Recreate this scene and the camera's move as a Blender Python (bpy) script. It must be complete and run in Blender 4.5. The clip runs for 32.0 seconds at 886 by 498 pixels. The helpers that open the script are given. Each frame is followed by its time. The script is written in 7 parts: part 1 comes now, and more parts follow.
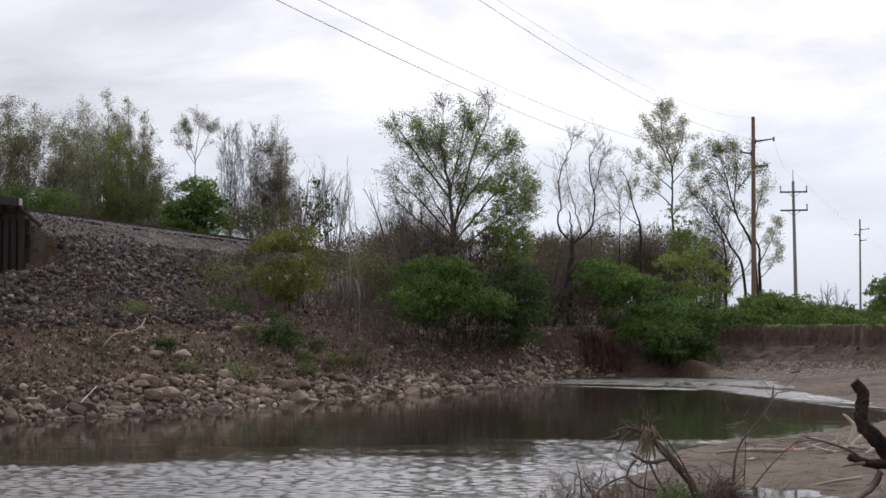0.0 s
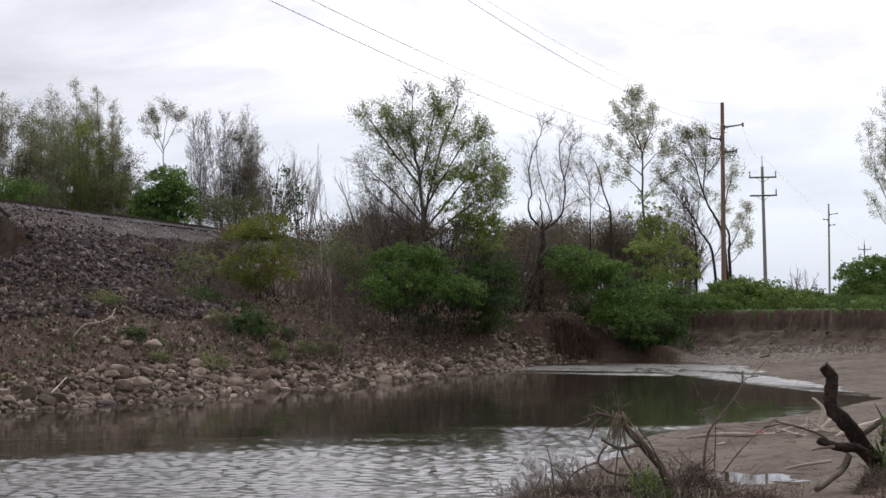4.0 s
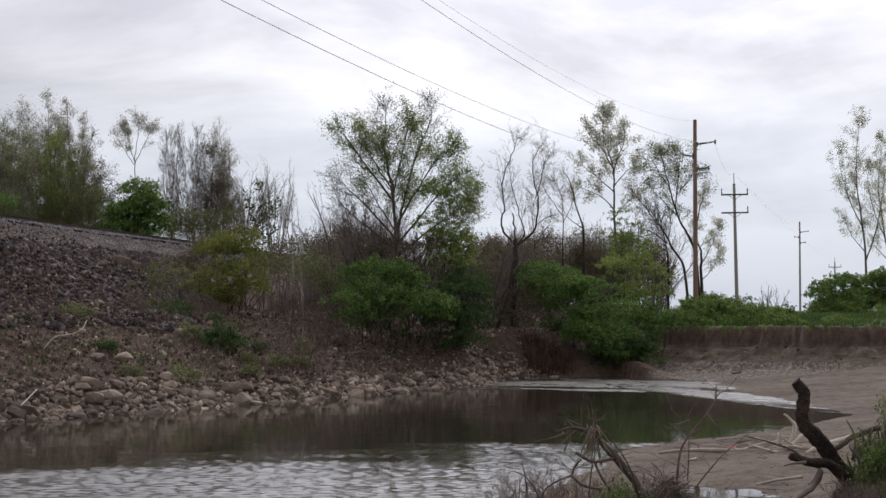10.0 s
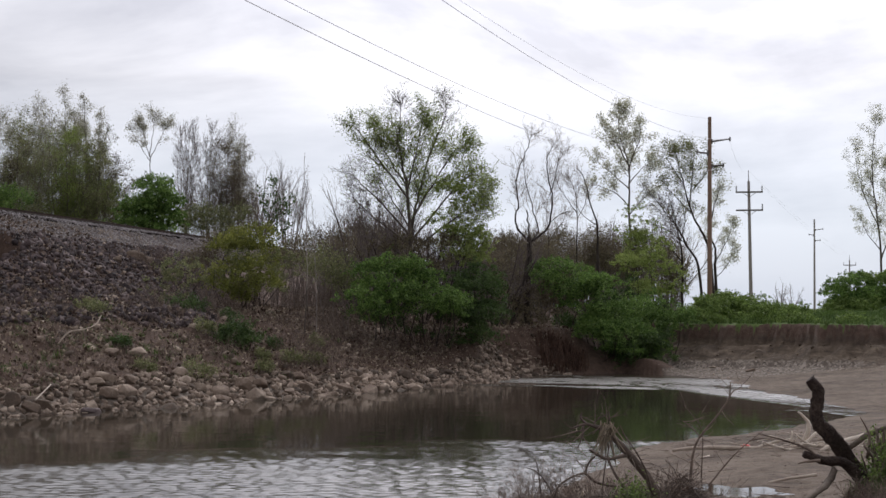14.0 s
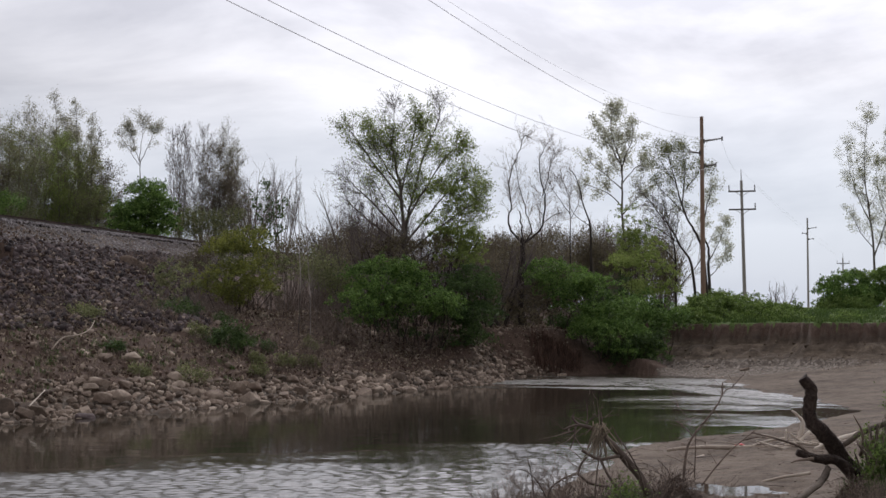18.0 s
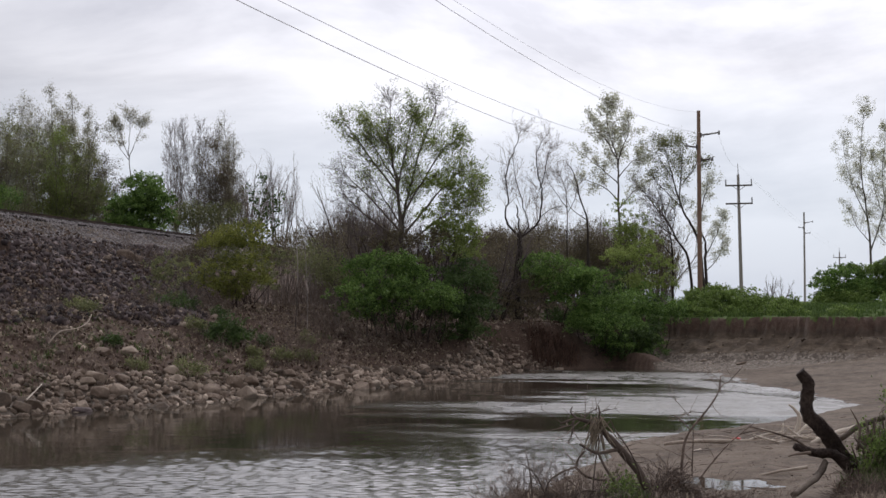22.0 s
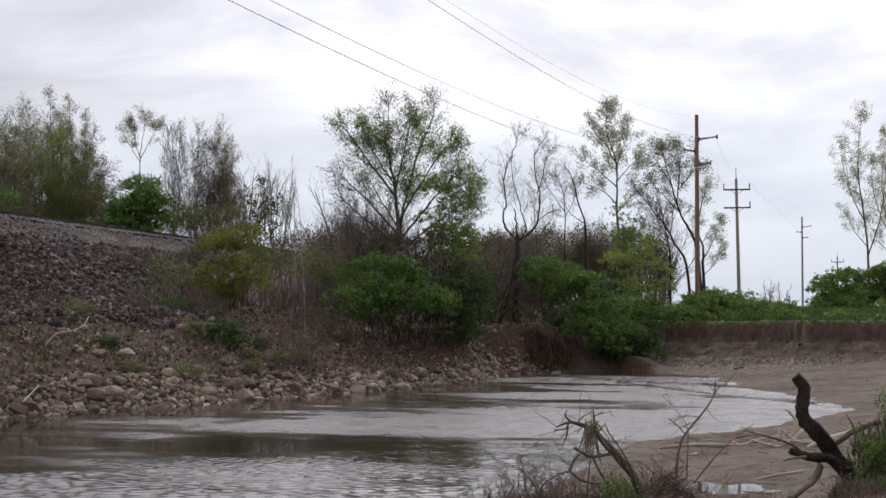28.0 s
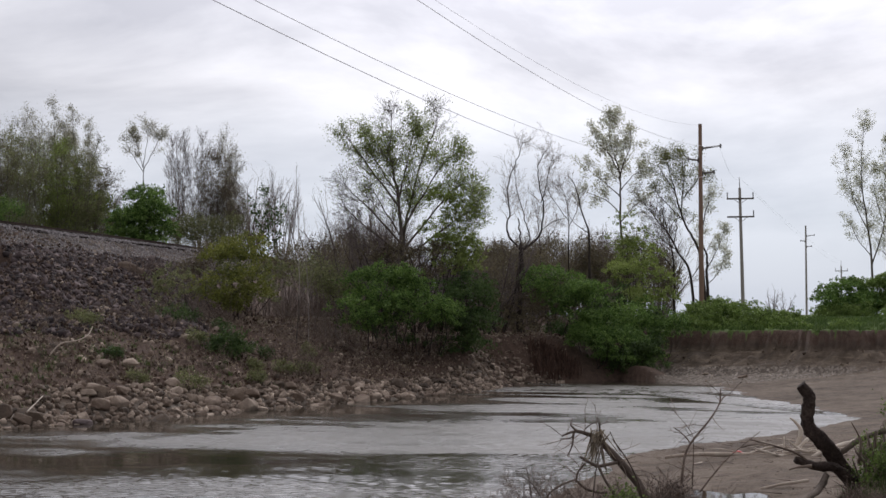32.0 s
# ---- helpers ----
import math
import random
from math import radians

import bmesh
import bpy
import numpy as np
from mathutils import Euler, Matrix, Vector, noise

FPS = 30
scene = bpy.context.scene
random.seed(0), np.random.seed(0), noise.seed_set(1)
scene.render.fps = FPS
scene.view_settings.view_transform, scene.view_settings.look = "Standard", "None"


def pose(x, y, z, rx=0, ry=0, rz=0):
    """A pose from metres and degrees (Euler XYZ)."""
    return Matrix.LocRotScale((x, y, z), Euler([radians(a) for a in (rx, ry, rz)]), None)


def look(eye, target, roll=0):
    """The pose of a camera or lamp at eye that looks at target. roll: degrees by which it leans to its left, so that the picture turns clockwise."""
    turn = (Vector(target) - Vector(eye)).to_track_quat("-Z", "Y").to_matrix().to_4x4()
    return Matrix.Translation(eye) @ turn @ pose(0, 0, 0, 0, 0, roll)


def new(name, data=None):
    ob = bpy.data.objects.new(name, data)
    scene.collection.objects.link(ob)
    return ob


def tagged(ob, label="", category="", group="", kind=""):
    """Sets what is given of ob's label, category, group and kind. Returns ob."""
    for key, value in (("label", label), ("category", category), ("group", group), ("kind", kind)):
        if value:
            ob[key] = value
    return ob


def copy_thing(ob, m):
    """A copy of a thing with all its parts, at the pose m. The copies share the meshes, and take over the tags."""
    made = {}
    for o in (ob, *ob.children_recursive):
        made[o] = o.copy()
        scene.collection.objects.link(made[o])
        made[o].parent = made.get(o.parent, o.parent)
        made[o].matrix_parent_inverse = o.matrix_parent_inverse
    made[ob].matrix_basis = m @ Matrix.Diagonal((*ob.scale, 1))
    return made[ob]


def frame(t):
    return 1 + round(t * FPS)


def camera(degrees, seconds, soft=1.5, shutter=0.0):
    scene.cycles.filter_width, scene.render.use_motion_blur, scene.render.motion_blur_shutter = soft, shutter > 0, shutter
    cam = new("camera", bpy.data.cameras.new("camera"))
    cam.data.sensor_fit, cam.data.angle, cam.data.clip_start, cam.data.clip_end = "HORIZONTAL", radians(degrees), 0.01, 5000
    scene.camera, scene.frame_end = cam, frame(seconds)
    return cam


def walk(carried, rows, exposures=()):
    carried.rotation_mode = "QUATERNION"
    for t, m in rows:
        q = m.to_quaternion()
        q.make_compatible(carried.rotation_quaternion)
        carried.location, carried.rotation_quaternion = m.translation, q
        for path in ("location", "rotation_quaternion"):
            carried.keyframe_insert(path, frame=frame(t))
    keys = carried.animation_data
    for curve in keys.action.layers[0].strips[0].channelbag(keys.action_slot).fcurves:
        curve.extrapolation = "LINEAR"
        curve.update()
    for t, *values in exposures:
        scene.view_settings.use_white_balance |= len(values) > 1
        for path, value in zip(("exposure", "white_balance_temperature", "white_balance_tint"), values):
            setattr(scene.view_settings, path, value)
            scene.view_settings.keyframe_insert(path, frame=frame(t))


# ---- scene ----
# ---------------------------------------------------------------- camera
cam = camera(33.0, 32.0, soft=1.5)
PATH = [
    (0, 0.005, -0.001, 4.019, 92.279, -0.028, 0.002),
    (0.5, 0.003, -0.001, 4.016, 92.165, 0.064, -0.234),
    (1, 0.009, -0.001, 4.020, 92.456, 0.044, -0.409),
    (1.5, 0.011, -0.001, 4.020, 92.239, -0.020, -0.653),
    (2, 0.011, -0.001, 4.017, 91.906, 0.155, -0.766),
    (2.5, 0.009, -0.001, 4.017, 91.645, 0.156, -0.863),
    (3, 0.020, -0.001, 4.024, 91.704, 0.246, -0.872),
    (3.5, 0.018, -0.001, 4.024, 91.754, 0.422, -0.954),
    (5.5, -0.002, -0.001, 4.020, 92.122, 0.003, -1.690),
    (6, -0.018, 0.000, 4.013, 92.366, 0.168, -1.942),
    (6.5, -0.024, 0.001, 4.007, 92.621, 0.225, -2.000),
    (7, -0.024, 0.001, 4.006, 92.703, 0.077, -2.024),
    (7.5, -0.009, 0.000, 4.002, 92.724, 0.230, -2.110),
    (8, -0.013, 0.001, 3.995, 92.743, 0.127, -2.155),
    (8.5, -0.011, 0.001, 3.991, 92.682, -0.014, -2.254),
    (9, -0.007, 0.000, 4.003, 92.532, 0.196, -2.192),
    (9.5, -0.012, 0.001, 3.998, 92.436, 0.004, -2.175),
    (10, -0.020, 0.001, 3.997, 92.366, 0.053, -2.166),
    (10.5, -0.019, 0.001, 3.991, 92.243, -0.099, -2.119),
    (11, -0.021, 0.001, 3.986, 92.117, 0.047, -2.034),
    (11.5, -0.022, 0.001, 4.002, 92.004, 0.133, -1.968),
    (12, -0.028, 0.001, 3.996, 91.959, 0.162, -1.876),
    (12.5, -0.023, 0.001, 3.993, 91.994, 0.122, -1.715),
    (13, -0.024, 0.001, 3.994, 92.053, 0.020, -1.655),
    (13.5, -0.026, 0.001, 3.990, 92.173, -0.206, -1.617),
    (14, -0.025, 0.001, 3.994, 92.231, -0.184, -1.648),
    (14.5, -0.020, 0.001, 3.988, 92.251, 0.129, -1.656),
    (16.5, -0.003, 0.000, 3.993, 92.442, 0.271, -1.904),
    (17, -0.004, 0.001, 3.987, 92.444, 0.252, -1.933),
    (17.5, 0.008, 0.000, 3.992, 92.347, 0.354, -1.863),
    (18, 0.009, -0.000, 3.994, 92.309, 0.369, -1.862),
    (18.5, 0.006, -0.000, 3.996, 92.362, 0.627, -1.724),
    (19, 0.005, 0.000, 3.995, 92.426, 0.600, -1.598),
    (19.5, -0.002, 0.001, 3.988, 92.482, 0.524, -1.593),
    (20, -0.006, 0.000, 3.996, 92.514, 0.479, -1.703),
    (20.5, -0.001, 0.000, 3.993, 92.482, 0.492, -1.758),
    (21, 0.002, 0.000, 3.990, 92.296, 0.429, -1.835),
    (21.5, -0.004, 0.000, 4.001, 92.147, 0.203, -1.935),
    (22, -0.006, 0.000, 3.993, 92.081, 0.359, -1.988),
    (22.5, -0.002, 0.000, 3.997, 91.990, 0.252, -1.987),
    (23, -0.002, 0.000, 4.000, 91.897, 0.362, -2.000),
    (23.5, 0.003, -0.000, 4.005, 91.882, 0.458, -2.009),
    (24, 0.017, -0.001, 4.010, 91.865, 0.222, -2.016),
    (24.5, 0.017, -0.001, 4.010, 91.788, 0.139, -2.039),
    (25, 0.017, -0.001, 4.015, 91.756, 0.246, -2.048),
    (25.5, 0.022, -0.001, 4.007, 91.816, 0.185, -1.988),
    (27.5, 0.034, -0.001, 4.000, 92.111, 0.342, -2.026),
    (28, 0.029, -0.001, 3.992, 92.201, 0.166, -2.063),
    (28.5, 0.030, -0.001, 3.989, 92.293, 0.198, -2.111),
    (29, 0.028, -0.001, 3.989, 92.286, 0.163, -2.261),
    (29.5, 0.017, -0.000, 3.988, 92.211, 0.142, -2.269),
    (30, 0.013, -0.000, 3.998, 92.181, 0.040, -2.246),
    (30.5, 0.011, -0.000, 3.992, 92.245, 0.329, -2.223),
    (31, 0.009, -0.000, 4.002, 92.371, 0.190, -2.185),
    (31.5, 0.009, 0.000, 3.987, 92.493, 0.179, -2.019),
    (32, 0.011, 0.000, 3.986, 92.570, 0.253, -1.927),
]

walk(cam, [(t, pose(x, y, z, a, b, c)) for t, x, y, z, a, b, c in PATH],
     [(0, 0.34), (1, 0.38), (2, 0.42), (3, 0.47), (4.5, 0.38), (6, 0.27), (7, 0.14), (8, 0.10), (9, 0.17), (10, 0.20), (12, 0.35), (14, 0.30), (17, 0.20), (20, 0.19), (22, 0.23),
      (24, 0.34), (25, 0.35), (28, 0.29), (30, 0.25), (32, 0.17)])

# ---------------------------------------------------------------- light
# overcast spring day, the sun behind the cloud ahead and to the right
world = bpy.data.worlds.new("overcast_sky")
scene.world = world
world.use_nodes = True
wn, wl = world.node_tree.nodes, world.node_tree.links
wn.clear()


def wnode(kind, **values):
    n = wn.new(kind)
    for k, v in values.items():
        n.inputs[k].default_value = v
    return n


w_co = wnode("ShaderNodeTexCoord")
w_sky = wnode("ShaderNodeTexSky")
w_sky.sky_type, w_sky.sun_disc = "NISHITA", False
w_sky.sun_elevation, w_sky.sun_rotation = radians(48), radians(20)
# flat cloud layer: the direction is stretched so that banks lie level
w_map = wnode("ShaderNodeMapping")
w_map.inputs["Scale"].default_value = (1.0, 1.0, 3.2)
w_map.inputs["Location"].default_value = (0.35, 0.1, 0.2)
w_n1 = wnode("ShaderNodeTexNoise", Scale=3.4, Detail=7.0, Roughness=0.55, Distortion=0.35)
w_r1 = wn.new("ShaderNodeValToRGB")
w_r1.color_ramp.elements[0].position, w_r1.color_ramp.elements[0].color = 0.37, (0.485, 0.475, 0.52, 1)
w_r1.color_ramp.elements[1].position, w_r1.color_ramp.elements[1].color = 0.58, (0.775, 0.757, 0.80, 1)
# brighter towards the hidden sun, duller behind
w_dot = wn.new("ShaderNodeVectorMath")
w_dot.operation = "DOT_PRODUCT"
w_dot.inputs[1].default_value = (0.13, 0.72, 0.68)
w_pos = wn.new("ShaderNodeMath")
w_pos.operation = "MAXIMUM"
w_pos.inputs[1].default_value = 0.0
w_pow = wn.new("ShaderNodeMath")
w_pow.operation = "POWER"
w_pow.inputs[1].default_value = 12.0
w_glow = wn.new("ShaderNodeMath")
w_glow.operation = "MULTIPLY_ADD"
w_glow.inputs[1].default_value, w_glow.inputs[2].default_value = 5.2, 0.70
w_mul = wn.new("ShaderNodeVectorMath")
w_mul.operation = "SCALE"
# the clear blue gap low over the plain
w_sep = wn.new("ShaderNodeSeparateXYZ")
w_low = wnode("ShaderNodeMapRange")
w_low.inputs["From Min"].default_value, w_low.inputs["From Max"].default_value = 0.0, 0.15
w_low.inputs["To Min"].default_value, w_low.inputs["To Max"].default_value = 0.8, 0.0
w_blue = wn.new("ShaderNodeMixRGB")
w_blue.inputs[2].default_value = (0.50, 0.59, 0.75, 1)
w_mix = wn.new("ShaderNodeMixRGB")
w_mix.inputs[0].default_value = 0.012
w_bg = wnode("ShaderNodeBackground", Strength=1.0)
w_out = wnode("ShaderNodeOutputWorld")
for a, b in ((w_co.outputs["Generated"], w_map.inputs[0]), (w_map.outputs[0], w_n1.inputs["Vector"]),
             (w_n1.outputs[0], w_r1.inputs[0]), (w_co.outputs["Generated"], w_dot.inputs[0]),
             (w_dot.outputs["Value"], w_pos.inputs[0]), (w_pos.outputs[0], w_pow.inputs[0]), (w_pow.outputs[0], w_glow.inputs[0]), (w_co.outputs["Generated"], w_sep.inputs[0]),
             (w_sep.outputs[2], w_low.inputs[0]), (w_low.outputs[0], w_blue.inputs[0]),
             (w_r1.outputs[0], w_blue.inputs[1]), (w_blue.outputs[0], w_mul.inputs[0]),
             (w_glow.outputs[0], w_mul.inputs["Scale"]), (w_mul.outputs[0], w_mix.inputs[1]),
             (w_sky.outputs[0], w_mix.inputs[2]), (w_mix.outputs[0], w_bg.inputs[0]), (w_bg.outputs[0], w_out.inputs[0])):
    wl.new(a, b)

sun = new("sun", bpy.data.lights.new("sun", "SUN"))
sun.data.energy, sun.data.angle, sun.data.color = 0.35, radians(25), (1.0, 0.96, 0.9)
sun.matrix_world = look((14, 60, 70), (0, 0, 0))


# ---------------------------------------------------------------- materials
def nodes_of(name):
    m = bpy.data.materials.new(name)
    m.use_nodes = True
    nt = m.node_tree
    return m, nt.nodes, nt.links, nt.nodes["Principled BSDF"]


def ramp(nd, stops):
    r = nd.new("ShaderNodeValToRGB")
    e = r.color_ramp.elements
    while len(e) < len(stops):
        e.new(0.5)
    for el, (p, c) in zip(e, stops):
        el.position, el.color = p, (*c, 1)
    return r


def noise_node(nd, ln, vec, scale, detail=4.0, rough=0.55, distort=0.0):
    n = nd.new("ShaderNodeTexNoise")
    n.inputs["Scale"].default_value, n.inputs["Detail"].default_value = scale, detail
    n.inputs["Roughness"].default_value, n.inputs["Distortion"].default_value = rough, distort
    ln.new(vec, n.inputs["Vector"])
    return n


def surface(name, stops, scale, fine, rough=0.85, bump=0.02, island=0.0, spread=0.35, stretch=None, metal=0.0, spec=0.3, leaf=0.0):
    """Two scales of noise through a colour ramp, fine relief, and a shift of brightness per loose piece."""
    m, nd, ln, b = nodes_of(name)
    co = nd.new("ShaderNodeTexCoord")
    vec = co.outputs["Object"]
    if stretch:
        mp = nd.new("ShaderNodeMapping")
        mp.inputs["Scale"].default_value = stretch
        ln.new(vec, mp.inputs[0])
        vec = mp.outputs[0]
    big = noise_node(nd, ln, vec, scale, 3.0)
    small = noise_node(nd, ln, vec, fine, 5.0, 0.65)
    mix = nd.new("ShaderNodeMath")
    mix.operation = "MULTIPLY_ADD"
    ln.new(small.outputs[0], mix.inputs[0])
    mix.inputs[1].default_value = spread
    add = nd.new("ShaderNodeMath")
    add.operation = "MULTIPLY"
    ln.new(big.outputs[0], add.inputs[0])
    add.inputs[1].default_value = 1 - spread
    ln.new(add.outputs[0], mix.inputs[2])
    fac = mix.outputs[0]
    if island:
        geo = nd.new("ShaderNodeNewGeometry")
        obi = nd.new("ShaderNodeObjectInfo")
        s = nd.new("ShaderNodeMath")
        s.operation = "ADD"
        ln.new(geo.outputs["Random Per Island"], s.inputs[0])
        ln.new(obi.outputs["Random"], s.inputs[1])
        fr = nd.new("ShaderNodeMath")
        fr.operation = "FRACT"
        ln.new(s.outputs[0], fr.inputs[0])
        sh = nd.new("ShaderNodeMath")
        sh.operation = "MULTIPLY_ADD"
        ln.new(fr.outputs[0], sh.inputs[0])
        sh.inputs[1].default_value = island
        off = nd.new("ShaderNodeMath")
        off.operation = "SUBTRACT"
        ln.new(fac, off.inputs[0])
        off.inputs[1].default_value = island / 2
        ln.new(off.outputs[0], sh.inputs[2])
        fac = sh.outputs[0]
    r = ramp(nd, stops)
    ln.new(fac, r.inputs[0])
    ln.new(r.outputs[0], b.inputs["Base Color"])
    b.inputs["Roughness"].default_value, b.inputs["Metallic"].default_value = rough, metal
    b.inputs["Specular IOR Level"].default_value = spec
    if bump:
        bp = nd.new("ShaderNodeBump")
        bp.inputs["Distance"].default_value = bump
        ln.new(small.outputs[0], bp.inputs["Height"])
        ln.new(bp.outputs[0], b.inputs["Normal"])
    if leaf:
        tr = nd.new("ShaderNodeBsdfTranslucent")
        ln.new(r.outputs[0], tr.inputs[0])
        ms = nd.new("ShaderNodeMixShader")
        ms.inputs[0].default_value = leaf
        ln.new(b.outputs[0], ms.inputs[1])
        ln.new(tr.outputs[0], ms.inputs[2])
        ln.new(ms.outputs[0], nd["Material Output"].inputs[0])
    return m


M = {}
M["bark"] = surface("grey_bark", [(0.3, (0.058, 0.047, 0.039)), (0.7, (0.156, 0.130, 0.111))], 1.5, 18, 0.95, 0.01, stretch=(1, 1, 0.25))
M["bark_dark"] = surface("dark_bark", [(0.3, (0.025, 0.020, 0.017)), (0.7, (0.07, 0.056, 0.046))], 1.5, 18, 0.95, 0.01, stretch=(1, 1, 0.25))
M["twig"] = surface("grey_brown_twigs", [(0.3, (0.11, 0.088, 0.078)), (0.7, (0.24, 0.20, 0.18))], 0.8, 9, 0.95, 0, island=0.3)
M["twig_pale"] = surface("pale_twigs", [(0.3, (0.20, 0.17, 0.15)), (0.7, (0.42, 0.37, 0.33))], 0.8, 9, 0.95, 0, island=0.3)
M["twig_dark"] = surface("purple_grey_twigs", [(0.3, (0.085, 0.066, 0.064)), (0.7, (0.19, 0.155, 0.15))], 0.8, 9, 0.95, 0, island=0.3)
M["leaf"] = surface("spring_leaves", [(0.25, (0.13, 0.17, 0.042)), (0.5, (0.22, 0.28, 0.075)), (0.8, (0.34, 0.40, 0.13))], 1.1, 5, 0.6, 0, island=0.5, leaf=0.55)
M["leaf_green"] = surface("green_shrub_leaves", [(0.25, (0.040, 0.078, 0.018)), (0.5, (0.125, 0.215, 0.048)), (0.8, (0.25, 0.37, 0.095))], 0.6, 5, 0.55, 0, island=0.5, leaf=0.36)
# darker copy of green_shrub_leaves; on the lower boughs it paints in shade
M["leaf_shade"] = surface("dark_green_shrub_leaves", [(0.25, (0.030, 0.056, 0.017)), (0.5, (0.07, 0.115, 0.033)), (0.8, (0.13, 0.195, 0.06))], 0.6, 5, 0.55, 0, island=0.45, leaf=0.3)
M["leaf_silver"] = surface("silvery_new_leaves", [(0.25, (0.27, 0.26, 0.19)), (0.5, (0.37, 0.36, 0.26)), (0.8, (0.50, 0.49, 0.37))], 0.5, 3, 0.6, 0, island=0.5, leaf=0.45)
M["leaf_yellow"] = surface("yellow_green_leaves", [(0.25, (0.10, 0.115, 0.028)), (0.5, (0.185, 0.20, 0.045)), (0.8, (0.30, 0.31, 0.075))], 0.5, 3, 0.6, 0, island=0.45, leaf=0.45)
M["leaf_pale"] = surface("pale_new_leaves", [(0.25, (0.38, 0.38, 0.28)), (0.5, (0.50, 0.50, 0.38)), (0.8, (0.62, 0.62, 0.50))], 0.5, 3, 0.6, 0, island=0.5, leaf=0.68)
M["leaf_olive"] = surface("olive_bud_leaves", [(0.25, (0.125, 0.135, 0.06)), (0.5, (0.20, 0.215, 0.095)), (0.8, (0.32, 0.33, 0.16))], 0.5, 3, 0.65, 0, island=0.5, leaf=0.42)
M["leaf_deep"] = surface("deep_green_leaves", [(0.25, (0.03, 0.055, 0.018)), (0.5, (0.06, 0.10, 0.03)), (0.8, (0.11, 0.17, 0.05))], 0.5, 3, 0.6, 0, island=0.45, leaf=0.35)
M["leaf_bud"] = surface("brown_bud_leaves", [(0.25, (0.085, 0.068, 0.046)), (0.5, (0.145, 0.12, 0.078)), (0.8, (0.23, 0.20, 0.12))], 0.5, 3, 0.7, 0, island=0.5, leaf=0.4)
M["leaf_fresh"] = surface("fresh_green_leaves", [(0.25, (0.06, 0.098, 0.025)), (0.5, (0.16, 0.235, 0.056)), (0.8, (0.27, 0.36, 0.105))], 1.1, 5, 0.55, 0, island=0.45, leaf=0.45)
M["rock_tan"] = surface("tan_limestone", [(0.15, (0.055, 0.042, 0.032)), (0.5, (0.178, 0.131, 0.099)), (0.92, (0.48, 0.39, 0.31))], 1.1, 9, 0.9, 0.03, island=0.6)
M["rock_dark"] = surface("purple_brown_riprap", [(0.2, (0.020, 0.015, 0.0155)), (0.6, (0.062, 0.044, 0.043)), (0.95, (0.215, 0.168, 0.160))], 1.1, 9, 0.9, 0.03, island=0.55)
M["ballast"] = surface("track_ballast", [(0.3, (0.16, 0.145, 0.145)), (0.7, (0.36, 0.33, 0.325))], 1.0, 9, 0.95, 0.02, island=0.5)
M["rail"] = surface("rusty_rail_steel", [(0.3, (0.035, 0.022, 0.017)), (0.7, (0.085, 0.05, 0.035))], 2, 30, 0.7, 0.002, metal=0.3)
M["tie"] = surface("creosoted_timber", [(0.3, (0.018, 0.014, 0.012)), (0.7, (0.055, 0.044, 0.037))], 2, 25, 0.9, 0.01, island=0.3)
M["timber"] = surface("weathered_piling", [(0.3, (0.020, 0.016, 0.014)), (0.7, (0.065, 0.052, 0.044))], 1.5, 20, 0.9, 0.015, stretch=(1, 1, 0.2), island=0.3)
M["white_end"] = surface("pale_painted_timber_end", [(0.3, (0.42, 0.40, 0.40)), (0.7, (0.58, 0.56, 0.56))], 2, 20, 0.8, 0.004)
M["pole"] = surface("brown_utility_pole_wood", [(0.3, (0.18, 0.11, 0.075)), (0.7, (0.34, 0.23, 0.17))], 0.6, 12, 0.9, 0.006, stretch=(1, 1, 0.15))
M["pole_grey"] = surface("grey_utility_pole_wood", [(0.3, (0.25, 0.215, 0.20)), (0.7, (0.42, 0.38, 0.36))], 0.6, 12, 0.9, 0.006, stretch=(1, 1, 0.15))
M["arm"] = surface("weathered_crossarm", [(0.3, (0.10, 0.085, 0.08)), (0.7, (0.19, 0.165, 0.155))], 1.5, 14, 0.85, 0.004)
M["insulator"] = surface("grey_porcelain", [(0.3, (0.13, 0.12, 0.12)), (0.7, (0.22, 0.21, 0.21))], 4, 20, 0.3, 0, spec=0.5)
M["wire"] = surface("weathered_aluminium_wire", [(0.3, (0.7, 0.69, 0.72)), (0.7, (0.8, 0.79, 0.82))], 3, 20, 0.5, 0, metal=0.2)
M["drift"] = surface("bleached_driftwood", [(0.3, (0.38, 0.31, 0.25)), (0.7, (0.68, 0.60, 0.51))], 2, 22, 0.85, 0.006, island=0.35)
M["snag_wood"] = surface("weathered_dark_snag", [(0.3, (0.045, 0.033, 0.027)), (0.7, (0.17, 0.13, 0.105))], 3, 22, 0.9, 0.01)
M["pale_root"] = surface("weathered_grey_root", [(0.3, (0.075, 0.058, 0.046)), (0.7, (0.21, 0.17, 0.138))], 3, 22, 0.9, 0.02)
M["log"] = surface("wet_dark_log", [(0.3, (0.014, 0.009, 0.0075)), (0.5, (0.045, 0.029, 0.023)), (0.75, (0.15, 0.11, 0.088))], 3.5, 20, 0.85, 0.09, spread=0.55)
M["deadstem"] = surface("dead_brown_stems", [(0.3, (0.085, 0.060, 0.048)), (0.7, (0.27, 0.21, 0.17))], 3, 20, 0.95, 0.002, island=0.5)
M["straw"] = surface("bleached_reed_straw", [(0.3, (0.19, 0.15, 0.105)), (0.7, (0.42, 0.35, 0.26))], 3, 20, 0.9, 0, island=0.5, leaf=0.2)
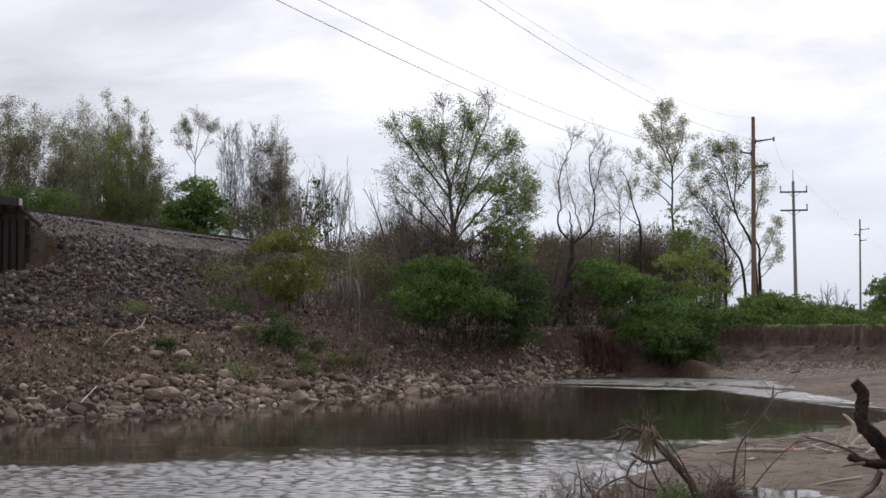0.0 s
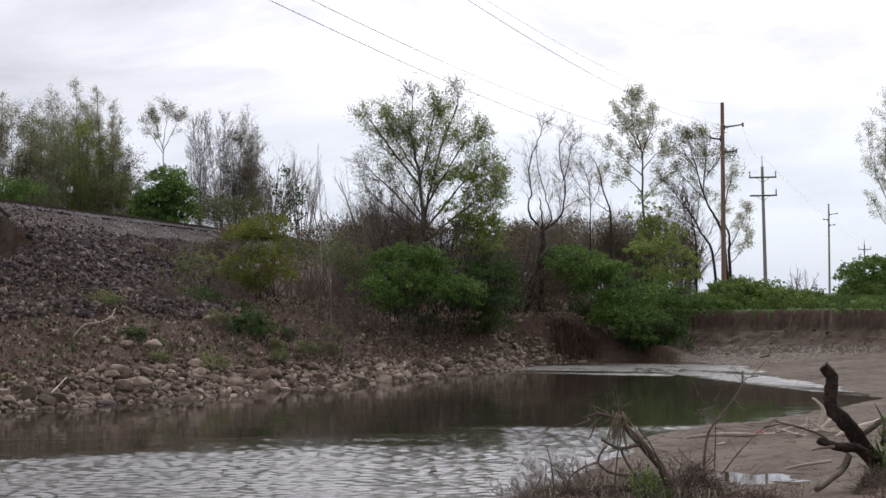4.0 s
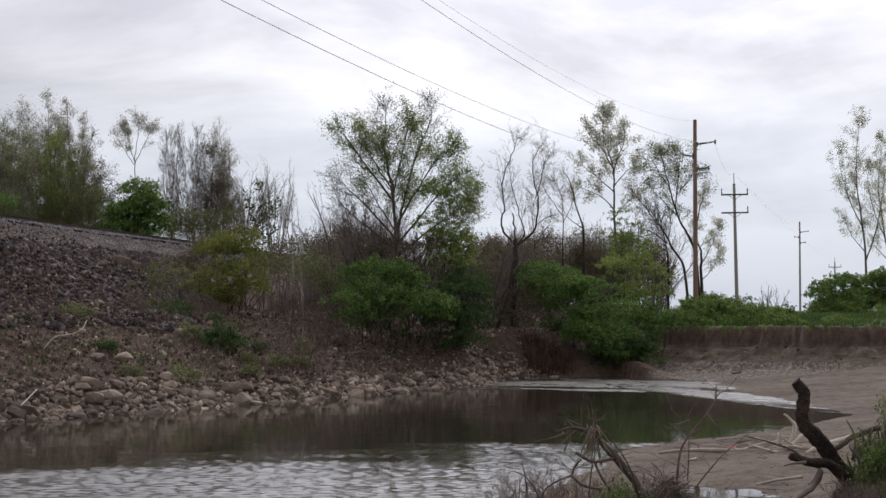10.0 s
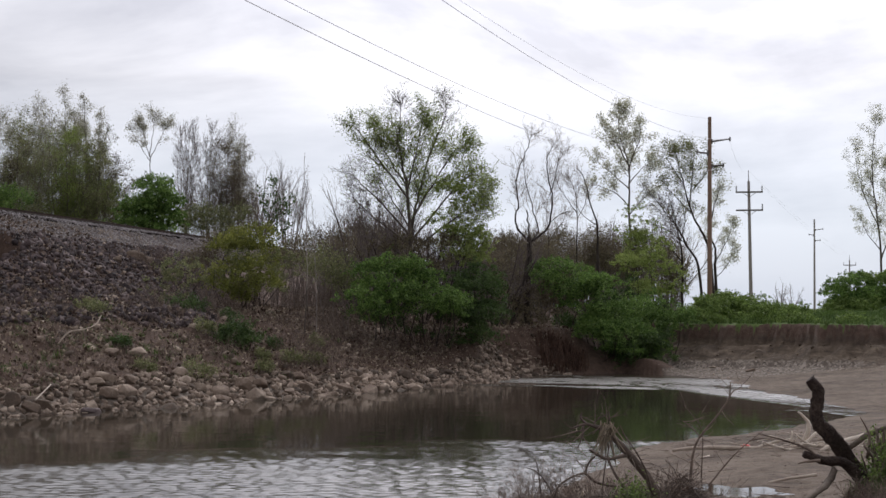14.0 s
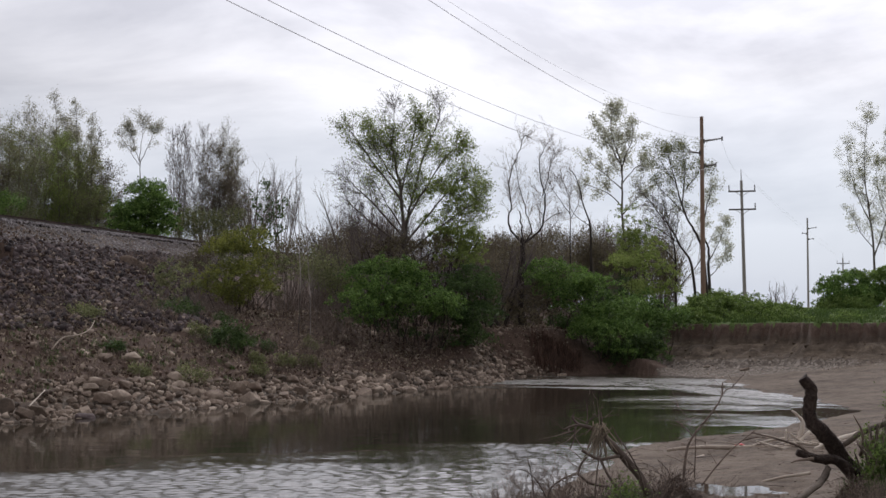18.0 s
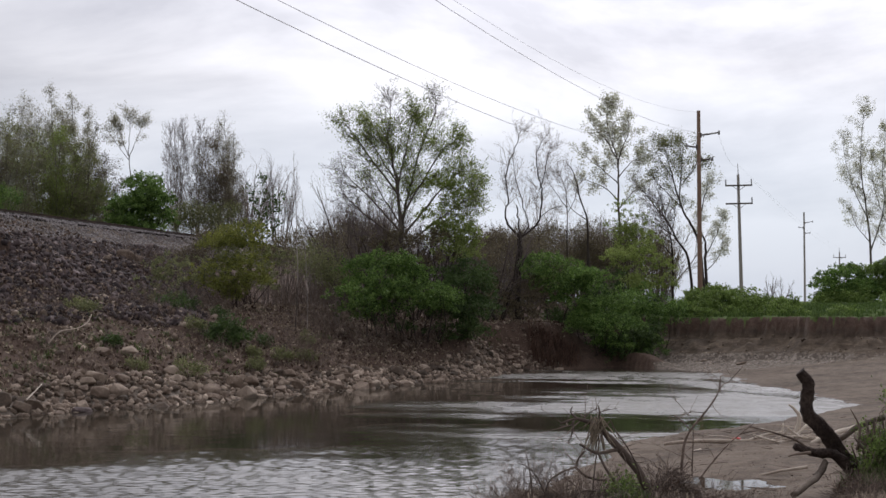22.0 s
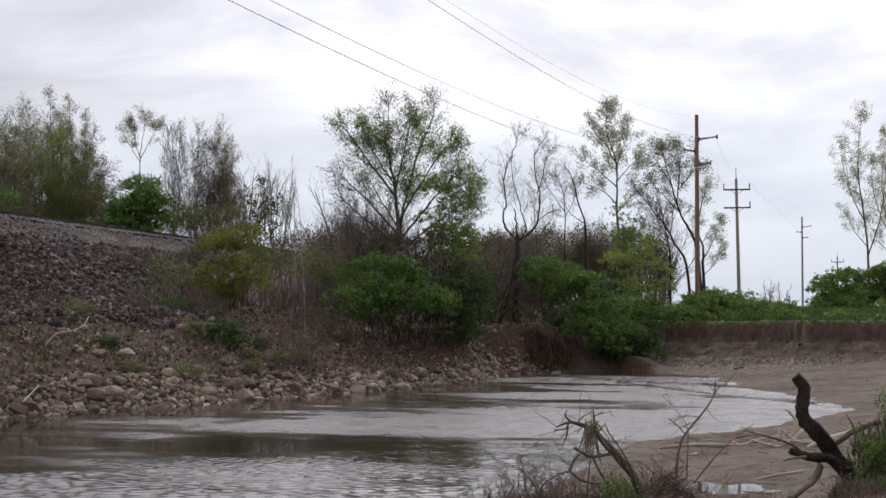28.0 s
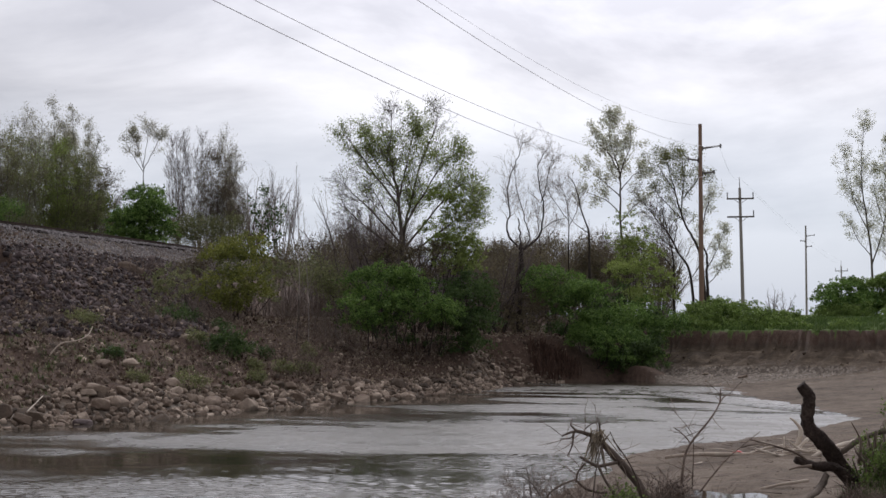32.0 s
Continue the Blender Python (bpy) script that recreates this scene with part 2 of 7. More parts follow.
M["grass"] = surface("green_grass_blades", [(0.25, (0.042, 0.075, 0.018)), (0.5, (0.07, 0.12, 0.028)), (0.8, (0.13, 0.18, 0.05))], 0.8, 6, 0.6, 0, island=0.5, leaf=0.35)
M["litter"] = surface("dry_leaf_litter", [(0.25, (0.055, 0.035, 0.026)), (0.5, (0.12, 0.080, 0.059)), (0.85, (0.27, 0.205, 0.16))], 1, 6, 0.95, 0, island=0.6)
M["clod"] = surface("brown_earth_clods", [(0.3, (0.070, 0.050, 0.037)), (0.7, (0.19, 0.145, 0.108))], 2, 12, 0.95, 0.03, island=0.5)
M["reed"] = surface("red_brown_roots", [(0.3, (0.055, 0.032, 0.023)), (0.7, (0.15, 0.090, 0.066))], 3, 20, 0.95, 0, island=0.5)
M["red"] = surface("red_plastic_scrap", [(0.3, (0.45, 0.03, 0.03)), (0.7, (0.6, 0.05, 0.05))], 6, 30, 0.4, 0.002, spec=0.5)


def ground_material():
    """One sheet of soil: sand, gravel, litter, cut clay and grass by the cover painted on its points."""
    m, nd, ln, b = nodes_of("river_ground")
    co = nd.new("ShaderNodeTexCoord")
    vec = co.outputs["Object"]
    big = noise_node(nd, ln, vec, 0.35, 4)
    mid = noise_node(nd, ln, vec, 2.3, 5, 0.65)
    fine = noise_node(nd, ln, vec, 14, 5, 0.7)
    lay = nd.new("ShaderNodeMapping")
    lay.inputs["Scale"].default_value = (0.22, 0.22, 1.7)
    ln.new(vec, lay.inputs[0])
    strata = noise_node(nd, ln, lay.outputs[0], 1.0, 5, 0.65, 1.6)
    vor = nd.new("ShaderNodeTexVoronoi")
    vor.inputs["Scale"].default_value = 7.0
    ln.new(vec, vor.inputs["Vector"])

    def blend(x, y, k):
        s = nd.new("ShaderNodeMath")
        s.operation = "MULTIPLY_ADD"
        ln.new(x, s.inputs[0])
        s.inputs[1].default_value = k
        q = nd.new("ShaderNodeMath")
        q.operation = "MULTIPLY"
        ln.new(y, q.inputs[0])
        q.inputs[1].default_value = 1 - k
        ln.new(q.outputs[0], s.inputs[2])
        return s.outputs[0]

    sand = ramp(nd, [(0.38, (0.045, 0.032, 0.023)), (0.475, (0.106, 0.079, 0.058)), (0.56, (0.153, 0.118, 0.090)), (0.68, (0.22, 0.176, 0.14))])
    ln.new(blend(fine.outputs[0], blend(mid.outputs[0], big.outputs[0], 0.5), 0.3), sand.inputs[0])
    gravel = ramp(nd, [(0.2, (0.055, 0.043, 0.034)), (0.5, (0.125, 0.101, 0.081)), (0.8, (0.32, 0.275, 0.235))])
    ln.new(blend(vor.outputs["Color"], fine.outputs[0], 0.55), gravel.inputs[0])
    soil = ramp(nd, [(0.3, (0.034, 0.022, 0.016)), (0.5, (0.084, 0.054, 0.040)), (0.75, (0.17, 0.118, 0.090))])
    ln.new(blend(fine.outputs[0], mid.outputs[0], 0.5), soil.inputs[0])
    clay = ramp(nd, [(0.36, (0.034, 0.024, 0.018)), (0.5, (0.084, 0.062, 0.044)), (0.68, (0.19, 0.148, 0.108))])
    ln.new(blend(mid.outputs[0], strata.outputs[0], 0.45), clay.inputs[0])
    # the darker topsoil above the pale silt, with a wavy border
    topsoil = ramp(nd, [(0.3, (0.040, 0.028, 0.022)), (0.55, (0.075, 0.053, 0.040)), (0.8, (0.14, 0.10, 0.078))])
    ln.new(blend(fine.outputs[0], mid.outputs[0], 0.4), topsoil.inputs[0])
    sepz = nd.new("ShaderNodeSeparateXYZ")
    ln.new(vec, sepz.inputs[0])
    wavy = nd.new("ShaderNodeMath")
    wavy.operation = "MULTIPLY_ADD"
    ln.new(strata.outputs[0], wavy.inputs[0])
    wavy.inputs[1].default_value = 1.6
    ln.new(sepz.outputs[2], wavy.inputs[2])
    band = nd.new("ShaderNodeMapRange")
    band.inputs["From Min"].default_value, band.inputs["From Max"].default_value = 2.65, 3.0
    ln.new(wavy.outputs[0], band.inputs[0])
    bank = nd.new("ShaderNodeMixRGB")
    ln.new(band.outputs[0], bank.inputs[0])
    ln.new(clay.outputs[0], bank.inputs[1])
    ln.new(topsoil.outputs[0], bank.inputs[2])
    grass = ramp(nd, [(0.3, (0.045, 0.075, 0.018)), (0.55, (0.085, 0.125, 0.03)), (0.8, (0.16, 0.17, 0.06))])
    ln.new(blend(fine.outputs[0], mid.outputs[0], 0.5), grass.inputs[0])
    at = nd.new("ShaderNodeAttribute")
    at.attribute_name = "cover"
    sp = nd.new("ShaderNodeSeparateColor")
    ln.new(at.outputs["Color"], sp.inputs[0])
    last = sand.outputs[0]
    for mask, col in ((sp.outputs[2], gravel), (sp.outputs[1], soil), (at.outputs["Alpha"], bank), (sp.outputs[0], grass)):
        # ragged edges between the covers
        j = nd.new("ShaderNodeMath")
        j.operation = "MULTIPLY_ADD"
        ln.new(mid.outputs[0], j.inputs[0])
        j.inputs[1].default_value = 0.9
        j.inputs[2].default_value = -0.45
        k = nd.new("ShaderNodeMath")
        k.operation = "ADD"
        ln.new(mask, k.inputs[0])
        ln.new(j.outputs[0], k.inputs[1])
        st = nd.new("ShaderNodeMapRange")
        st.inputs["From Min"].default_value, st.inputs["From Max"].default_value = 0.38, 0.62
        ln.new(k.outputs[0], st.inputs[0])
        mx = nd.new("ShaderNodeMixRGB")
        ln.new(st.outputs[0], mx.inputs[0])
        ln.new(last, mx.inputs[1])
        ln.new(col.outputs[0], mx.inputs[2])
        last = mx.outputs[0]
    ln.new(last, b.inputs["Base Color"])
    b.inputs["Roughness"].default_value = 0.92
    b.inputs["Specular IOR Level"].default_value = 0.25
    bp = nd.new("ShaderNodeBump")
    bp.inputs["Distance"].default_value = 0.06
    ln.new(blend(fine.outputs[0], mid.outputs[0], 0.4), bp.inputs["Height"])
    ln.new(bp.outputs[0], b.inputs["Normal"])
    return m


def water_material(name, waves, ruffle=0.0, sheen_gain=1.0, ior=1.33):
    """Murky river water. waves: (scale, height) of each train of ripples; ruffle: unresolved wind ripples, by the sheet's own strength."""
    m, nd, ln, b = nodes_of(name)
    co = nd.new("ShaderNodeTexCoord")
    mp = nd.new("ShaderNodeMapping")
    mp.inputs["Rotation"].default_value = (0, 0, radians(25))
    mp.inputs["Scale"].default_value = (0.75, 1.25, 1.0)
    ln.new(co.outputs["Object"], mp.inputs[0])
    patch = noise_node(nd, ln, co.outputs["Object"], 0.13, 3, 0.5)
    pr = nd.new("ShaderNodeMapRange")
    pr.inputs["From Min"].default_value, pr.inputs["From Max"].default_value = 0.36, 0.62
    pr.inputs["To Min"].default_value, pr.inputs["To Max"].default_value = 0.45, 1.25
    ln.new(patch.outputs[0], pr.inputs[0])
    last = None
    for i, (sc, h) in enumerate(waves):
        n = noise_node(nd, ln, mp.outputs[0], sc, 2.0, 0.5, 0.4)
        hh = nd.new("ShaderNodeMath")
        hh.operation = "MULTIPLY"
        ln.new(n.outputs[0], hh.inputs[0])
        ln.new(pr.outputs[0], hh.inputs[1])
        bp = nd.new("ShaderNodeBump")
        bp.inputs["Distance"].default_value = h
        ln.new(hh.outputs[0], bp.inputs["Height"])
        if last:
            ln.new(last, bp.inputs["Normal"])
        last = bp.outputs[0]
    ln.new(last, b.inputs["Normal"])
    mud = noise_node(nd, ln, co.outputs["Object"], 0.2, 3)
    # base colour scaled up on ruffled sheets, painting in some of the sky sheen
    r = ramp(nd, [(0.3, (0.026 * sheen_gain, 0.022 * sheen_gain, 0.016 * sheen_gain)), (0.7, (0.044 * sheen_gain, 0.037 * sheen_gain, 0.027 * sheen_gain))])
    ln.new(mud.outputs[0], r.inputs[0])
    ln.new(r.outputs[0], b.inputs["Base Color"])
    b.inputs["Roughness"].default_value, b.inputs["IOR"].default_value = 0.04, ior
    b.inputs["Specular IOR Level"].default_value = 0.5
    if ruffle:
        at = nd.new("ShaderNodeAttribute")
        at.attribute_name = "ripple"
        mr = nd.new("ShaderNodeMapRange")
        mr.inputs["From Min"].default_value, mr.inputs["From Max"].default_value = 0.0, 0.9
        mr.inputs["To Min"].default_value, mr.inputs["To Max"].default_value = 0.04, ruffle
        ln.new(at.outputs["Fac"], mr.inputs[0])
        gusts = noise_node(nd, ln, co.outputs["Object"], 0.55, 5, 0.7, 0.6)
        gr = nd.new("ShaderNodeMapRange")
        gr.inputs["From Min"].default_value, gr.inputs["From Max"].default_value = 0.36, 0.58
        gr.inputs["To Min"].default_value, gr.inputs["To Max"].default_value = 0.62, 1.1
        ln.new(gusts.outputs[0], gr.inputs[0])
        mm = nd.new("ShaderNodeMath")
        mm.operation = "MULTIPLY"
        ln.new(mr.outputs[0], mm.inputs[0])
        ln.new(gr.outputs[0], mm.inputs[1])
        ln.new(mm.outputs[0], b.inputs["Roughness"])
    return m


M["ground"] = ground_material()
M["water"] = water_material("slow_river_water", [(0.8, 0.009), (4.0, 0.002)])
# lighter base and raised ior on these three stand in for reflected sky
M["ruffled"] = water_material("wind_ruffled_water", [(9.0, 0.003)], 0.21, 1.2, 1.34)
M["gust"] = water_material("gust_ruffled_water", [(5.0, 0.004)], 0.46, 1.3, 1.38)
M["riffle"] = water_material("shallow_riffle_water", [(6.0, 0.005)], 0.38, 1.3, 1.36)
M["puddle"] = water_material("still_puddle", [(3.0, 0.001)])


# ---------------------------------------------------------------- mesh helpers
def sheet(name, verts, faces, material, parent=None, smooth=False):
    """A mesh object from arrays of points and of equal-sided faces."""
    me = bpy.data.meshes.new(name)
    verts, faces = np.asarray(verts, np.float32), np.asarray(faces, np.int32)
    n, k = faces.shape
    me.vertices.add(len(verts))
    me.vertices.foreach_set("co", verts.ravel())
    me.loops.add(n * k)
    me.loops.foreach_set("vertex_index", faces.ravel())
    me.polygons.add(n)
    me.polygons.foreach_set("loop_start", np.arange(0, n * k, k, dtype=np.int32))
    me.update(calc_edges=True)
    me.materials.append(material)
    if smooth:
        me.polygons.foreach_set("use_smooth", np.ones(n, bool))
    ob = new(name, me)
    ob.parent = parent
    return ob


def part(name, bm, material, parent=None, label=""):
    """Links a bmesh as one mesh object under a thing."""
    me = bpy.data.meshes.new(name)
    bm.to_mesh(me)
    bm.free()
    me.materials.append(material)
    ob = new(name, me)
    ob.parent = parent
    return tagged(ob, label) if label else ob


def thing(name, m, label, category, group="", kind=""):
    ob = new(name)
    ob.empty_display_size = 0.3
    ob.matrix_basis = m
    return tagged(ob, label, category, group, kind)


def box(bm, cx, cy, cz, sx, sy, sz, m=None, bevel=0.0):
    r = bmesh.ops.create_cube(bm, size=1.0)
    vs = r["verts"]
    for v in vs:
        v.co = Vector((v.co.x * sx + cx, v.co.y * sy + cy, v.co.z * sz + cz))
    if bevel:
        es = list({e for v in vs for e in v.link_edges})
        r2 = bmesh.ops.bevel(bm, geom=es, offset=bevel, segments=1, affect="EDGES")
        vs = r2["verts"]
    if m:
        bmesh.ops.transform(bm, matrix=m, verts=vs)
    return vs


def tube_arrays(segs, sides):
    """Tapered tubes for rows of (x0 y0 z0 x1 y1 z1 r0 r1)."""
    s = np.asarray(segs, np.float64).reshape(-1, 8)
    a, b = s[:, 0:3], s[:, 3:6]
    d = b - a
    ln = np.linalg.norm(d, axis=1, keepdims=True)
    d = d / np.maximum(ln, 1e-6)
    ref = np.where(np.abs(d[:, 2:3]) > 0.9, np.array([[1.0, 0, 0]]), np.array([[0, 0, 1.0]]))
    u = np.cross(d, ref)
    u /= np.linalg.norm(u, axis=1, keepdims=True)
    v = np.cross(d, u)
    ang = np.arange(sides) * 2 * np.pi / sides
    ring = u[:, None, :] * np.cos(ang)[None, :, None] + v[:, None, :] * np.sin(ang)[None, :, None]
    lo = a[:, None, :] + ring * s[:, 6][:, None, None]
    hi = b[:, None, :] + ring * s[:, 7][:, None, None]
    verts = np.concatenate([lo, hi], 1).reshape(-1, 3)
    base = np.arange(len(s))[:, None] * (2 * sides)
    i = np.arange(sides)
    j = (i + 1) % sides
    quad = np.stack([i, j, j + sides, i + sides], 1)
    faces = (base[:, :, None] + quad[None]).reshape(-1, 4)
    return verts, faces


def tubes(name, segs, sides, material, parent=None):
    v, f = tube_arrays(segs, sides)
    return sheet(name, v, f, material, parent, True)


def leaf_arrays(pts, size, rng, lift=0.3):
    """A folded four-cornered leaf at each point, turned at random."""
    n = len(pts)
    d = rng.normal(size=(n, 3))
    d /= np.linalg.norm(d, axis=1, keepdims=True)
    w = np.cross(d, rng.normal(size=(n, 3)))
    w /= np.linalg.norm(w, axis=1, keepdims=True)
    up = np.cross(d, w)
    s = size * rng.uniform(0.6, 1.35, (n, 1))
    p = np.asarray(pts)
    q = np.stack([p, p + d * s * 0.5 + w * s * 0.32 + up * s * lift * 0.3, p + d * s,
                  p + d * s * 0.5 - w * s * 0.32 + up * s * lift * 0.3], 1).reshape(-1, 3)
    base = np.arange(n)[:, None] * 4
    f = np.concatenate([base + [[0, 1, 2]], base + [[0, 2, 3]]], 0)
    return q, f


def leaves(name, pts, size, rng, material, parent=None):
    v, f = leaf_arrays(pts, size, rng)
    return sheet(name, v, f, material, parent)


GRID = np.random.RandomState(5).rand(256, 256)


def vnoise(x, y, scale, octaves=3):
    """Smooth random relief from 0 to 1."""
    x, y = np.asarray(x, float) * scale, np.asarray(y, float) * scale
    out, amp, tot = 0.0, 1.0, 0.0
    for o in range(octaves):
        xi, yi = np.floor(x).astype(int), np.floor(y).astype(int)
        fx, fy = x - xi, y - yi
        fx, fy = fx * fx * (3 - 2 * fx), fy * fy * (3 - 2 * fy)
        g = lambda i, j: GRID[(xi + i) % 256, (yi + j) % 256]
        out = out + amp * ((g(0, 0) * (1 - fx) + g(1, 0) * fx) * (1 - fy) + (g(0, 1) * (1 - fx) + g(1, 1) * fx) * fy)
        tot += amp
        amp *= 0.5
        x, y = x * 2.03 + 17.3, y * 2.03 + 9.1
    return out / tot


def step(a, b, x):
    t = np.clip((x - a) / (b - a), 0, 1)
    return t * t * (3 - 2 * t)


# ---------------------------------------------------------------- the plan
# river's edge, water level 0: embankment side, then the gravel bar, the sand bar and the near bank
SHORE_FAR = [(-90, 24), (-45, 38), (-20, 51), (-13.9, 54.9), (-12, 57.2), (-8.7, 60.4), (-5.7, 65.6), (-2.2, 69.6),
             (1.3, 75), (5.1, 80.4), (7.4, 88.2), (10.8, 90), (14.2, 92)]
SHORE_BAR = [(15.8, 89.5), (18.1, 84.1), (17.3, 75), (17.6, 66.3), (17.9, 62.3), (17.7, 57.1), (16, 53.6)]
SHORE_NEAR = [(13.4, 49.9), (9.7, 46.1), (7.7, 43.9), (6.5, 42.2), (4.6, 36), (2.6, 31), (0.9, 24), (0.6, 17), (-1.5, 11),
              (-8, 5), (-40, -10), (-90, -20)]
TRACK_AT, TRACK_DIR = Vector((-23.9, 80.0)), Vector((0.2028, 0.9792))
RAIL_TOP = 9.5
CUT = [(-30, 118), (6, 107), (14, 102.5), (17.6, 99.5), (20.2, 95.5), (23.5, 91), (28, 87), (40, 82), (90, 74), (400, 60), (3000, 0)]


def seg_dist(x, y, pts):
    best = np.full(np.shape(x), 1e9)
    for (ax, ay), (bx, by) in zip(pts[:-1], pts[1:]):
        dx, dy = bx - ax, by - ay
        t = np.clip(((x - ax) * dx + (y - ay) * dy) / (dx * dx + dy * dy), 0, 1)
        best = np.minimum(best, np.hypot(x - ax - t * dx, y - ay - t * dy))
    return best


def in_river(x, y):
    pts = SHORE_FAR + SHORE_BAR + SHORE_NEAR
    c = np.zeros(np.shape(x), bool)
    for (ax, ay), (bx, by) in zip(pts, pts[1:] + pts[:1]):
        if ay != by:
            c ^= ((ay > y) != (by > y)) & (x < (bx - ax) * (y - ay) / (by - ay) + ax)
    return c


def relief(x, y):
    """Height of the ground, and the share of grass, litter, gravel and cut clay."""
    x, y = np.asarray(x, float), np.asarray(y, float)
    jx = x + (vnoise(x, y, 0.5, 2) - 0.5) * 1.2
    jy = y + (vnoise(x + 50, y, 0.5, 2) - 0.5) * 1.2
    wet = in_river(jx, jy)
    s_far = seg_dist(jx, jy, SHORE_FAR)
    s_bar = seg_dist(jx, jy, [SHORE_FAR[-1]] + SHORE_BAR)
    s_near = seg_dist(jx, jy, [SHORE_BAR[-1]] + SHORE_NEAR)
    # embankment side
    ax, ay = x - TRACK_AT.x, y - TRACK_AT.y
    along = ax * TRACK_DIR.x + ay * TRACK_DIR.y
    side = ax * TRACK_DIR.y - ay * TRACK_DIR.x
    d_tr = np.maximum(np.hypot(side + 0.9, np.minimum(along, 0)) - 1.6, 0)
    top = RAIL_TOP - 0.42
    slope = top * s_far / (s_far + d_tr + 1e-6)
    cap = np.maximum(top - d_tr / 2.0, 3.7)
    z_emb = np.minimum(slope, cap)
    steep = np.minimum(2.7, s_far * 0.95) * step(77, 87, y)
    z_emb = np.maximum(z_emb, steep)
    z_emb = z_emb - 5.0 * np.exp(-(((along + 2.6) / 3.0) ** 2 + ((side - 0.4) / 3.0) ** 2)) * step(0.2, -0.3, along)
    z_emb = np.where(side < -2.6, np.maximum(top - d_tr / 1.8, 5.0), z_emb)
    # gravel bar, cut bank and the plain behind
    n1 = vnoise(x, y, 0.35, 3) - 0.5
    d_cut = seg_dist(x, y, CUT)
    cx = np.array([p[0] for p in CUT], float)
    cy = np.array([p[1] for p in CUT], float)
    behind = y > np.interp(x, cx, cy)
    d_cut = np.where(behind, d_cut, -d_cut) + n1 * 2.4 + (vnoise(x, y, 1.1, 3) - 0.5) * 2.0
    z_bar = np.minimum(0.075 * s_bar, 0.75) + np.clip((d_cut + 4.5) * 0.09, 0, 0.3)
    face = 0.35 * step(-3.4, -2.7, d_cut) + 0.5 * step(-2.3, -1.0, d_cut) + 1.25 * step(-0.6, 0.0, d_cut)
    z_bar = z_bar + face + 0.5 * step(0.5, 9, d_cut)
    z_bar = np.where(d_cut > 0.1, np.maximum(z_bar, 3.0), z_bar)
    z_bar = np.minimum(z_bar, 3.05 + 0.5 * step(0.5, 9, d_cut))
    # sand bar and the bank under the camera
    prof = np.interp(y, [6, 10, 14, 16, 18, 20.5, 24, 28, 34, 46, 60], [2.4, 2.3, 1.85, 1.8, 1.55, 1.15, 0.75, 0.5, 0.38, 0.3, 0.5])
    prof = prof + 2.1 * np.exp(-(((x - 9.25) / 0.8) ** 2 + ((y - 25.0) / 2.3) ** 2)) + 1.6 * np.exp(-(((x - 10.9) / 1.2) ** 2 + ((y - 25.0) / 2.6) ** 2))
    prof = prof + 0.1 * np.exp(-(((x - 1.8) / 1.0) ** 2 + ((y - 16.2) / 1.2) ** 2))
    z_near = np.minimum(prof, 0.02 + s_near * np.interp(y, [20, 30], [1.7, 0.09]))
    pud = np.exp(-(((x - 6.75) / 1.3) ** 2 + ((y - 29.5) / 1.7) ** 2))
    z_near = z_near - 0.16 * pud
    # join them
    k_far = step(17.0, 13.8, x + (y - 95) * 0.1) * step(-3, 0.8, s_bar - s_far + 0.9) * (s_far <= s_near)
    k_near = step(-3, 3, s_bar - s_near) * (s_near < s_far)
    z = z_bar * (1 - k_near) + z_near * k_near
    z = z * (1 - k_far) + z_emb * k_far
    bed = -0.22 * np.minimum(np.minimum(s_far, s_bar), s_near) - 0.03
    rough = (vnoise(x, y, 0.8, 3) - 0.5) * 0.5 * k_far * step(0.5, 3, s_far) * (d_tr > 0.3)
    rough = rough + (vnoise(x, y, 1.7, 3) - 0.5) * 0.12 * (1 - k_far)
    z = np.where(wet, np.maximum(bed, -1.6), np.maximum(z + rough, 0.02))
    grass = (1 - k_far) * (1 - k_near) * step(-0.1, 0.3, d_cut)
    grass = np.maximum(grass, k_near * step(0.9, 1.6, prof) * step(7.6, 8.3, x) * 0.8)
    litter = k_far * step(1.0, 3.0, s_far) * step(1.6, 2.6, d_tr)
    litter = np.maximum(litter, step(0.02, 0.2, k_far) * step(9, 12, x) * step(84, 88, y))
    litter = np.maximum(litter, k_near * step(0.9, 1.4, z) * 0.9)
    gravel = (1 - k_far) * (1 - k_near) * step(10, 2.5, np.abs(y - 90)) * 0.9 + k_far * step(3, 1, s_far) * 0.6
    gravel = gravel * step(1.5, 0.9, z)
    clay = (1 - k_far) * (1 - k_near) * step(-3.4, -2.2, d_cut) * step(-0.25, -0.5, d_cut)
    litter = np.maximum(litter, (1 - k_far) * (1 - k_near) * step(-0.6, -0.35, d_cut) * step(0.3, 0.1, d_cut))
    # dark soil cover here also paints the shade under the overhanging shrubs
    litter = np.maximum(litter, step(0.02, 0.3, k_far) * step(0.8, 1.3, z) * step(9, 11, x) * step(80, 86, y))
    litter = np.maximum(litter, k_far * step(78, 84, y) * step(3, 8, x))
    return z, np.stack([grass, litter, np.clip(gravel, 0, 1), clay], -1)


def gz(x, y):
    return float(relief(np.array([x]), np.array([y]))[0][0])


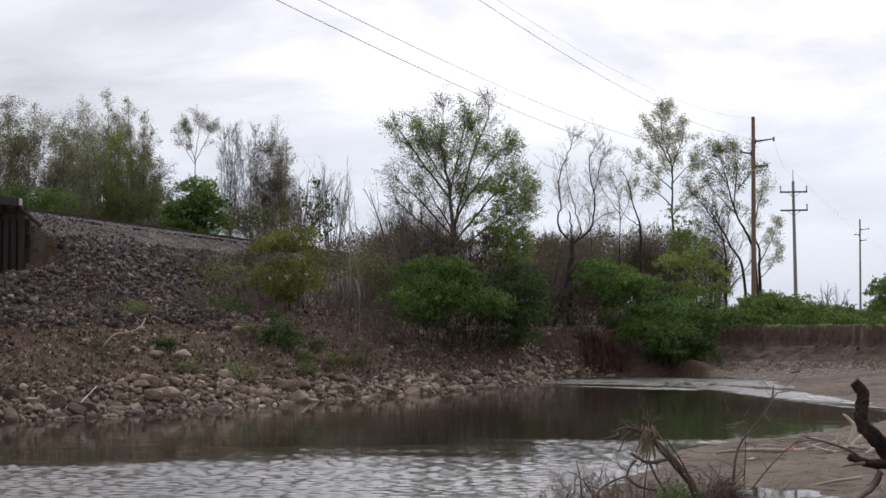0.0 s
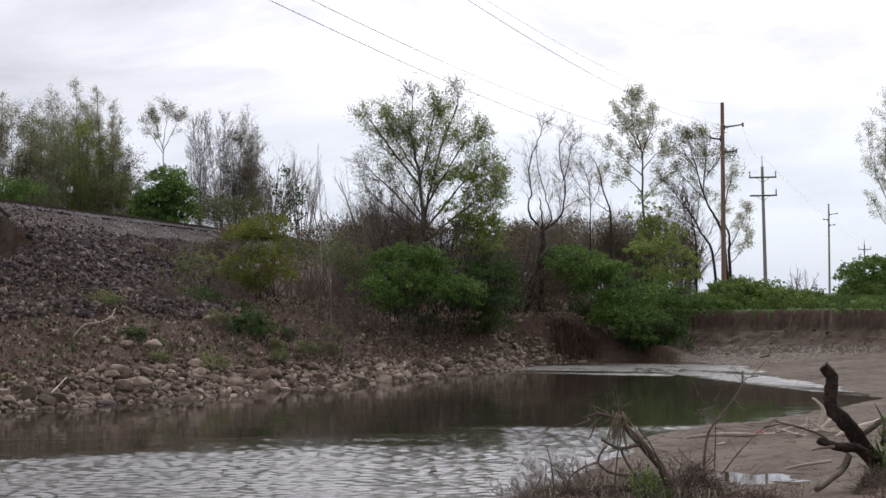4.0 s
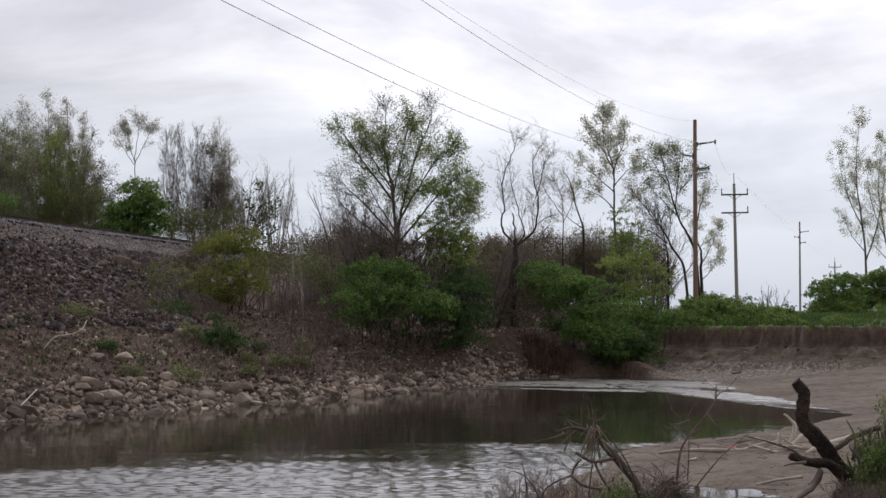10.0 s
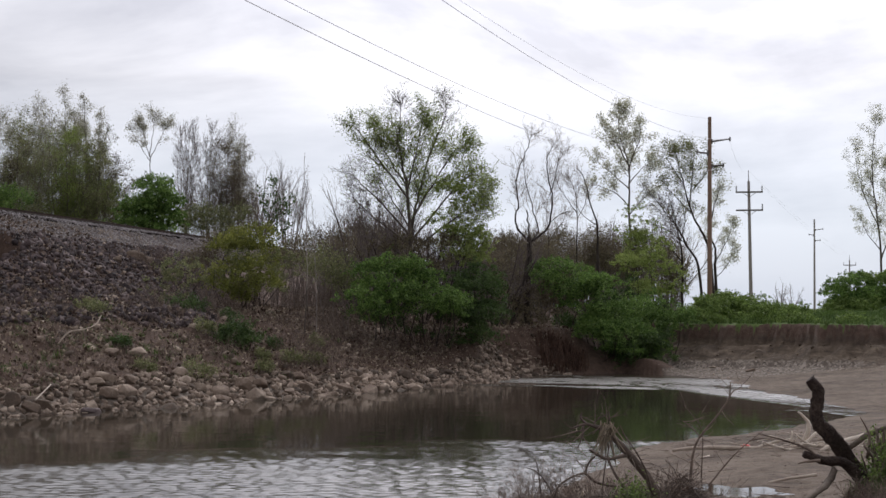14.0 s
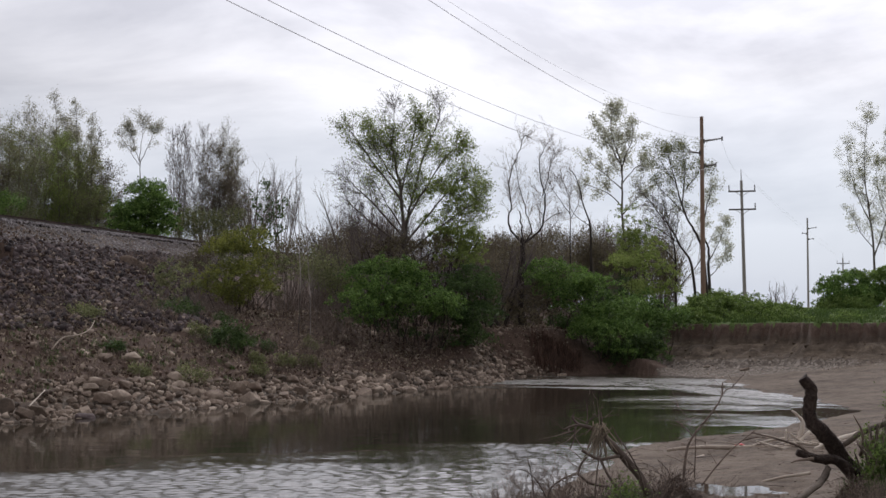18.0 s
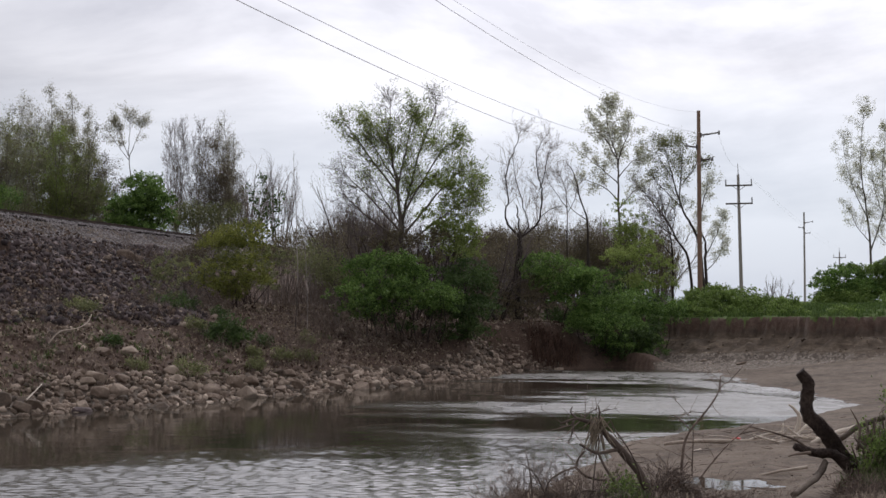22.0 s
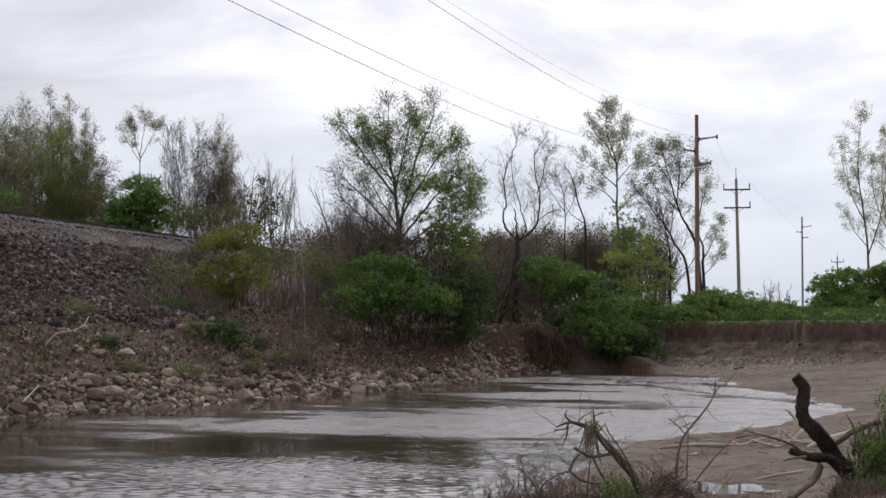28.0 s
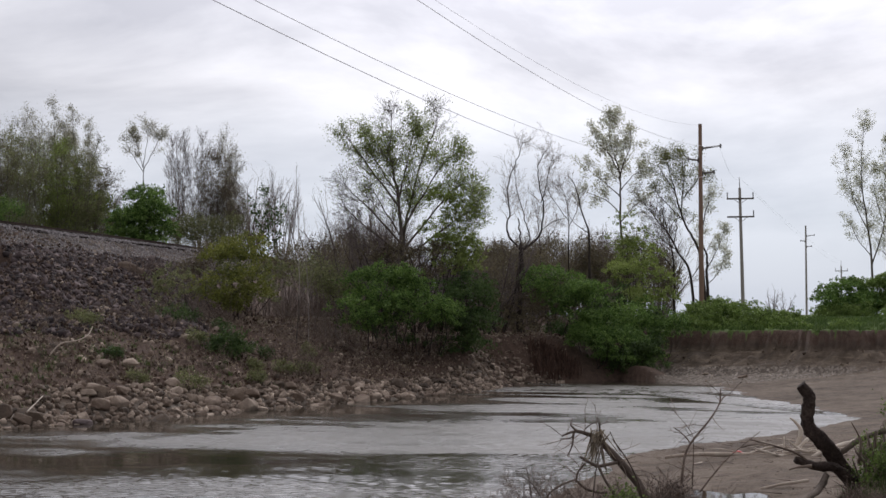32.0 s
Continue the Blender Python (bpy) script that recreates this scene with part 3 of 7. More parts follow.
# ---------------------------------------------------------------- ground and water
def build_ground():
    def axis(lo, hi, st, far_lo, far_hi):
        a = [lo - g for g in np.geomspace(st * 2, lo - far_lo, 26)][::-1]
        b = [hi + g for g in np.geomspace(st * 2, far_hi - hi, 26)]
        return np.array(a + list(np.arange(lo, hi + st / 2, st)) + b)

    xs, ys = axis(-32, 34, 0.25, -3000, 3000), axis(8, 112, 0.25, -3000, 4000)
    gx, gy = np.meshgrid(xs, ys)
    z, cover = relief(gx.ravel(), gy.ravel())
    nx, ny = len(xs), len(ys)
    i = (np.arange(ny - 1)[:, None] * nx + np.arange(nx - 1)[None]).ravel()
    ob = sheet("ground", np.stack([gx.ravel(), gy.ravel(), z], 1), np.stack([i, i + 1, i + nx + 1, i + nx], 1), M["ground"], None, True)
    at = ob.data.attributes.new("cover", "FLOAT_COLOR", "POINT")
    at.data.foreach_set("color", cover.astype(np.float32).ravel())
    tagged(ob, "sandy river bar, eroded clay bank, littered slope and grassy plain", "ground", kind="structure")


def water_sheet(name, cx, cy, rx, ry, turn, z, material, seed, label):
    """A level sheet of still water with an uneven outline."""
    rng = np.random.RandomState(seed)
    na = 72
    ang = np.arange(na) * 2 * np.pi / na
    wob = 1 + sum(rng.uniform(-0.14, 0.14) * np.sin(k * ang + rng.uniform(0, 6.3)) for k in range(2, 7))
    bm = bmesh.new()
    bm.faces.new([bm.verts.new((math.cos(a) * rx * w, math.sin(a) * ry * w, 0.0)) for a, w in zip(ang, wob)])
    ob = part(name, bm, material)
    ob.matrix_basis = pose(cx, cy, z, 0, 0, turn)
    return tagged(ob, label, "water", kind="structure")


def wave_sheet(name, at, rx, ry, cell, steep, short, long, wind, seed, material, label, patch=0.25, streak=(1.0, 1.0), soft=0.32):
    """Wind ripples as real relief: trains of small waves that die out towards an uneven rim."""
    rng = np.random.RandomState(seed)
    xs, ys = np.arange(-rx, rx + cell, cell), np.arange(-ry, ry + cell, cell)
    gx, gy = np.meshgrid(xs, ys)
    x, y = gx.ravel(), gy.ravel()
    n1 = vnoise((x + 200 + seed) * streak[0], (y + 300) * streak[1], patch, 4)
    rho = np.hypot(x / rx, y / ry)
    amp = step(0.0, soft, 1.0 - rho + (n1 - 0.5) * 1.5 - 0.12) * (0.75 + 0.5 * vnoise(x + 77, y + 40 + seed, 0.8, 2))
    h = np.zeros_like(x)
    trains = 26
    for i in range(trains):
        lam = short * (long / short) ** rng.rand()
        a = radians(wind) + rng.normal() * 0.55
        k = 2 * np.pi / lam
        h += steep * math.sqrt(2.0 / trains) / k * np.sin(k * (x * math.cos(a) + y * math.sin(a)) + rng.uniform(0, 6.3) + 2.5 * vnoise(x, y, 0.35, 1))
    z = h * amp + 0.014 * step(0.0, 0.12, amp) - 0.004
    nx, ny = len(xs), len(ys)
    i = (np.arange(ny - 1)[:, None] * nx + np.arange(nx - 1)[None]).ravel()
    f = np.stack([i, i + 1, i + nx + 1, i + nx], 1)
    f = f[amp[f].max(1) > 0.005]
    used = np.unique(f)
    back = np.zeros(nx * ny, np.int32)
    back[used] = np.arange(len(used))
    ob = sheet(name, np.stack([x, y, z], 1)[used], back[f], material, None, True)
    rp = ob.data.attributes.new("ripple", "FLOAT", "POINT")
    rp.data.foreach_set("value", amp[used].astype(np.float32))
    ob.matrix_basis = at
    return tagged(ob, label, "water", kind="structure")


build_ground()
water = sheet("water", [(-130, -90, 0), (90, -90, 0), (90, 130, 0), (-130, 130, 0)], [(0, 1, 2, 3)], M["water"])
tagged(water, "murky brown-green river sliding slowly by the banks", "river", kind="structure")
ruffle_near = wave_sheet("water_ruffled", pose(-5, 32, 0.0), 27, 16, 0.08, 0.17, 0.2, 0.5, 80, 3, M["ruffled"], "wind-ruffled silver ripples on the river", 0.22, (0.4, 1.0), 0.55)
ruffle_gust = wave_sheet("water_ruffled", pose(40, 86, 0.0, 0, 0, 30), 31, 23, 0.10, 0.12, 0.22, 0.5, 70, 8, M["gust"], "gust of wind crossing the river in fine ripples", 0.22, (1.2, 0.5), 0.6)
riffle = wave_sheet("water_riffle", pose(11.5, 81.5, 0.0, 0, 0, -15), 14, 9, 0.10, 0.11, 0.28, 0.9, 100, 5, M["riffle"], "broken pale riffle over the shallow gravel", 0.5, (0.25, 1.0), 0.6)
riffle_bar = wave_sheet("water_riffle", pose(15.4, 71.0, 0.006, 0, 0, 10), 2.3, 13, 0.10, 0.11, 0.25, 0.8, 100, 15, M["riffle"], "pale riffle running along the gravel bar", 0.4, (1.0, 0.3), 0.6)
puddle = water_sheet("puddle", 6.75, 29.5, 0.85, 1.15, 20, gz(6.75, 29.5) + 0.045, M["puddle"], 11, "shallow puddle lying on the sand")



# ---------------------------------------------------------------- plants
def grow(rng, S, L, p, d, length, r, lev, st):
    """One branch and all that springs from it: rows of tapered pieces into S, leaf places into L."""
    n = max(2, min(st["segs"][lev], int(length / 0.12)))
    w, up = st["wander"][lev], st["up"][lev]
    stations = []
    r_end = r * st.get("taper", 0.25)
    for i in range(n):
        d = Vector((d.x + rng.normal() * w, d.y + rng.normal() * w, d.z + rng.normal() * w * 0.6 + up)).normalized()
        q = p + d * (length / n)
        r0, r1 = r + (r_end - r) * i / n, r + (r_end - r) * (i + 1) / n
        S.append((p.x, p.y, p.z, q.x, q.y, q.z, r0, r1))
        stations.append((p, q, d, r0))
        if lev >= st["leaf_from"]:
            for _ in range(rng.poisson(st["leaf_n"])):
                L.append((q.x + rng.normal() * st["jit"], q.y + rng.normal() * st["jit"], q.z + rng.normal() * st["jit"]))
        p = q
    if lev + 1 >= len(st["segs"]):
        return
    k = max(1, int(round(st["kids"][lev] * rng.uniform(0.75, 1.25))))
    for i in range(k):
        f = st["start"][lev] + (1 - st["start"][lev]) * (i + rng.uniform(0, 1)) / k
        a, b, dd, rr = stations[min(n - 1, int(f * n))]
        ang = radians(st["angle"][lev] * rng.uniform(0.7, 1.3))
        side = dd.cross(Vector((rng.normal(), rng.normal(), rng.normal() * 0.4))).normalized()
        cd = dd * math.cos(ang) + side * math.sin(ang)
        form = 1.0 - st.get("narrow", 0.55) * abs(f - st.get("widest", 0.35)) / 0.65
        grow(rng, S, L, a.lerp(b, rng.uniform(0, 1)), cd, length * st["ratio"][lev] * rng.uniform(0.7, 1.25) * max(form, 0.2),
             max(rr * 0.5, st.get("rmin", 0.006)), lev + 1, st)


def plant(name, x, y, top, st, seed, label, category, bark, twig, leaf=None, leaf_size=0.1, group=""):
    """A tree or shrub standing on the ground and reaching the height top."""
    rng = np.random.RandomState(seed)
    z = gz(x, y) - 0.1
    h = top - z
    S, L, owner = [], [], []
    for i in range(st["stems"]):
        a = 2 * math.pi * (i + rng.uniform(0, 0.8)) / st["stems"]
        t = radians(st["splay"]) * (rng.uniform(0.4, 1.2) if st["stems"] > 1 else rng.uniform(0, 0.4))
        d = Vector((math.cos(a) * math.sin(t), math.sin(a) * math.sin(t), math.cos(t)))
        grow(rng, S, L, Vector((math.cos(a), math.sin(a), 0)) * st.get("spread", 0.25), d.normalized(),
             h * st["stem"] * (rng.uniform(0.78, 1.0) if i else 1.0), h * st["girth"], 0, st)
        owner += [i] * (len(S) - len(owner))
    S, owner = np.array(S), np.array(owner)
    k = h / max(S[:, 5].max(), 0.1)
    S[:, :6] *= k
    ob = thing(name, pose(x, y, z), label, category, group)
    thick = np.maximum(S[:, 6], S[:, 7]) > 0.028
    for i in range(st["stems"]):
        if (thick & (owner == i)).any():
            tubes("trunk", S[thick & (owner == i)], 6, bark, ob)
    if (~thick).any():
        tagged(tubes("branchwork", S[~thick], 3, twig, ob), kind="stuff")
    if leaf is not None and len(L):
        tagged(leaves("crown", np.array(L) * k, leaf_size, rng, leaf, ob), kind="stuff")
    return ob


def shrub(name, x, y, z, lobes, n, leaf, seed, label, size=0.11, twig="twig", clump=0.17, group="", category="shrub"):
    """A dense bush: stems that fan out to rounded lobes of clustered leaves. lobes: (dx, dy, dz, radius) from its foot."""
    rng = np.random.RandomState(seed)
    ob = thing(name, pose(x, y, z), label, category, group)
    # break each lobe into bunches
    bunches = []
    for dx, dy, dz, r in lobes:
        bunches.append((dx, dy, dz, r * 0.6))
        for _ in range(12):
            d = rng.normal(size=3)
            d /= np.linalg.norm(d)
            if d[2] < -0.55:
                d[2] = -d[2]
            q = r * rng.uniform(0.6, 1.02)
            bunches.append((dx + d[0] * q * 1.1, dy + d[1] * q, dz + d[2] * q * 0.9, r * rng.uniform(0.2, 0.42)))
    lobes = bunches
    tot = sum(r ** 2 for *_, r in lobes)
    fine = min(1.0, max(r for *_, r in lobes) / 0.8)
    pts, S = [], []
    for dx, dy, dz, r in lobes:
        m = int(n * r * r / tot)
        nc = max(10, m // 16)
        d = rng.normal(size=(nc, 3))
        d /= np.linalg.norm(d, axis=1, keepdims=True)
        rad = r * (1.02 - np.abs(rng.normal(0, 0.2, (nc, 1)))) * (1 + 0.22 * np.sin(3.1 * d[:, :1] + 2 * d[:, 2:] + seed) + rng.normal(0, 0.07, (nc, 1)))
        c = np.array([dx, dy, dz]) + d * rad * np.array([1.05, 1.05, 0.92])
        idx = rng.randint(0, nc, m)
        pts.append(c[idx] + rng.normal(0, clump, (m, 3)) * np.array([1, 1, 0.75]))
        for j in range(int(1 + 2 * r)):
            t = c[rng.randint(nc)]
            a = np.array([dx * 0.75 + rng.normal() * 0.3, dy * 0.6 + rng.normal() * 0.3, min(0.0, dz - 1.0)])
            mid = (a + t) / 2 + rng.normal(0, 0.15, 3)
            S += [(*a, *mid, 0.025 * fine, 0.017 * fine), (*mid, *t, 0.017 * fine, 0.006 * fine)]
    # loose shoots that break the outline
    for dx, dy, dz, r in lobes:
        for j in range(int(1 + 5 * r)):
            d = rng.normal(size=3)
            d[2] = abs(d[2]) * 0.9 + 0.1
            d /= np.linalg.norm(d)
            a = np.array([dx, dy, dz]) + d * r * 0.9
            e = a + (d * rng.uniform(0.25, 0.75) + np.array([0, 0, 0.12])) * max(fine, 0.3)
            S.append((*a, *e, 0.008 * fine, 0.004 * fine))
            pts.append(a + (e - a) * rng.rand(14, 1) + rng.normal(0, 0.06, (14, 3)))
    P = np.concatenate(pts)
    tagged(tubes("framework", S, 4, M[twig], ob), kind="stuff")
    tagged(leaves("foliage", P, size, rng, M[leaf], ob), kind="stuff")
    return ob


CLUMP = dict(stems=9, splay=15, stem=0.98, girth=0.006, spread=0.6, segs=[10, 6, 4], kids=[16, 7], ratio=[0.30, 0.45], angle=[24, 30],
             start=[0.3, 0.2], wander=[0.05, 0.1, 0.16], up=[0.03, 0.09, 0.04], leaf_from=1, leaf_n=0.5, jit=0.12, widest=0.3, narrow=0.5)
BARE = dict(stems=4, splay=24, stem=0.95, girth=0.008, spread=0.15, segs=[8, 6, 4], kids=[11, 6], ratio=[0.42, 0.45], angle=[34, 36],
            start=[0.15, 0.2], wander=[0.07, 0.12, 0.18], up=[0.03, 0.05, 0.03], leaf_from=9, leaf_n=0, jit=0, widest=0.3, narrow=0.5)
SAPLING = dict(stems=1, splay=2, stem=1.0, girth=0.0035, segs=[16, 5, 3], kids=[22, 3], ratio=[0.13, 0.5], angle=[32, 34], start=[0.25, 0.2],
               wander=[0.03, 0.1, 0.15], up=[0.02, 0.1, 0.05], leaf_from=9, leaf_n=0, jit=0, widest=0.3, narrow=0.7)

swaying = []


def sway(ob, degrees, seconds, phase):
    swaying.append((ob, degrees, seconds, phase))
    return ob


LIMB = dict(segs=[1, 6, 4, 3], kids=[0, 5, 4], ratio=[0, 0.5, 0.5], angle=[0, 42, 40], start=[0, 0.15, 0.2], wander=[0, 0.08, 0.11, 0.13],
            up=[0, 0.07, 0.06, 0.03], leaf_from=2, leaf_n=2.0, jit=0.14, taper=0.3, widest=0.3, narrow=0.35, rmin=0.006)


def bend(line, sub=4):
    """A smooth curve through the corner points of line."""
    pts = [Vector(p) for p in line]
    out = []
    for i in range(len(pts) - 1):
        a, b, c, d = pts[max(i - 1, 0)], pts[i], pts[i + 1], pts[min(i + 2, len(pts) - 1)]
        for k in range(sub):
            t = k / sub
            out.append(0.5 * ((2 * b) + (c - a) * t + (2 * a - 5 * b + 4 * c - d) * t * t + (3 * b - a - 3 * c + d) * t ** 3))
    return out + [pts[-1]]


def limbed(x, y, stems, seed, label, bark, twig, leaf=None, leaf_size=0.1, st=LIMB, group="", crook=0.025, deep=0.35, sides=7, category="tree", name="tree"):
    """A tree with limbs of its own shape. stems: (line of (x, z), first and last radius, side branches a metre,
    their length, from which share of the limb they spring, share of leaves)."""
    rng = np.random.RandomState(seed)
    z = min(gz(x, y), stems[0][0][0][1]) - 0.1
    ob = thing(name, pose(x, y, z), label, category, group)
    twigs, L = [], []
    for n, (line, r0, r1, per, reach, first, leafy) in enumerate(stems):
        drift = 0.0 if n == 0 else rng.uniform(-1, 1) * deep
        length = sum(math.dist(p, q) for p, q in zip(line[:-1], line[1:]))
        pts = bend([(p[0] - x, drift * length * (i / (len(line) - 1)), p[1] - z) for i, p in enumerate(line)])
        m = len(pts) - 1
        pts = [p + Vector((rng.normal(), rng.normal(), 0)) * (crook if 0 < i < m else 0) for i, p in enumerate(pts)]
        rad = [max(r0 * (1 - (1 - r1 / r0) * (i / m) ** 0.6) * 0.72, 0.012) for i in range(m + 1)]
        S = [(*pts[i], *pts[i + 1], rad[i], rad[i + 1]) for i in range(m)]
        tubes("trunk" if n == 0 else "limb", S, sides, bark, ob)
        for _ in range(int(length * (1 - first) * per)):
            f = first + (1 - first) * rng.rand() ** 0.85
            i = min(m - 1, int(f * m))
            p = pts[i].lerp(pts[i + 1], rng.rand())
            d = (pts[i + 1] - pts[i]).normalized()
            side = d.cross(Vector((rng.normal(), rng.normal(), rng.normal() * 0.5))).normalized()
            an = radians(rng.uniform(24, 68))
            mine = []
            grow(rng, twigs, mine, p, d * math.cos(an) + side * math.sin(an), reach * 1.12 * rng.uniform(0.45, 1.25) * (1 - 0.45 * f), max(min(rad[i] * 0.4, 0.028), 0.010), 1, st)
            if leafy:
                L += [q for q in mine if rng.rand() < leafy]
    tagged(tubes("branchwork", twigs, 3, twig, ob), kind="stuff")
    if leaf is not None and L:
        tagged(leaves("crown", np.array(L), leaf_size, rng, leaf, ob), kind="stuff")
    return ob


# the great leafing tree on the bank: leafy above and to one side, bare at the top and over the slope
big = limbed(0.6, 88, (
    ([(0.7, 4.0), (0.6, 7.3), (0.4, 10.9), (0.0, 12.7), (-0.2, 13.9)], 0.24, 0.06, 7.0, 2.3, 0.4, 1.0),
    ([(-0.2, 13.7), (0.0, 15.0), (0.0, 15.9), (-0.2, 16.5)], 0.06, 0.012, 12.0, 1.3, 0.1, 0.03),
    ([(0.6, 7.6), (0.8, 9.4), (1.1, 10.8), (1.8, 13.3), (2.3, 14.6)], 0.15, 0.05, 7.0, 2.2, 0.25, 1.0),
    ([(2.3, 14.4), (2.7, 15.6), (2.5, 16.6)], 0.05, 0.012, 12.0, 1.3, 0.0, 0.05),
    ([(0.45, 10.4), (-1.0, 12.3), (-1.8, 13.4), (-2.3, 14.1), (-2.8, 14.6)], 0.11, 0.02, 7.0, 1.5, 0.2, 0.6),
    ([(0.45, 11.0), (-0.6, 12.6), (-1.2, 13.7), (-1.6, 14.6)], 0.09, 0.02, 7.0, 1.6, 0.2, 1.0),
    ([(0.6, 8.2), (-1.2, 10.2), (-2.3, 11.2), (-2.8, 11.8)], 0.11, 0.02, 9.0, 1.7, 0.2, 0.06),
    ([(0.6, 7.6), (-1.2, 9.0), (-2.4, 10.0), (-2.9, 10.6)], 0.10, 0.02, 9.0, 1.7, 0.2, 0.03),
    ([(0.65, 6.6), (-1.1, 7.9), (-2.7, 9.2)], 0.10, 0.02, 9.0, 1.7, 0.2, 0.0),
    ([(0.6, 8.6), (-0.4, 10.2), (-1.3, 11.8)], 0.09, 0.02, 9.0, 1.6, 0.2, 0.3),
    ([(0.6, 9.0), (1.9, 11.2), (3.0, 12.9), (3.9, 13.6)], 0.12, 0.02, 7.0, 1.7, 0.2, 0.9),
    ([(0.65, 7.9), (2.6, 10.3), (3.9, 11.7), (4.7, 11.9)], 0.12, 0.02, 7.0, 1.7, 0.2, 0.9),
    ([(0.65, 7.2), (3.0, 9.1), (4.4, 10.0), (5.1, 10.2)], 0.11, 0.02, 7.0, 1.6, 0.2, 0.9),
    ([(0.65, 6.4), (2.9, 7.7), (4.7, 8.6)], 0.10, 0.02, 5.0, 1.6, 0.2, 0.9),
    ([(0.4, 10.9), (0.9, 13.0), (1.2, 14.5), (1.6, 15.5)], 0.09, 0.02, 7.0, 1.7, 0.15, 1.0)),
    4, "tall spreading tree, leafy above with bare lower limbs", M["bark"], M["twig_dark"], M["leaf"], 0.088, dict(LIMB, leaf_n=2.3, jit=0.14, rmin=0.008))
sway(big, 0.2, 5.5, 0.3)

# sparse pale trees and the leaning dark-trunked tree by the pole
pale_st = dict(LIMB, leaf_n=1.8, jit=0.14, kids=[0, 5, 4])
sway(limbed(18.2, 118, (
    ([(18.4, 4.5), (18.3, 8.1), (18.1, 10.9), (18.1, 13.8), (18.0, 15.5), (17.4, 17.3), (17.2, 18.6), (17.3, 19.5)], 0.22, 0.014, 4.0, 1.9, 0.45, 0.9),
    ([(18.0, 14.9), (18.4, 16.3), (18.8, 17.3), (18.7, 18.6)], 0.09, 0.014, 5.0, 1.5, 0.15, 0.9),
    ([(18.1, 12.0), (17.1, 13.0), (16.2, 13.4), (14.9, 13.9)], 0.09, 0.014, 5.0, 1.4, 0.25, 0.6),
    ([(18.0, 15.4), (17.1, 16.8), (16.3, 17.6), (15.8, 18.2)], 0.08, 0.014, 5.0, 1.4, 0.2, 0.8),
    ([(18.1, 13.4), (16.7, 14.6), (15.1, 15.8)], 0.09, 0.014, 5.0, 1.5, 0.25, 0.7),
    ([(18.1, 13.9), (19.1, 15.1), (19.9, 15.6)], 0.08, 0.014, 7.0, 1.5, 0.25, 0.8),
    ([(18.1, 11.4), (19.1, 12.6), (20.0, 13.4)], 0.08, 0.014, 5.0, 1.4, 0.25, 0.6)),
    21, "tall slender tree with sparse pale new leaves", M["bark"], M["twig"], M["leaf_pale"], 0.13, dict(pale_st, leaf_n=2.3)), 0.3, 4.6, 2.0)
dark_st = dict(LIMB, leaf_n=2.4, jit=0.16)
sway(limbed(23.2, 112, (
    ([(23.6, 3.4), (23.4, 7.2), (23.0, 9.2), (22.3, 10.4), (21.7, 11.9), (21.3, 13.6), (20.9, 15.0), (20.8, 15.8)], 0.25, 0.02, 4.5, 1.9, 0.45, 0.9),
    ([(21.8, 11.7), (22.0, 13.3), (22.2, 14.7), (22.1, 16.0)], 0.10, 0.018, 5.0, 1.8, 0.1, 0.9),
    ([(21.4, 13.2), (20.4, 14.6), (19.7, 15.6)], 0.07, 0.015, 5.0, 1.5, 0.2, 0.9),
    ([(22.1, 13.0), (23.0, 14.2), (23.3, 15.4)], 0.07, 0.015, 5.0, 1.4, 0.2, 0.8),
    ([(21.9, 11.2), (20.6, 12.6), (19.9, 13.6)], 0.07, 0.015, 5.0, 1.4, 0.3, 0.5)),
    31, "dark leaning tree with thin olive leaves by the pole", M["bark_dark"], M["twig_dark"], M["leaf_olive"], 0.10, dark_st), 0.2, 5.0, 0.9)
limbed(22.4, 113, (
    ([(23.0, 3.4), (22.6, 7.2), (21.8, 8.7), (21.1, 10.0), (20.4, 10.9), (19.4, 12.2), (18.6, 13.3)], 0.20, 0.02, 10.0, 1.7, 0.4, 0.05),
    ([(21.0, 10.1), (20.7, 11.6), (20.2, 12.9)], 0.08, 0.015, 7.0, 1.4, 0.1, 0.0),
    ([(21.8, 8.8), (20.3, 9.9), (19.2, 10.4)], 0.07, 0.015, 7.0, 1.3, 0.2, 0.0)),
    34, "bare purple-grey tree leaning over the thicket", M["bark_dark"], M["twig_dark"], M["leaf_olive"], 0.1)
limbed(21.4, 114, (
    ([(21.6, 3.4), (21.6, 7.2), (21.4, 9.2), (20.8, 10.9), (19.8, 12.1)], 0.17, 0.02, 10.0, 1.6, 0.35, 0.0),
    ([(21.4, 9.0), (21.9, 10.6), (21.7, 12.2)], 0.08, 0.015, 7.0, 1.3, 0.1, 0.0),
    ([(21.5, 7.6), (20.2, 9.1), (19.0, 9.8)], 0.07, 0.015, 7.0, 1.3, 0.2, 0.0)),
    35, "bare dark tree standing among the thicket", M["bark_dark"], M["twig_dark"])
limbed(23.9, 112.5, (
    ([(23.9, 3.4), (23.8, 6.8), (23.8, 8.5), (23.4, 9.8), (23.9, 12.4), (24.1, 13.2)], 0.24, 0.015, 5.0, 1.1, 0.5, 0.9),
    ([(23.8, 7.4), (24.6, 9.0), (25.1, 10.6)], 0.07, 0.012, 6.0, 1.0, 0.2, 1.0),
    ([(23.8, 6.2), (24.9, 7.4), (25.4, 8.6)], 0.06, 0.012, 6.0, 0.9, 0.2, 1.0)),
    32, "thick dark trunk with pale-leaved shoots beside the utility pole", M["bark_dark"], M["twig_pale"], M["leaf_pale"], 0.10, pale_st)
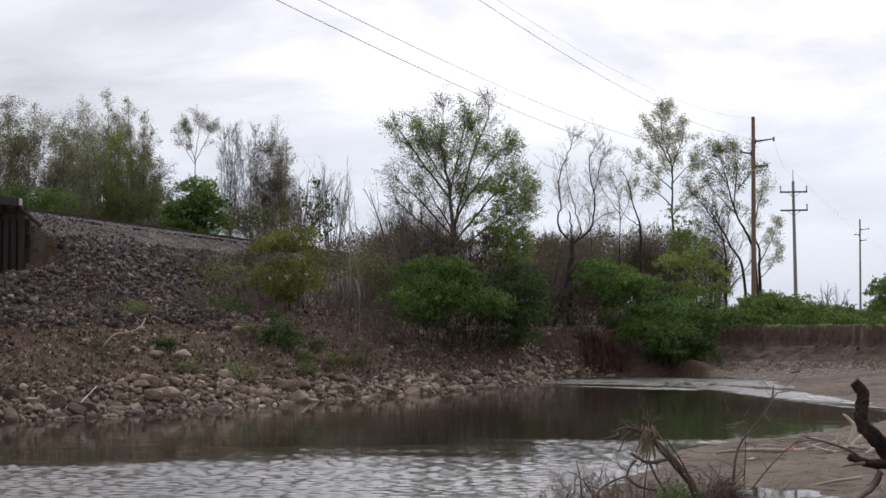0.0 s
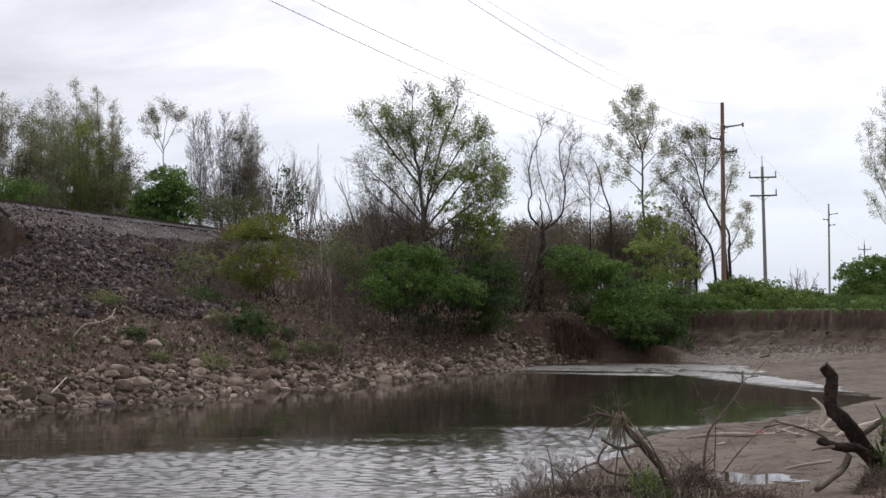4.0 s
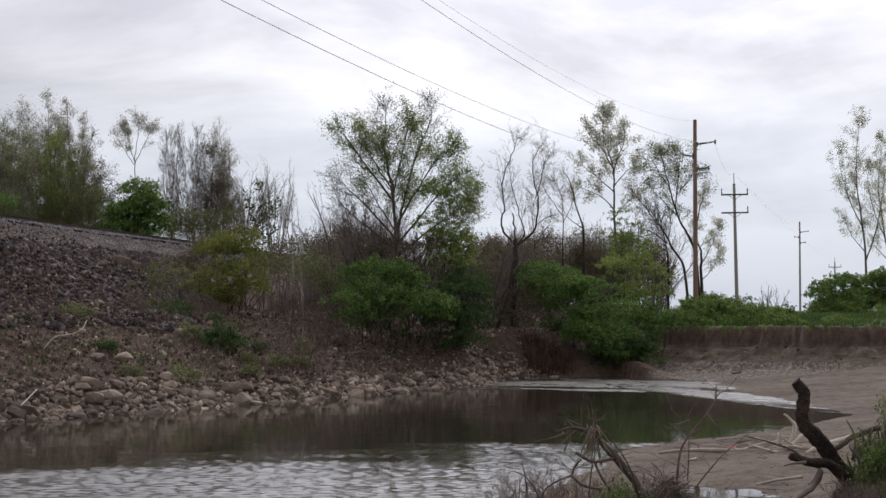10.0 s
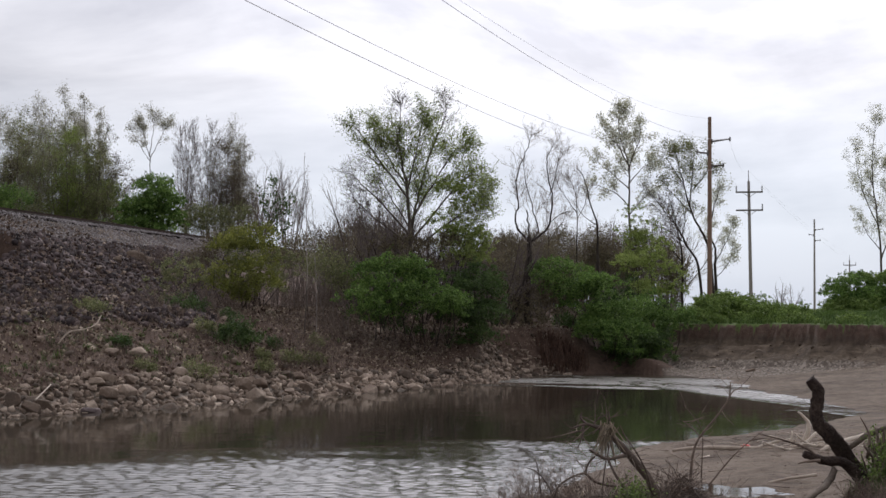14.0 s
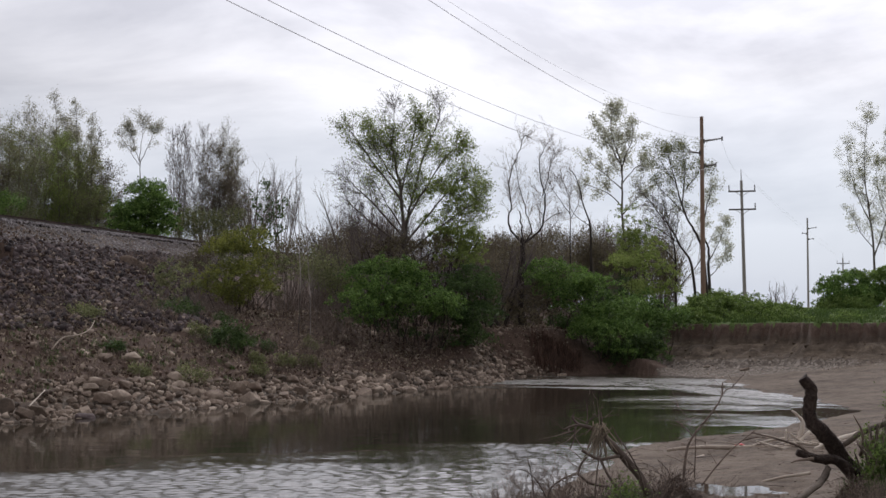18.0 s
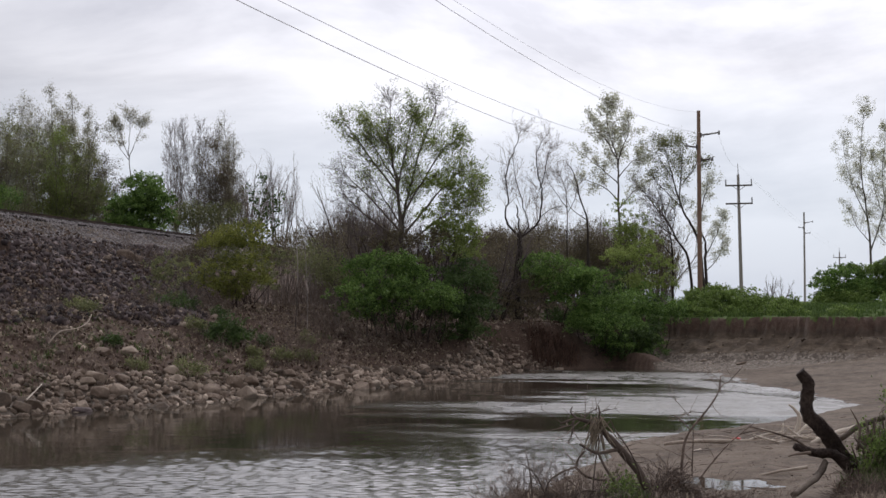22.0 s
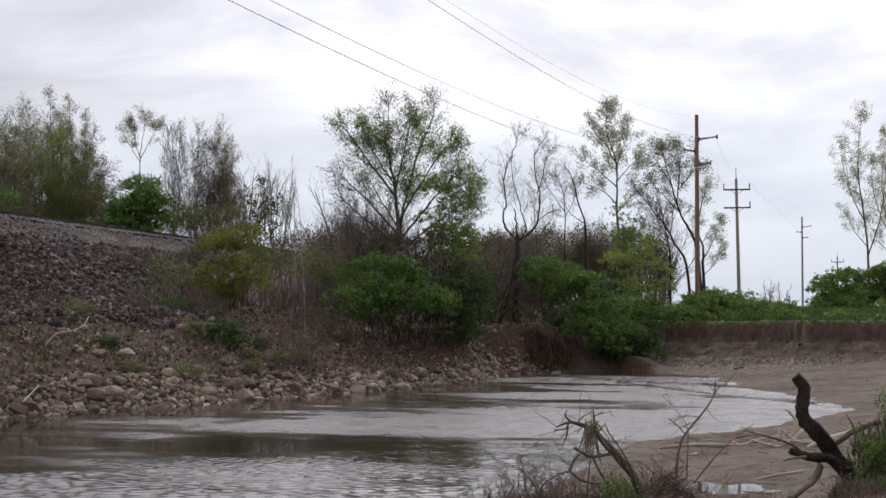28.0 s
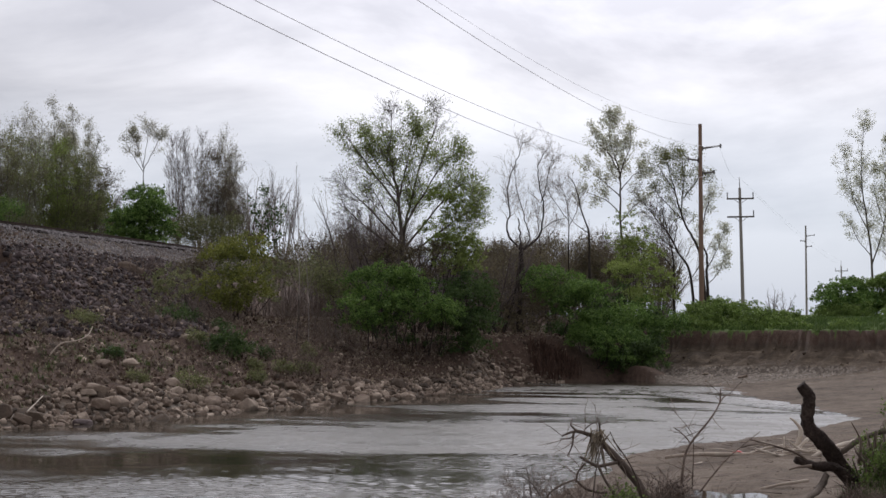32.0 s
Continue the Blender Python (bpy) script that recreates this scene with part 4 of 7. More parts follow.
for i, (x0, y0, top, sd) in enumerate(((48.6, 150, 23.9, 41), (51.6, 152, 21.6, 42))):
    k = (top - 3.5) / 20.4
    sway(limbed(x0, y0, (
        ([(x0, 3.5), (x0, 3.5 + 6 * k), (x0 - 0.4, 3.5 + 10 * k), (x0 - 0.9, 3.5 + 14 * k), (x0 - 0.8, 3.5 + 17 * k), (x0 - 0.4, top)], 0.24, 0.014, 3.2, 2.2, 0.3, 0.9),
        ([(x0, 3.5 + 5.5 * k), (x0 + 0.9, 3.5 + 9 * k), (x0 + 1.2, 3.5 + 13 * k), (x0 + 1.7, 3.5 + 17 * k)], 0.13, 0.014, 3.4, 2.0, 0.2, 0.9),
        ([(x0 - 0.3, 3.5 + 9 * k), (x0 - 1.5, 3.5 + 11.5 * k), (x0 - 2.5, 3.5 + 15 * k), (x0 - 2.6, 3.5 + 17 * k)], 0.10, 0.014, 3.6, 1.8, 0.2, 0.9),
        ([(x0 - 0.1, 3.5 + 6.5 * k), (x0 - 1.4, 3.5 + 8 * k), (x0 - 2.6, 3.5 + 10.5 * k)], 0.09, 0.014, 3.6, 1.7, 0.2, 0.8)),
        sd, "tall slim tree with sparse whitish new leaves", M["bark"], M["twig"], M["leaf_pale"], 0.12, pale_st, "pale trees at the field edge"), 0.35, 4.3 + 0.4 * i, 0.5 + 1.4 * i)

# the gnarled bare trees behind the bend
fine_st = dict(LIMB, kids=[0, 5, 4], wander=[0, 0.12, 0.14, 0.15])
limbed(8.2, 95, (
    ([(8.0, 2.6), (8.1, 5.4), (8.2, 6.9), (8.2, 7.9), (8.2, 8.5)], 0.25, 0.20, 1.0, 0.8, 0.6, 0),
    ([(8.2, 8.1), (7.5, 9.0), (7.3, 9.8), (7.6, 10.6), (7.4, 12.1), (7.8, 13.4), (8.3, 14.6), (8.5, 15.2), (8.7, 15.3)], 0.12, 0.018, 7.0, 1.6, 0.25, 0),
    ([(8.2, 8.3), (8.1, 9.3), (8.0, 10.2)], 0.10, 0.05, 1.5, 0.5, 0.3, 0),
    ([(8.4, 8.3), (8.8, 8.9), (8.6, 9.8), (8.3, 11.1), (8.0, 12.3), (7.9, 13.3)], 0.09, 0.016, 7.0, 1.4, 0.3, 0),
    ([(8.3, 8.2), (9.0, 8.7), (9.5, 9.5), (9.6, 11.0), (9.4, 11.8), (9.2, 12.9), (9.4, 13.9), (10.0, 14.7)], 0.13, 0.018, 7.0, 1.7, 0.3, 0),
    ([(9.5, 11.2), (9.9, 12.4), (10.2, 13.6), (10.5, 14.4)], 0.06, 0.014, 8.0, 1.3, 0.1, 0),
    ([(9.5, 9.4), (10.3, 10.0), (11.0, 10.2)], 0.05, 0.012, 8.0, 1.2, 0.2, 0)),
    7, "bare gnarled tree with sinuous dark stems and a broken stub", M["bark_dark"], M["twig_pale"], st=fine_st, crook=0.03)
limbed(14.2, 108, (
    ([(14.4, 3.0), (14.3, 6.4), (14.3, 9.7), (14.0, 10.7), (13.6, 12.3), (13.2, 13.6), (12.8, 14.1)], 0.20, 0.02, 5.0, 1.3, 0.55, 0),
    ([(14.2, 10.0), (13.2, 10.7), (12.6, 11.7)], 0.06, 0.012, 6.0, 1.2, 0.2, 0)),
    51, "dead tree with a crooked broken trunk", M["bark_dark"], M["twig_pale"], st=fine_st, group="bare trees by the river", crook=0.03)
limbed(12.9, 109, (
    ([(12.9, 3.0), (12.9, 7.7), (12.9, 11.3), (12.7, 12.6), (12.2, 13.7)], 0.10, 0.012, 7.0, 1.7, 0.5, 0),
    ([(12.9, 10.9), (12.1, 12.1), (11.5, 13.2)], 0.05, 0.012, 8.0, 1.4, 0.2, 0),
    ([(12.9, 10.4), (13.5, 11.6), (13.7, 12.7)], 0.05, 0.012, 8.0, 1.2, 0.2, 0)),
    52, "leafless slim tree with a fine spreading crown", M["bark_dark"], M["twig_pale"], st=fine_st, group="bare trees by the river")
limbed(11.2, 112, (
    ([(11.3, 3.0), (11.2, 7.7), (11.0, 10.2), (10.8, 11.9)], 0.10, 0.012, 7.0, 1.7, 0.5, 0),
    ([(11.1, 8.9), (12.0, 10.2), (12.4, 11.2)], 0.05, 0.012, 8.0, 1.4, 0.2, 0)),
    53, "leafless slim tree with a fine spreading crown", M["bark_dark"], M["twig_pale"], st=fine_st, group="bare trees by the river")


# the wood behind the railway
def wood_tree(x, y, top, half, seed, label, leaf, size, n=6, clear=0.3, per=3.0, reach=1.9, share=1.0, twig="twig", st=LIMB, bark="bark", group="trees behind the railway"):
    """A many-stemmed tree whose limbs fan out to an uneven head of the half-width half."""
    rng = np.random.RandomState(seed)
    z = gz(x, y)
    h = top - z
    stems = []
    for i in range(n):
        u = (i + 0.5) / n * 2 - 1 + rng.normal() * 0.12
        tip = h * (1 - 0.22 * u * u) * rng.uniform(0.88, 1.0) if i != n // 2 else h
        k = rng.uniform(0.25, 0.5)
        stems.append(([(x + u * 0.25, z), (x + u * half * 0.3, z + tip * 0.3), (x + u * half * 0.3 + (u * half * 0.7) * k, z + tip * 0.62), (x + u * half * 0.85 + rng.normal() * 0.2, z + tip)],
                      0.0075 * h, 0.014, per, reach, clear, share))
    return limbed(x, y, stems, seed, label, M[bark], M[twig], M[leaf] if leaf else None, size, st, group, crook=0.03, deep=0.22, sides=5)


wood_st = dict(LIMB, leaf_n=1.7, jit=0.16, kids=[0, 5, 4])
for i, (tx, ty, tt, hw, leaf) in enumerate(((-36.0, 113, 20.4, 2.8, "leaf_olive"), (-33.2, 112, 19.6, 2.7, "leaf_olive"), (-31.2, 115, 19.4, 2.6, "leaf_silver"), (-29.3, 116, 19.5, 2.4, "leaf_silver"),
                                            (-27.8, 119, 19.0, 1.9, "leaf_silver"), (-34.4, 117, 19.2, 2.3, "leaf_olive"), (-30.3, 120, 18.4, 2.2, "leaf_olive"), (-26.0, 120, 17.8, 2.2, "leaf_olive"), (-25.9, 116, 17.1, 2.3, "leaf"), (-27.9, 112, 17.0, 2.3, "leaf_olive"), (-24.2, 118, 16.6, 2.0, "leaf_olive"))):
    sway(wood_tree(tx, ty, tt, hw, 60 + i, "olive-leaved young tree in the wood behind the railway" if leaf != "leaf_silver" else "young tree with silvery new leaves behind the railway",
                   leaf, 0.10, 7, 0.36, st=wood_st), 0.3, 4.2 + 0.3 * i, i * 0.9)
for i, (tx, ty, tt, hw) in enumerate(((-30.4, 110, 16.2, 2.5), (-33.6, 109, 16.6, 2.5), (-36.2, 110, 16.4, 1.7), (-28.4, 121, 16.2, 2.2), (-25.0, 121, 15.6, 1.9), (-23.4, 122, 15.6, 1.9))):
    wood_tree(tx, ty, tt, hw, 300 + i, "brown budding thicket tree behind the track", "leaf_bud", 0.10, 6, 0.38, per=3.0, st=wood_st, group="thicket behind the railway")
for i, (tx, ty, tt) in enumerate(((-26.9, 122, 20.9), (-25.4, 123, 21.1))):
    sway(wood_tree(tx, ty, tt, 0.75, 70 + i, "taller tree with a pale feathery top behind the railway", "leaf_silver", 0.09, 5, 0.45, 4.0, 1.1, st=dict(wood_st, leaf_n=2.0)), 0.4, 4.4, 0.6 + i)
limbed(-23.9, 120, (([(-24.4, 5.0), (-24.2, 12.0), (-24.0, 15.8), (-23.4, 18.3)], 0.12, 0.014, 4.0, 1.0, 0.5, 0.1), ([(-23.9, 16.2), (-23.0, 17.6)], 0.05, 0.012, 4.0, 0.8, 0.1, 0.1)),
       76, "thin bare forked tree behind the railway", M["bark"], M["twig"], M["leaf_olive"], 0.1, group="trees behind the railway")
lollipop = limbed(-20.8, 124, (
    ([(-20.8, 5.0), (-20.8, 11.6), (-20.8, 15.7), (-20.9, 16.5), (-21.3, 17.9), (-21.8, 19.4)], 0.10, 0.012, 6.0, 1.1, 0.78, 1.0),
    ([(-20.8, 16.2), (-20.1, 17.8), (-19.4, 19.5)], 0.06, 0.012, 5.0, 1.2, 0.3, 1.0),
    ([(-20.85, 16.4), (-20.7, 18.4), (-20.6, 20.2)], 0.06, 0.012, 5.0, 1.2, 0.4, 1.0),
    ([(-20.8, 16.0), (-21.6, 17.2), (-22.4, 18.6)], 0.05, 0.012, 5.0, 1.1, 0.4, 1.0)),
    75, "thin-stemmed tree with a small round feathery crown", M["bark"], M["twig"], M["leaf_silver"], 0.09, dict(LIMB, leaf_n=2.0, jit=0.16))
for i, (tx, ty, tt, hw, leaf, n) in enumerate(((-18.0, 126, 19.4, 1.6, None, 9), (-16.6, 128, 19.4, 1.5, None, 8), (-14.9, 127, 18.4, 1.6, "leaf_bud", 8), (-13.9, 129, 19.6, 0.7, "leaf_silver", 4), (-13.2, 126, 16.0, 1.1, "leaf_bud", 5))):
    sway(wood_tree(tx, ty, tt, hw, 80 + i, "almost bare grey tree with many upright stems" if leaf is None else "upright grey tree with small brown buds", leaf, 0.085, n, 0.28, 5.0, 1.5,
                   share=0.55, st=dict(wood_st, angle=[0, 30, 34], up=[0, 0.1, 0.06, 0.03])), 0.3, 4.9, i * 1.3)
wood_tree(-10.4, 126, 14.5, 1.7, 90, "small round tree with dark broad leaves", "leaf_deep", 0.22, 6, 0.35, 3.0, 1.0, st=dict(LIMB, leaf_n=0.7, kids=[0, 3, 2]))

# thin saplings and bare shrubs on the slope
sway(plant("sapling", -5.20, 78, 12.03, SAPLING, 110, "thin straight leafless sapling on the slope", "sapling", M["bark"], M["twig_pale"]), 0.3, 3.8, 0.2)
sway(plant("sapling", -4.2, 79, 10.2, SAPLING, 111, "thin straight leafless sapling on the slope", "sapling", M["bark"], M["twig_pale"]), 0.3, 3.6, 1.2)
for i, (tx, ty, tt) in enumerate(((-5.92, 115, 12.78), (-4.65, 118, 13.23), (-3.34, 116, 12.63), (-1.86, 100, 12.21), (-0.89, 98, 12.41), (-2.43, 93, 13.05))):
    plant("shrub", tx, ty, tt, BARE, 115 + i, "bare fan-shaped shrub with fine grey twigs", "shrub", M["bark"], M["twig_pale" if i < 3 else "twig"],
          group="bare shrubs")

for i, (tx, ty, tt) in enumerate(((-2.2, 90, 10.6), (-1.2, 91, 11.2), (-0.2, 90, 11.0), (1.4, 91, 11.0), (2.4, 90, 10.4), (5.6, 92, 9.6), (6.8, 94, 9.8))):
    plant("shrub", tx, ty, tt, dict(BARE, stems=6, splay=30, kids=[12, 6]), 105 + i, "bare twiggy undergrowth round the big tree's trunk", "shrub", M["bark_dark"], M["twig_dark"], group="bare shrubs")

# far thicket, purple-brown and leafless
proto = [plant("tree", 9.98, 150, 12.61, dict(CLUMP, stems=12, leaf_n=0.05), 130, "leafless purple-brown thicket tree far behind the river", "tree",
               M["twig"], M["twig"], None, group="far thicket"),
         plant("tree", 13.25, 155, 12.60, dict(BARE, stems=9, kids=[14, 8]), 131, "leafless purple-brown thicket tree far behind the river", "tree",
               M["twig"], M["twig"], None, group="far thicket")]
rng = np.random.RandomState(9)
for i in range(64):
    cx, cy = rng.uniform(-4, 32), rng.uniform(128, 165)
    if cx / cy > 0.185:
        continue
    s = rng.uniform(0.75, 1.1)
    copy_thing(proto[i % 2], pose(cx, cy, gz(cx, cy) - 0.1, 0, 0, rng.uniform(0, 360)) @ Matrix.Scale(s, 4))
for i in range(14):
    cx, cy = rng.uniform(-34, -8), rng.uniform(132, 160)
    copy_thing(proto[i % 2], pose(cx, cy, gz(cx, cy) + 1.0, 0, 0, rng.uniform(0, 360)) @ Matrix.Scale(rng.uniform(0.8, 1.1), 4))
for tx, ty, tt, sd in ((84.52, 330, 11.08, 140), (88.32, 335, 10.18, 141)):
    plant("tree", tx, ty, tt, dict(BARE, stems=3, girth=0.016, kids=[12, 7]), sd, "distant bare round-headed tree on the plain", "tree", M["twig"], M["twig"], group="far trees")


# ---------------------------------------------------------------- dense shrubs
def bush(spots, y, n, leaf, seed, label, size=0.11, foot=None, group="", name="shrub"):
    """spots: (x, z, radius, depth) of each lobe."""
    x0 = sum(s[0] for s in spots) / len(spots)
    z0 = gz(x0, y) - 0.1 if foot is None else foot
    return shrub(name, x0, y, z0, [(s[0] - x0, s[3], s[1] - z0, s[2]) for s in spots], n, leaf, seed, label, size, group=group,
                 clump=0.32 if leaf in ("leaf_olive", "leaf_yellow", "leaf_bud") else 0.19)


def inside(x, z, line):
    c = False
    for (ax, az), (bx, bz) in zip(line, line[1:] + line[:1]):
        if (az > z) != (bz > z) and x < (bx - ax) * (z - az) / (bz - az) + ax:
            c = not c
    return c


def thicket(outline, y, deep, tilt, bunches, each, leaf, seed, label, size=0.11, group="", big=(0.45, 0.95), flat=0.75):
    """A spreading bush of domed, leafy boughs within an outline (x, z); tilt leans its upper part back, deep is its depth."""
    rng = np.random.RandomState(seed)
    x0, x1 = min(p[0] for p in outline), max(p[0] for p in outline)
    z0, z1 = min(p[1] for p in outline), max(p[1] for p in outline)
    cx = (x0 + x1) / 2
    foot = min(gz(cx, y), z0) - 0.1
    ob = thing("shrub", pose(cx, y, foot), label, "shrub", group)
    pts, S, n = [], [], 0
    while n < bunches:
        bx, bz = rng.uniform(x0, x1), rng.uniform(z0, z1)
        if not inside(bx, bz, outline):
            continue
        n += 1
        r = big[0] + (big[1] - big[0]) * rng.rand() ** 1.3
        by = y + tilt * (bz - (z0 + z1) / 2) + rng.uniform(-0.5, 0.5) * deep
        c = np.array([bx - cx, by - y, bz - foot - r * 0.35])
        # leaves sit in tufts on the upper shell of each bough and hang over its rim
        m = int(each * r * r / 0.33)
        k = max(5, m // 16)
        d = rng.normal(size=(k, 3))
        d /= np.linalg.norm(d, axis=1, keepdims=True)
        d[:, 2] = np.abs(d[:, 2]) * 1.1 - 0.12
        lump = 1 + 0.3 * np.sin(4 * d[:, :1] + 3 * d[:, 1:2] + rng.uniform(0, 6.3))
        q = c + d * r * np.array([1.1, 1, flat]) * lump * rng.uniform(0.82, 1.06, (k, 1))
        pts.append(q[rng.randint(0, k, m)] + rng.normal(0, 0.075, (m, 3)) * np.array([1, 1, 0.7]))
        # stray shoots break the outline
        for _ in range(3):
            e = q[rng.randint(k)]
            tip = e + (e - c) * rng.uniform(0.15, 0.5) + np.array([0, 0, 0.1])
            pts.append(e + (tip - e) * rng.rand(9, 1) + rng.normal(0, 0.04, (9, 3)))
            S.append((*e, *tip, 0.007, 0.004))
        if n % 4:
            continue
        root = np.array([(bx - cx) * 0.55 + rng.normal() * 0.3, rng.normal() * 0.4 + 0.6, max(0.0, (z0 - foot) * 0.3)])
        mid = (root + c) / 2 + rng.normal(0, 0.25, 3)
        S += [(*root, *mid, 0.03, 0.022), (*mid, *c, 0.022, 0.010)]
        S += [(*c, *e, 0.009, 0.004) for e in q[:6]]
    tagged(tubes("framework", S, 4, M["bark_dark"], ob), kind="stuff")
    tagged(leaves("foliage", np.concatenate(pts), size, rng, M[leaf], ob), kind="stuff")
    return ob


def grove(k, line, y, deep, tilt, nb, each, leaf, lab):
    sway(thicket(line, y, deep, tilt, nb, each, leaf, 200 + k, lab, 0.11, "embankment shrubs" if k > 11 else "riverside shrubs"), 0.25, 3.1 + 0.17 * k, k * 0.8)


grove(0, [(-2.7, 4.7), (-2.4, 6.2), (-1.3, 6.7), (-0.1, 6.6), (0.8, 6.7), (1.0, 5.0), (0.7, 4.2), (0.0, 3.4), (-1.3, 3.3), (-2.4, 4.0)], 81, 2.4, 0.5, 34, 330, "leaf_green", "dense bright green shrub leaning over the bank")
grove(1, [(0.7, 6.5), (1.8, 6.3), (2.6, 5.3), (3.6, 4.5), (3.2, 3.7), (1.8, 3.6), (0.8, 4.2)], 81.5, 2.2, 0.5, 24, 330, "leaf_green", "dense bright green shrub leaning over the bank")
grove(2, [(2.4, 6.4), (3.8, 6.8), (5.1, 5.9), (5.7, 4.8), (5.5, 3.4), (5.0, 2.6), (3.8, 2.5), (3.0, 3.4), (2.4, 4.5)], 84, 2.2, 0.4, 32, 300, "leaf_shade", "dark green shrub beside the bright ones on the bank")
grove(3, [(1.4, 11.0), (3.0, 11.8), (4.5, 11.0), (5.0, 10.0), (5.0, 8.3), (4.7, 6.8), (3.2, 6.7), (2.4, 8.3), (1.7, 9.6)], 88, 3.0, 0.0, 40, 190, "leaf", "tall leafy green growth beside the big bank tree")
grove(4, [(-1.6, 7.6), (0.4, 8.0), (2.6, 8.3), (3.6, 7.2), (3.4, 6.2), (0.8, 6.2), (-1.4, 6.4)], 87, 2.0, 0.2, 22, 150, "leaf_bud", "brown budding undergrowth round the big tree's foot")
grove(5, [(8.2, 6.5), (9.0, 7.1), (10.8, 6.9), (11.8, 6.3), (12.0, 4.6), (12.0, 2.8), (11.4, 2.3), (10.6, 3.9), (9.2, 4.8)], 93, 2.4, 0.5, 36, 330, "leaf_green", "broad green shrub overhanging the river bend")
grove(6, [(11.2, 6.0), (12.7, 5.9), (14.2, 5.0), (14.7, 3.7), (14.9, 2.5), (14.5, 1.3), (13.2, 1.1), (12.1, 1.8), (11.4, 2.8), (11.4, 4.6)], 92, 2.6, 0.6, 40, 330, "leaf_green", "broad green shrub overhanging the river bend")
grove(7, [(14.6, 4.9), (16.0, 5.0), (17.5, 4.6), (18.3, 3.8), (18.0, 2.9), (17.0, 2.3), (16.2, 1.3), (15.1, 1.2), (14.9, 2.5)], 95, 2.2, 0.5, 32, 330, "leaf_green", "broad green shrub above the clay bank")
grove(8, [(14.7, 7.9), (16.4, 8.7), (17.7, 8.4), (18.1, 6.5), (18.3, 4.9), (16.4, 5.0), (15.3, 5.4), (14.2, 6.8)], 99, 2.4, 0.3, 34, 190, "leaf", "light green leafing shrub under the sparse trees")
# underside of the bend shrubs, its shade carried by the darker leaf colour
grove(20, [(11.8, 3.0), (13.4, 3.0), (15.0, 2.8), (16.6, 2.4), (16.4, 1.0), (15.0, 0.6), (13.2, 0.5), (12.0, 1.4)], 93, 1.8, 0.4, 30, 260, "leaf_shade", "lower boughs over the river bend, shade painted in darker green")
grove(9, [(6.4, 6.0), (8.0, 6.4), (9.0, 5.0), (9.6, 3.6), (8.6, 2.6), (7.2, 3.0), (6.6, 4.0)], 93, 1.8, 0.2, 24, 90, "leaf_bud", "brown budding shrub over the undercut bank")
# added dark foliage stands in for the shaded hollow over bare earth
grove(10, [(10.2, 3.6), (11.6, 3.2), (13.0, 1.8), (14.4, 1.2), (13.6, 0.5), (11.6, 0.7), (10.2, 1.6)], 94.5, 1.4, 0.2, 24, 200, "leaf_deep", "dark leaves painting shade in the hollow under the overhanging shrubs")
grove(11, [(6.0, 6.4), (8.0, 7.0), (10.3, 6.8), (12.7, 6.4), (12.7, 2.9), (10.3, 2.5), (6.4, 2.9)], 104, 3.0, 0.2, 60, 180, "leaf_bud", "brown budding thicket bush behind the bend")
grove(12, [(11.6, 5.8), (13.9, 6.3), (16.2, 6.0), (17.7, 5.0), (18.1, 3.8), (16.9, 2.9), (13.8, 2.7), (11.5, 3.3)], 101, 2.0, 0.2, 44, 220, "leaf_deep", "dark green thicket bush behind the bend")
grove(13, [(-10.0, 7.4), (-9.3, 8.3), (-8.4, 8.6), (-7.1, 8.4), (-6.6, 7.6), (-7.7, 7.2)], 82, 1.6, 0.3, 20, 190, "leaf_yellow", "thin olive shrub on the embankment")
grove(14, [(-10.7, 5.3), (-9.9, 6.1), (-9.3, 6.7), (-8.2, 6.8), (-6.6, 6.1), (-6.3, 5.5), (-7.2, 4.9), (-8.2, 4.3), (-9.1, 4.7)], 80, 2.4, 0.4, 26, 210, "leaf_yellow", "yellow-green shrub on the embankment slope")
grove(18, [(-11.0, 6.0), (-10.2, 7.6), (-8.6, 7.9), (-6.8, 7.6), (-5.4, 6.2), (-6.4, 5.0), (-9.8, 5.4)], 82, 2.8, 0.3, 34, 80, "leaf_olive", "thin olive brush between the yellow-green shrubs")
grove(19, [(-13.4, 5.4), (-12.4, 6.4), (-11.2, 6.4), (-10.6, 5.2), (-11.6, 4.4), (-12.8, 4.6)], 80, 2.0, 0.3, 20, 60, "leaf_olive", "thin olive brush on the embankment slope")
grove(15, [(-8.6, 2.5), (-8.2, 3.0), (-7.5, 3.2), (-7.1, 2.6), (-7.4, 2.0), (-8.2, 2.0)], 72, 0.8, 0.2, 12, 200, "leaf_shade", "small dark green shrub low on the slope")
# dark filler leaves, added to put the shadow below the shrubs into colour
grove(16, [(-2.6, 4.4), (0.4, 4.4), (3.2, 4.2), (5.2, 3.4), (5.4, 2.0), (3.4, 2.0), (0.6, 2.6), (-2.0, 3.2)], 83.5, 1.6, 0.2, 34, 170, "leaf_deep", "added dark leaves painting the shaded hollow under the riverside shrubs")
grove(17, [(4.6, 7.0), (6.4, 7.4), (7.6, 6.4), (7.6, 3.0), (5.6, 2.6), (4.6, 4.0)], 97, 2.0, 0.1, 34, 200, "leaf_bud", "brown budding shrub between the riverside trees")
bush([(-4.25, 6.12, 1.1, 0), (-3.30, 5.49, 1.0, 0)], 84, 4000, "leaf_olive", 210, "sparse olive shrub among bare stems", 0.1, group="embankment shrubs")
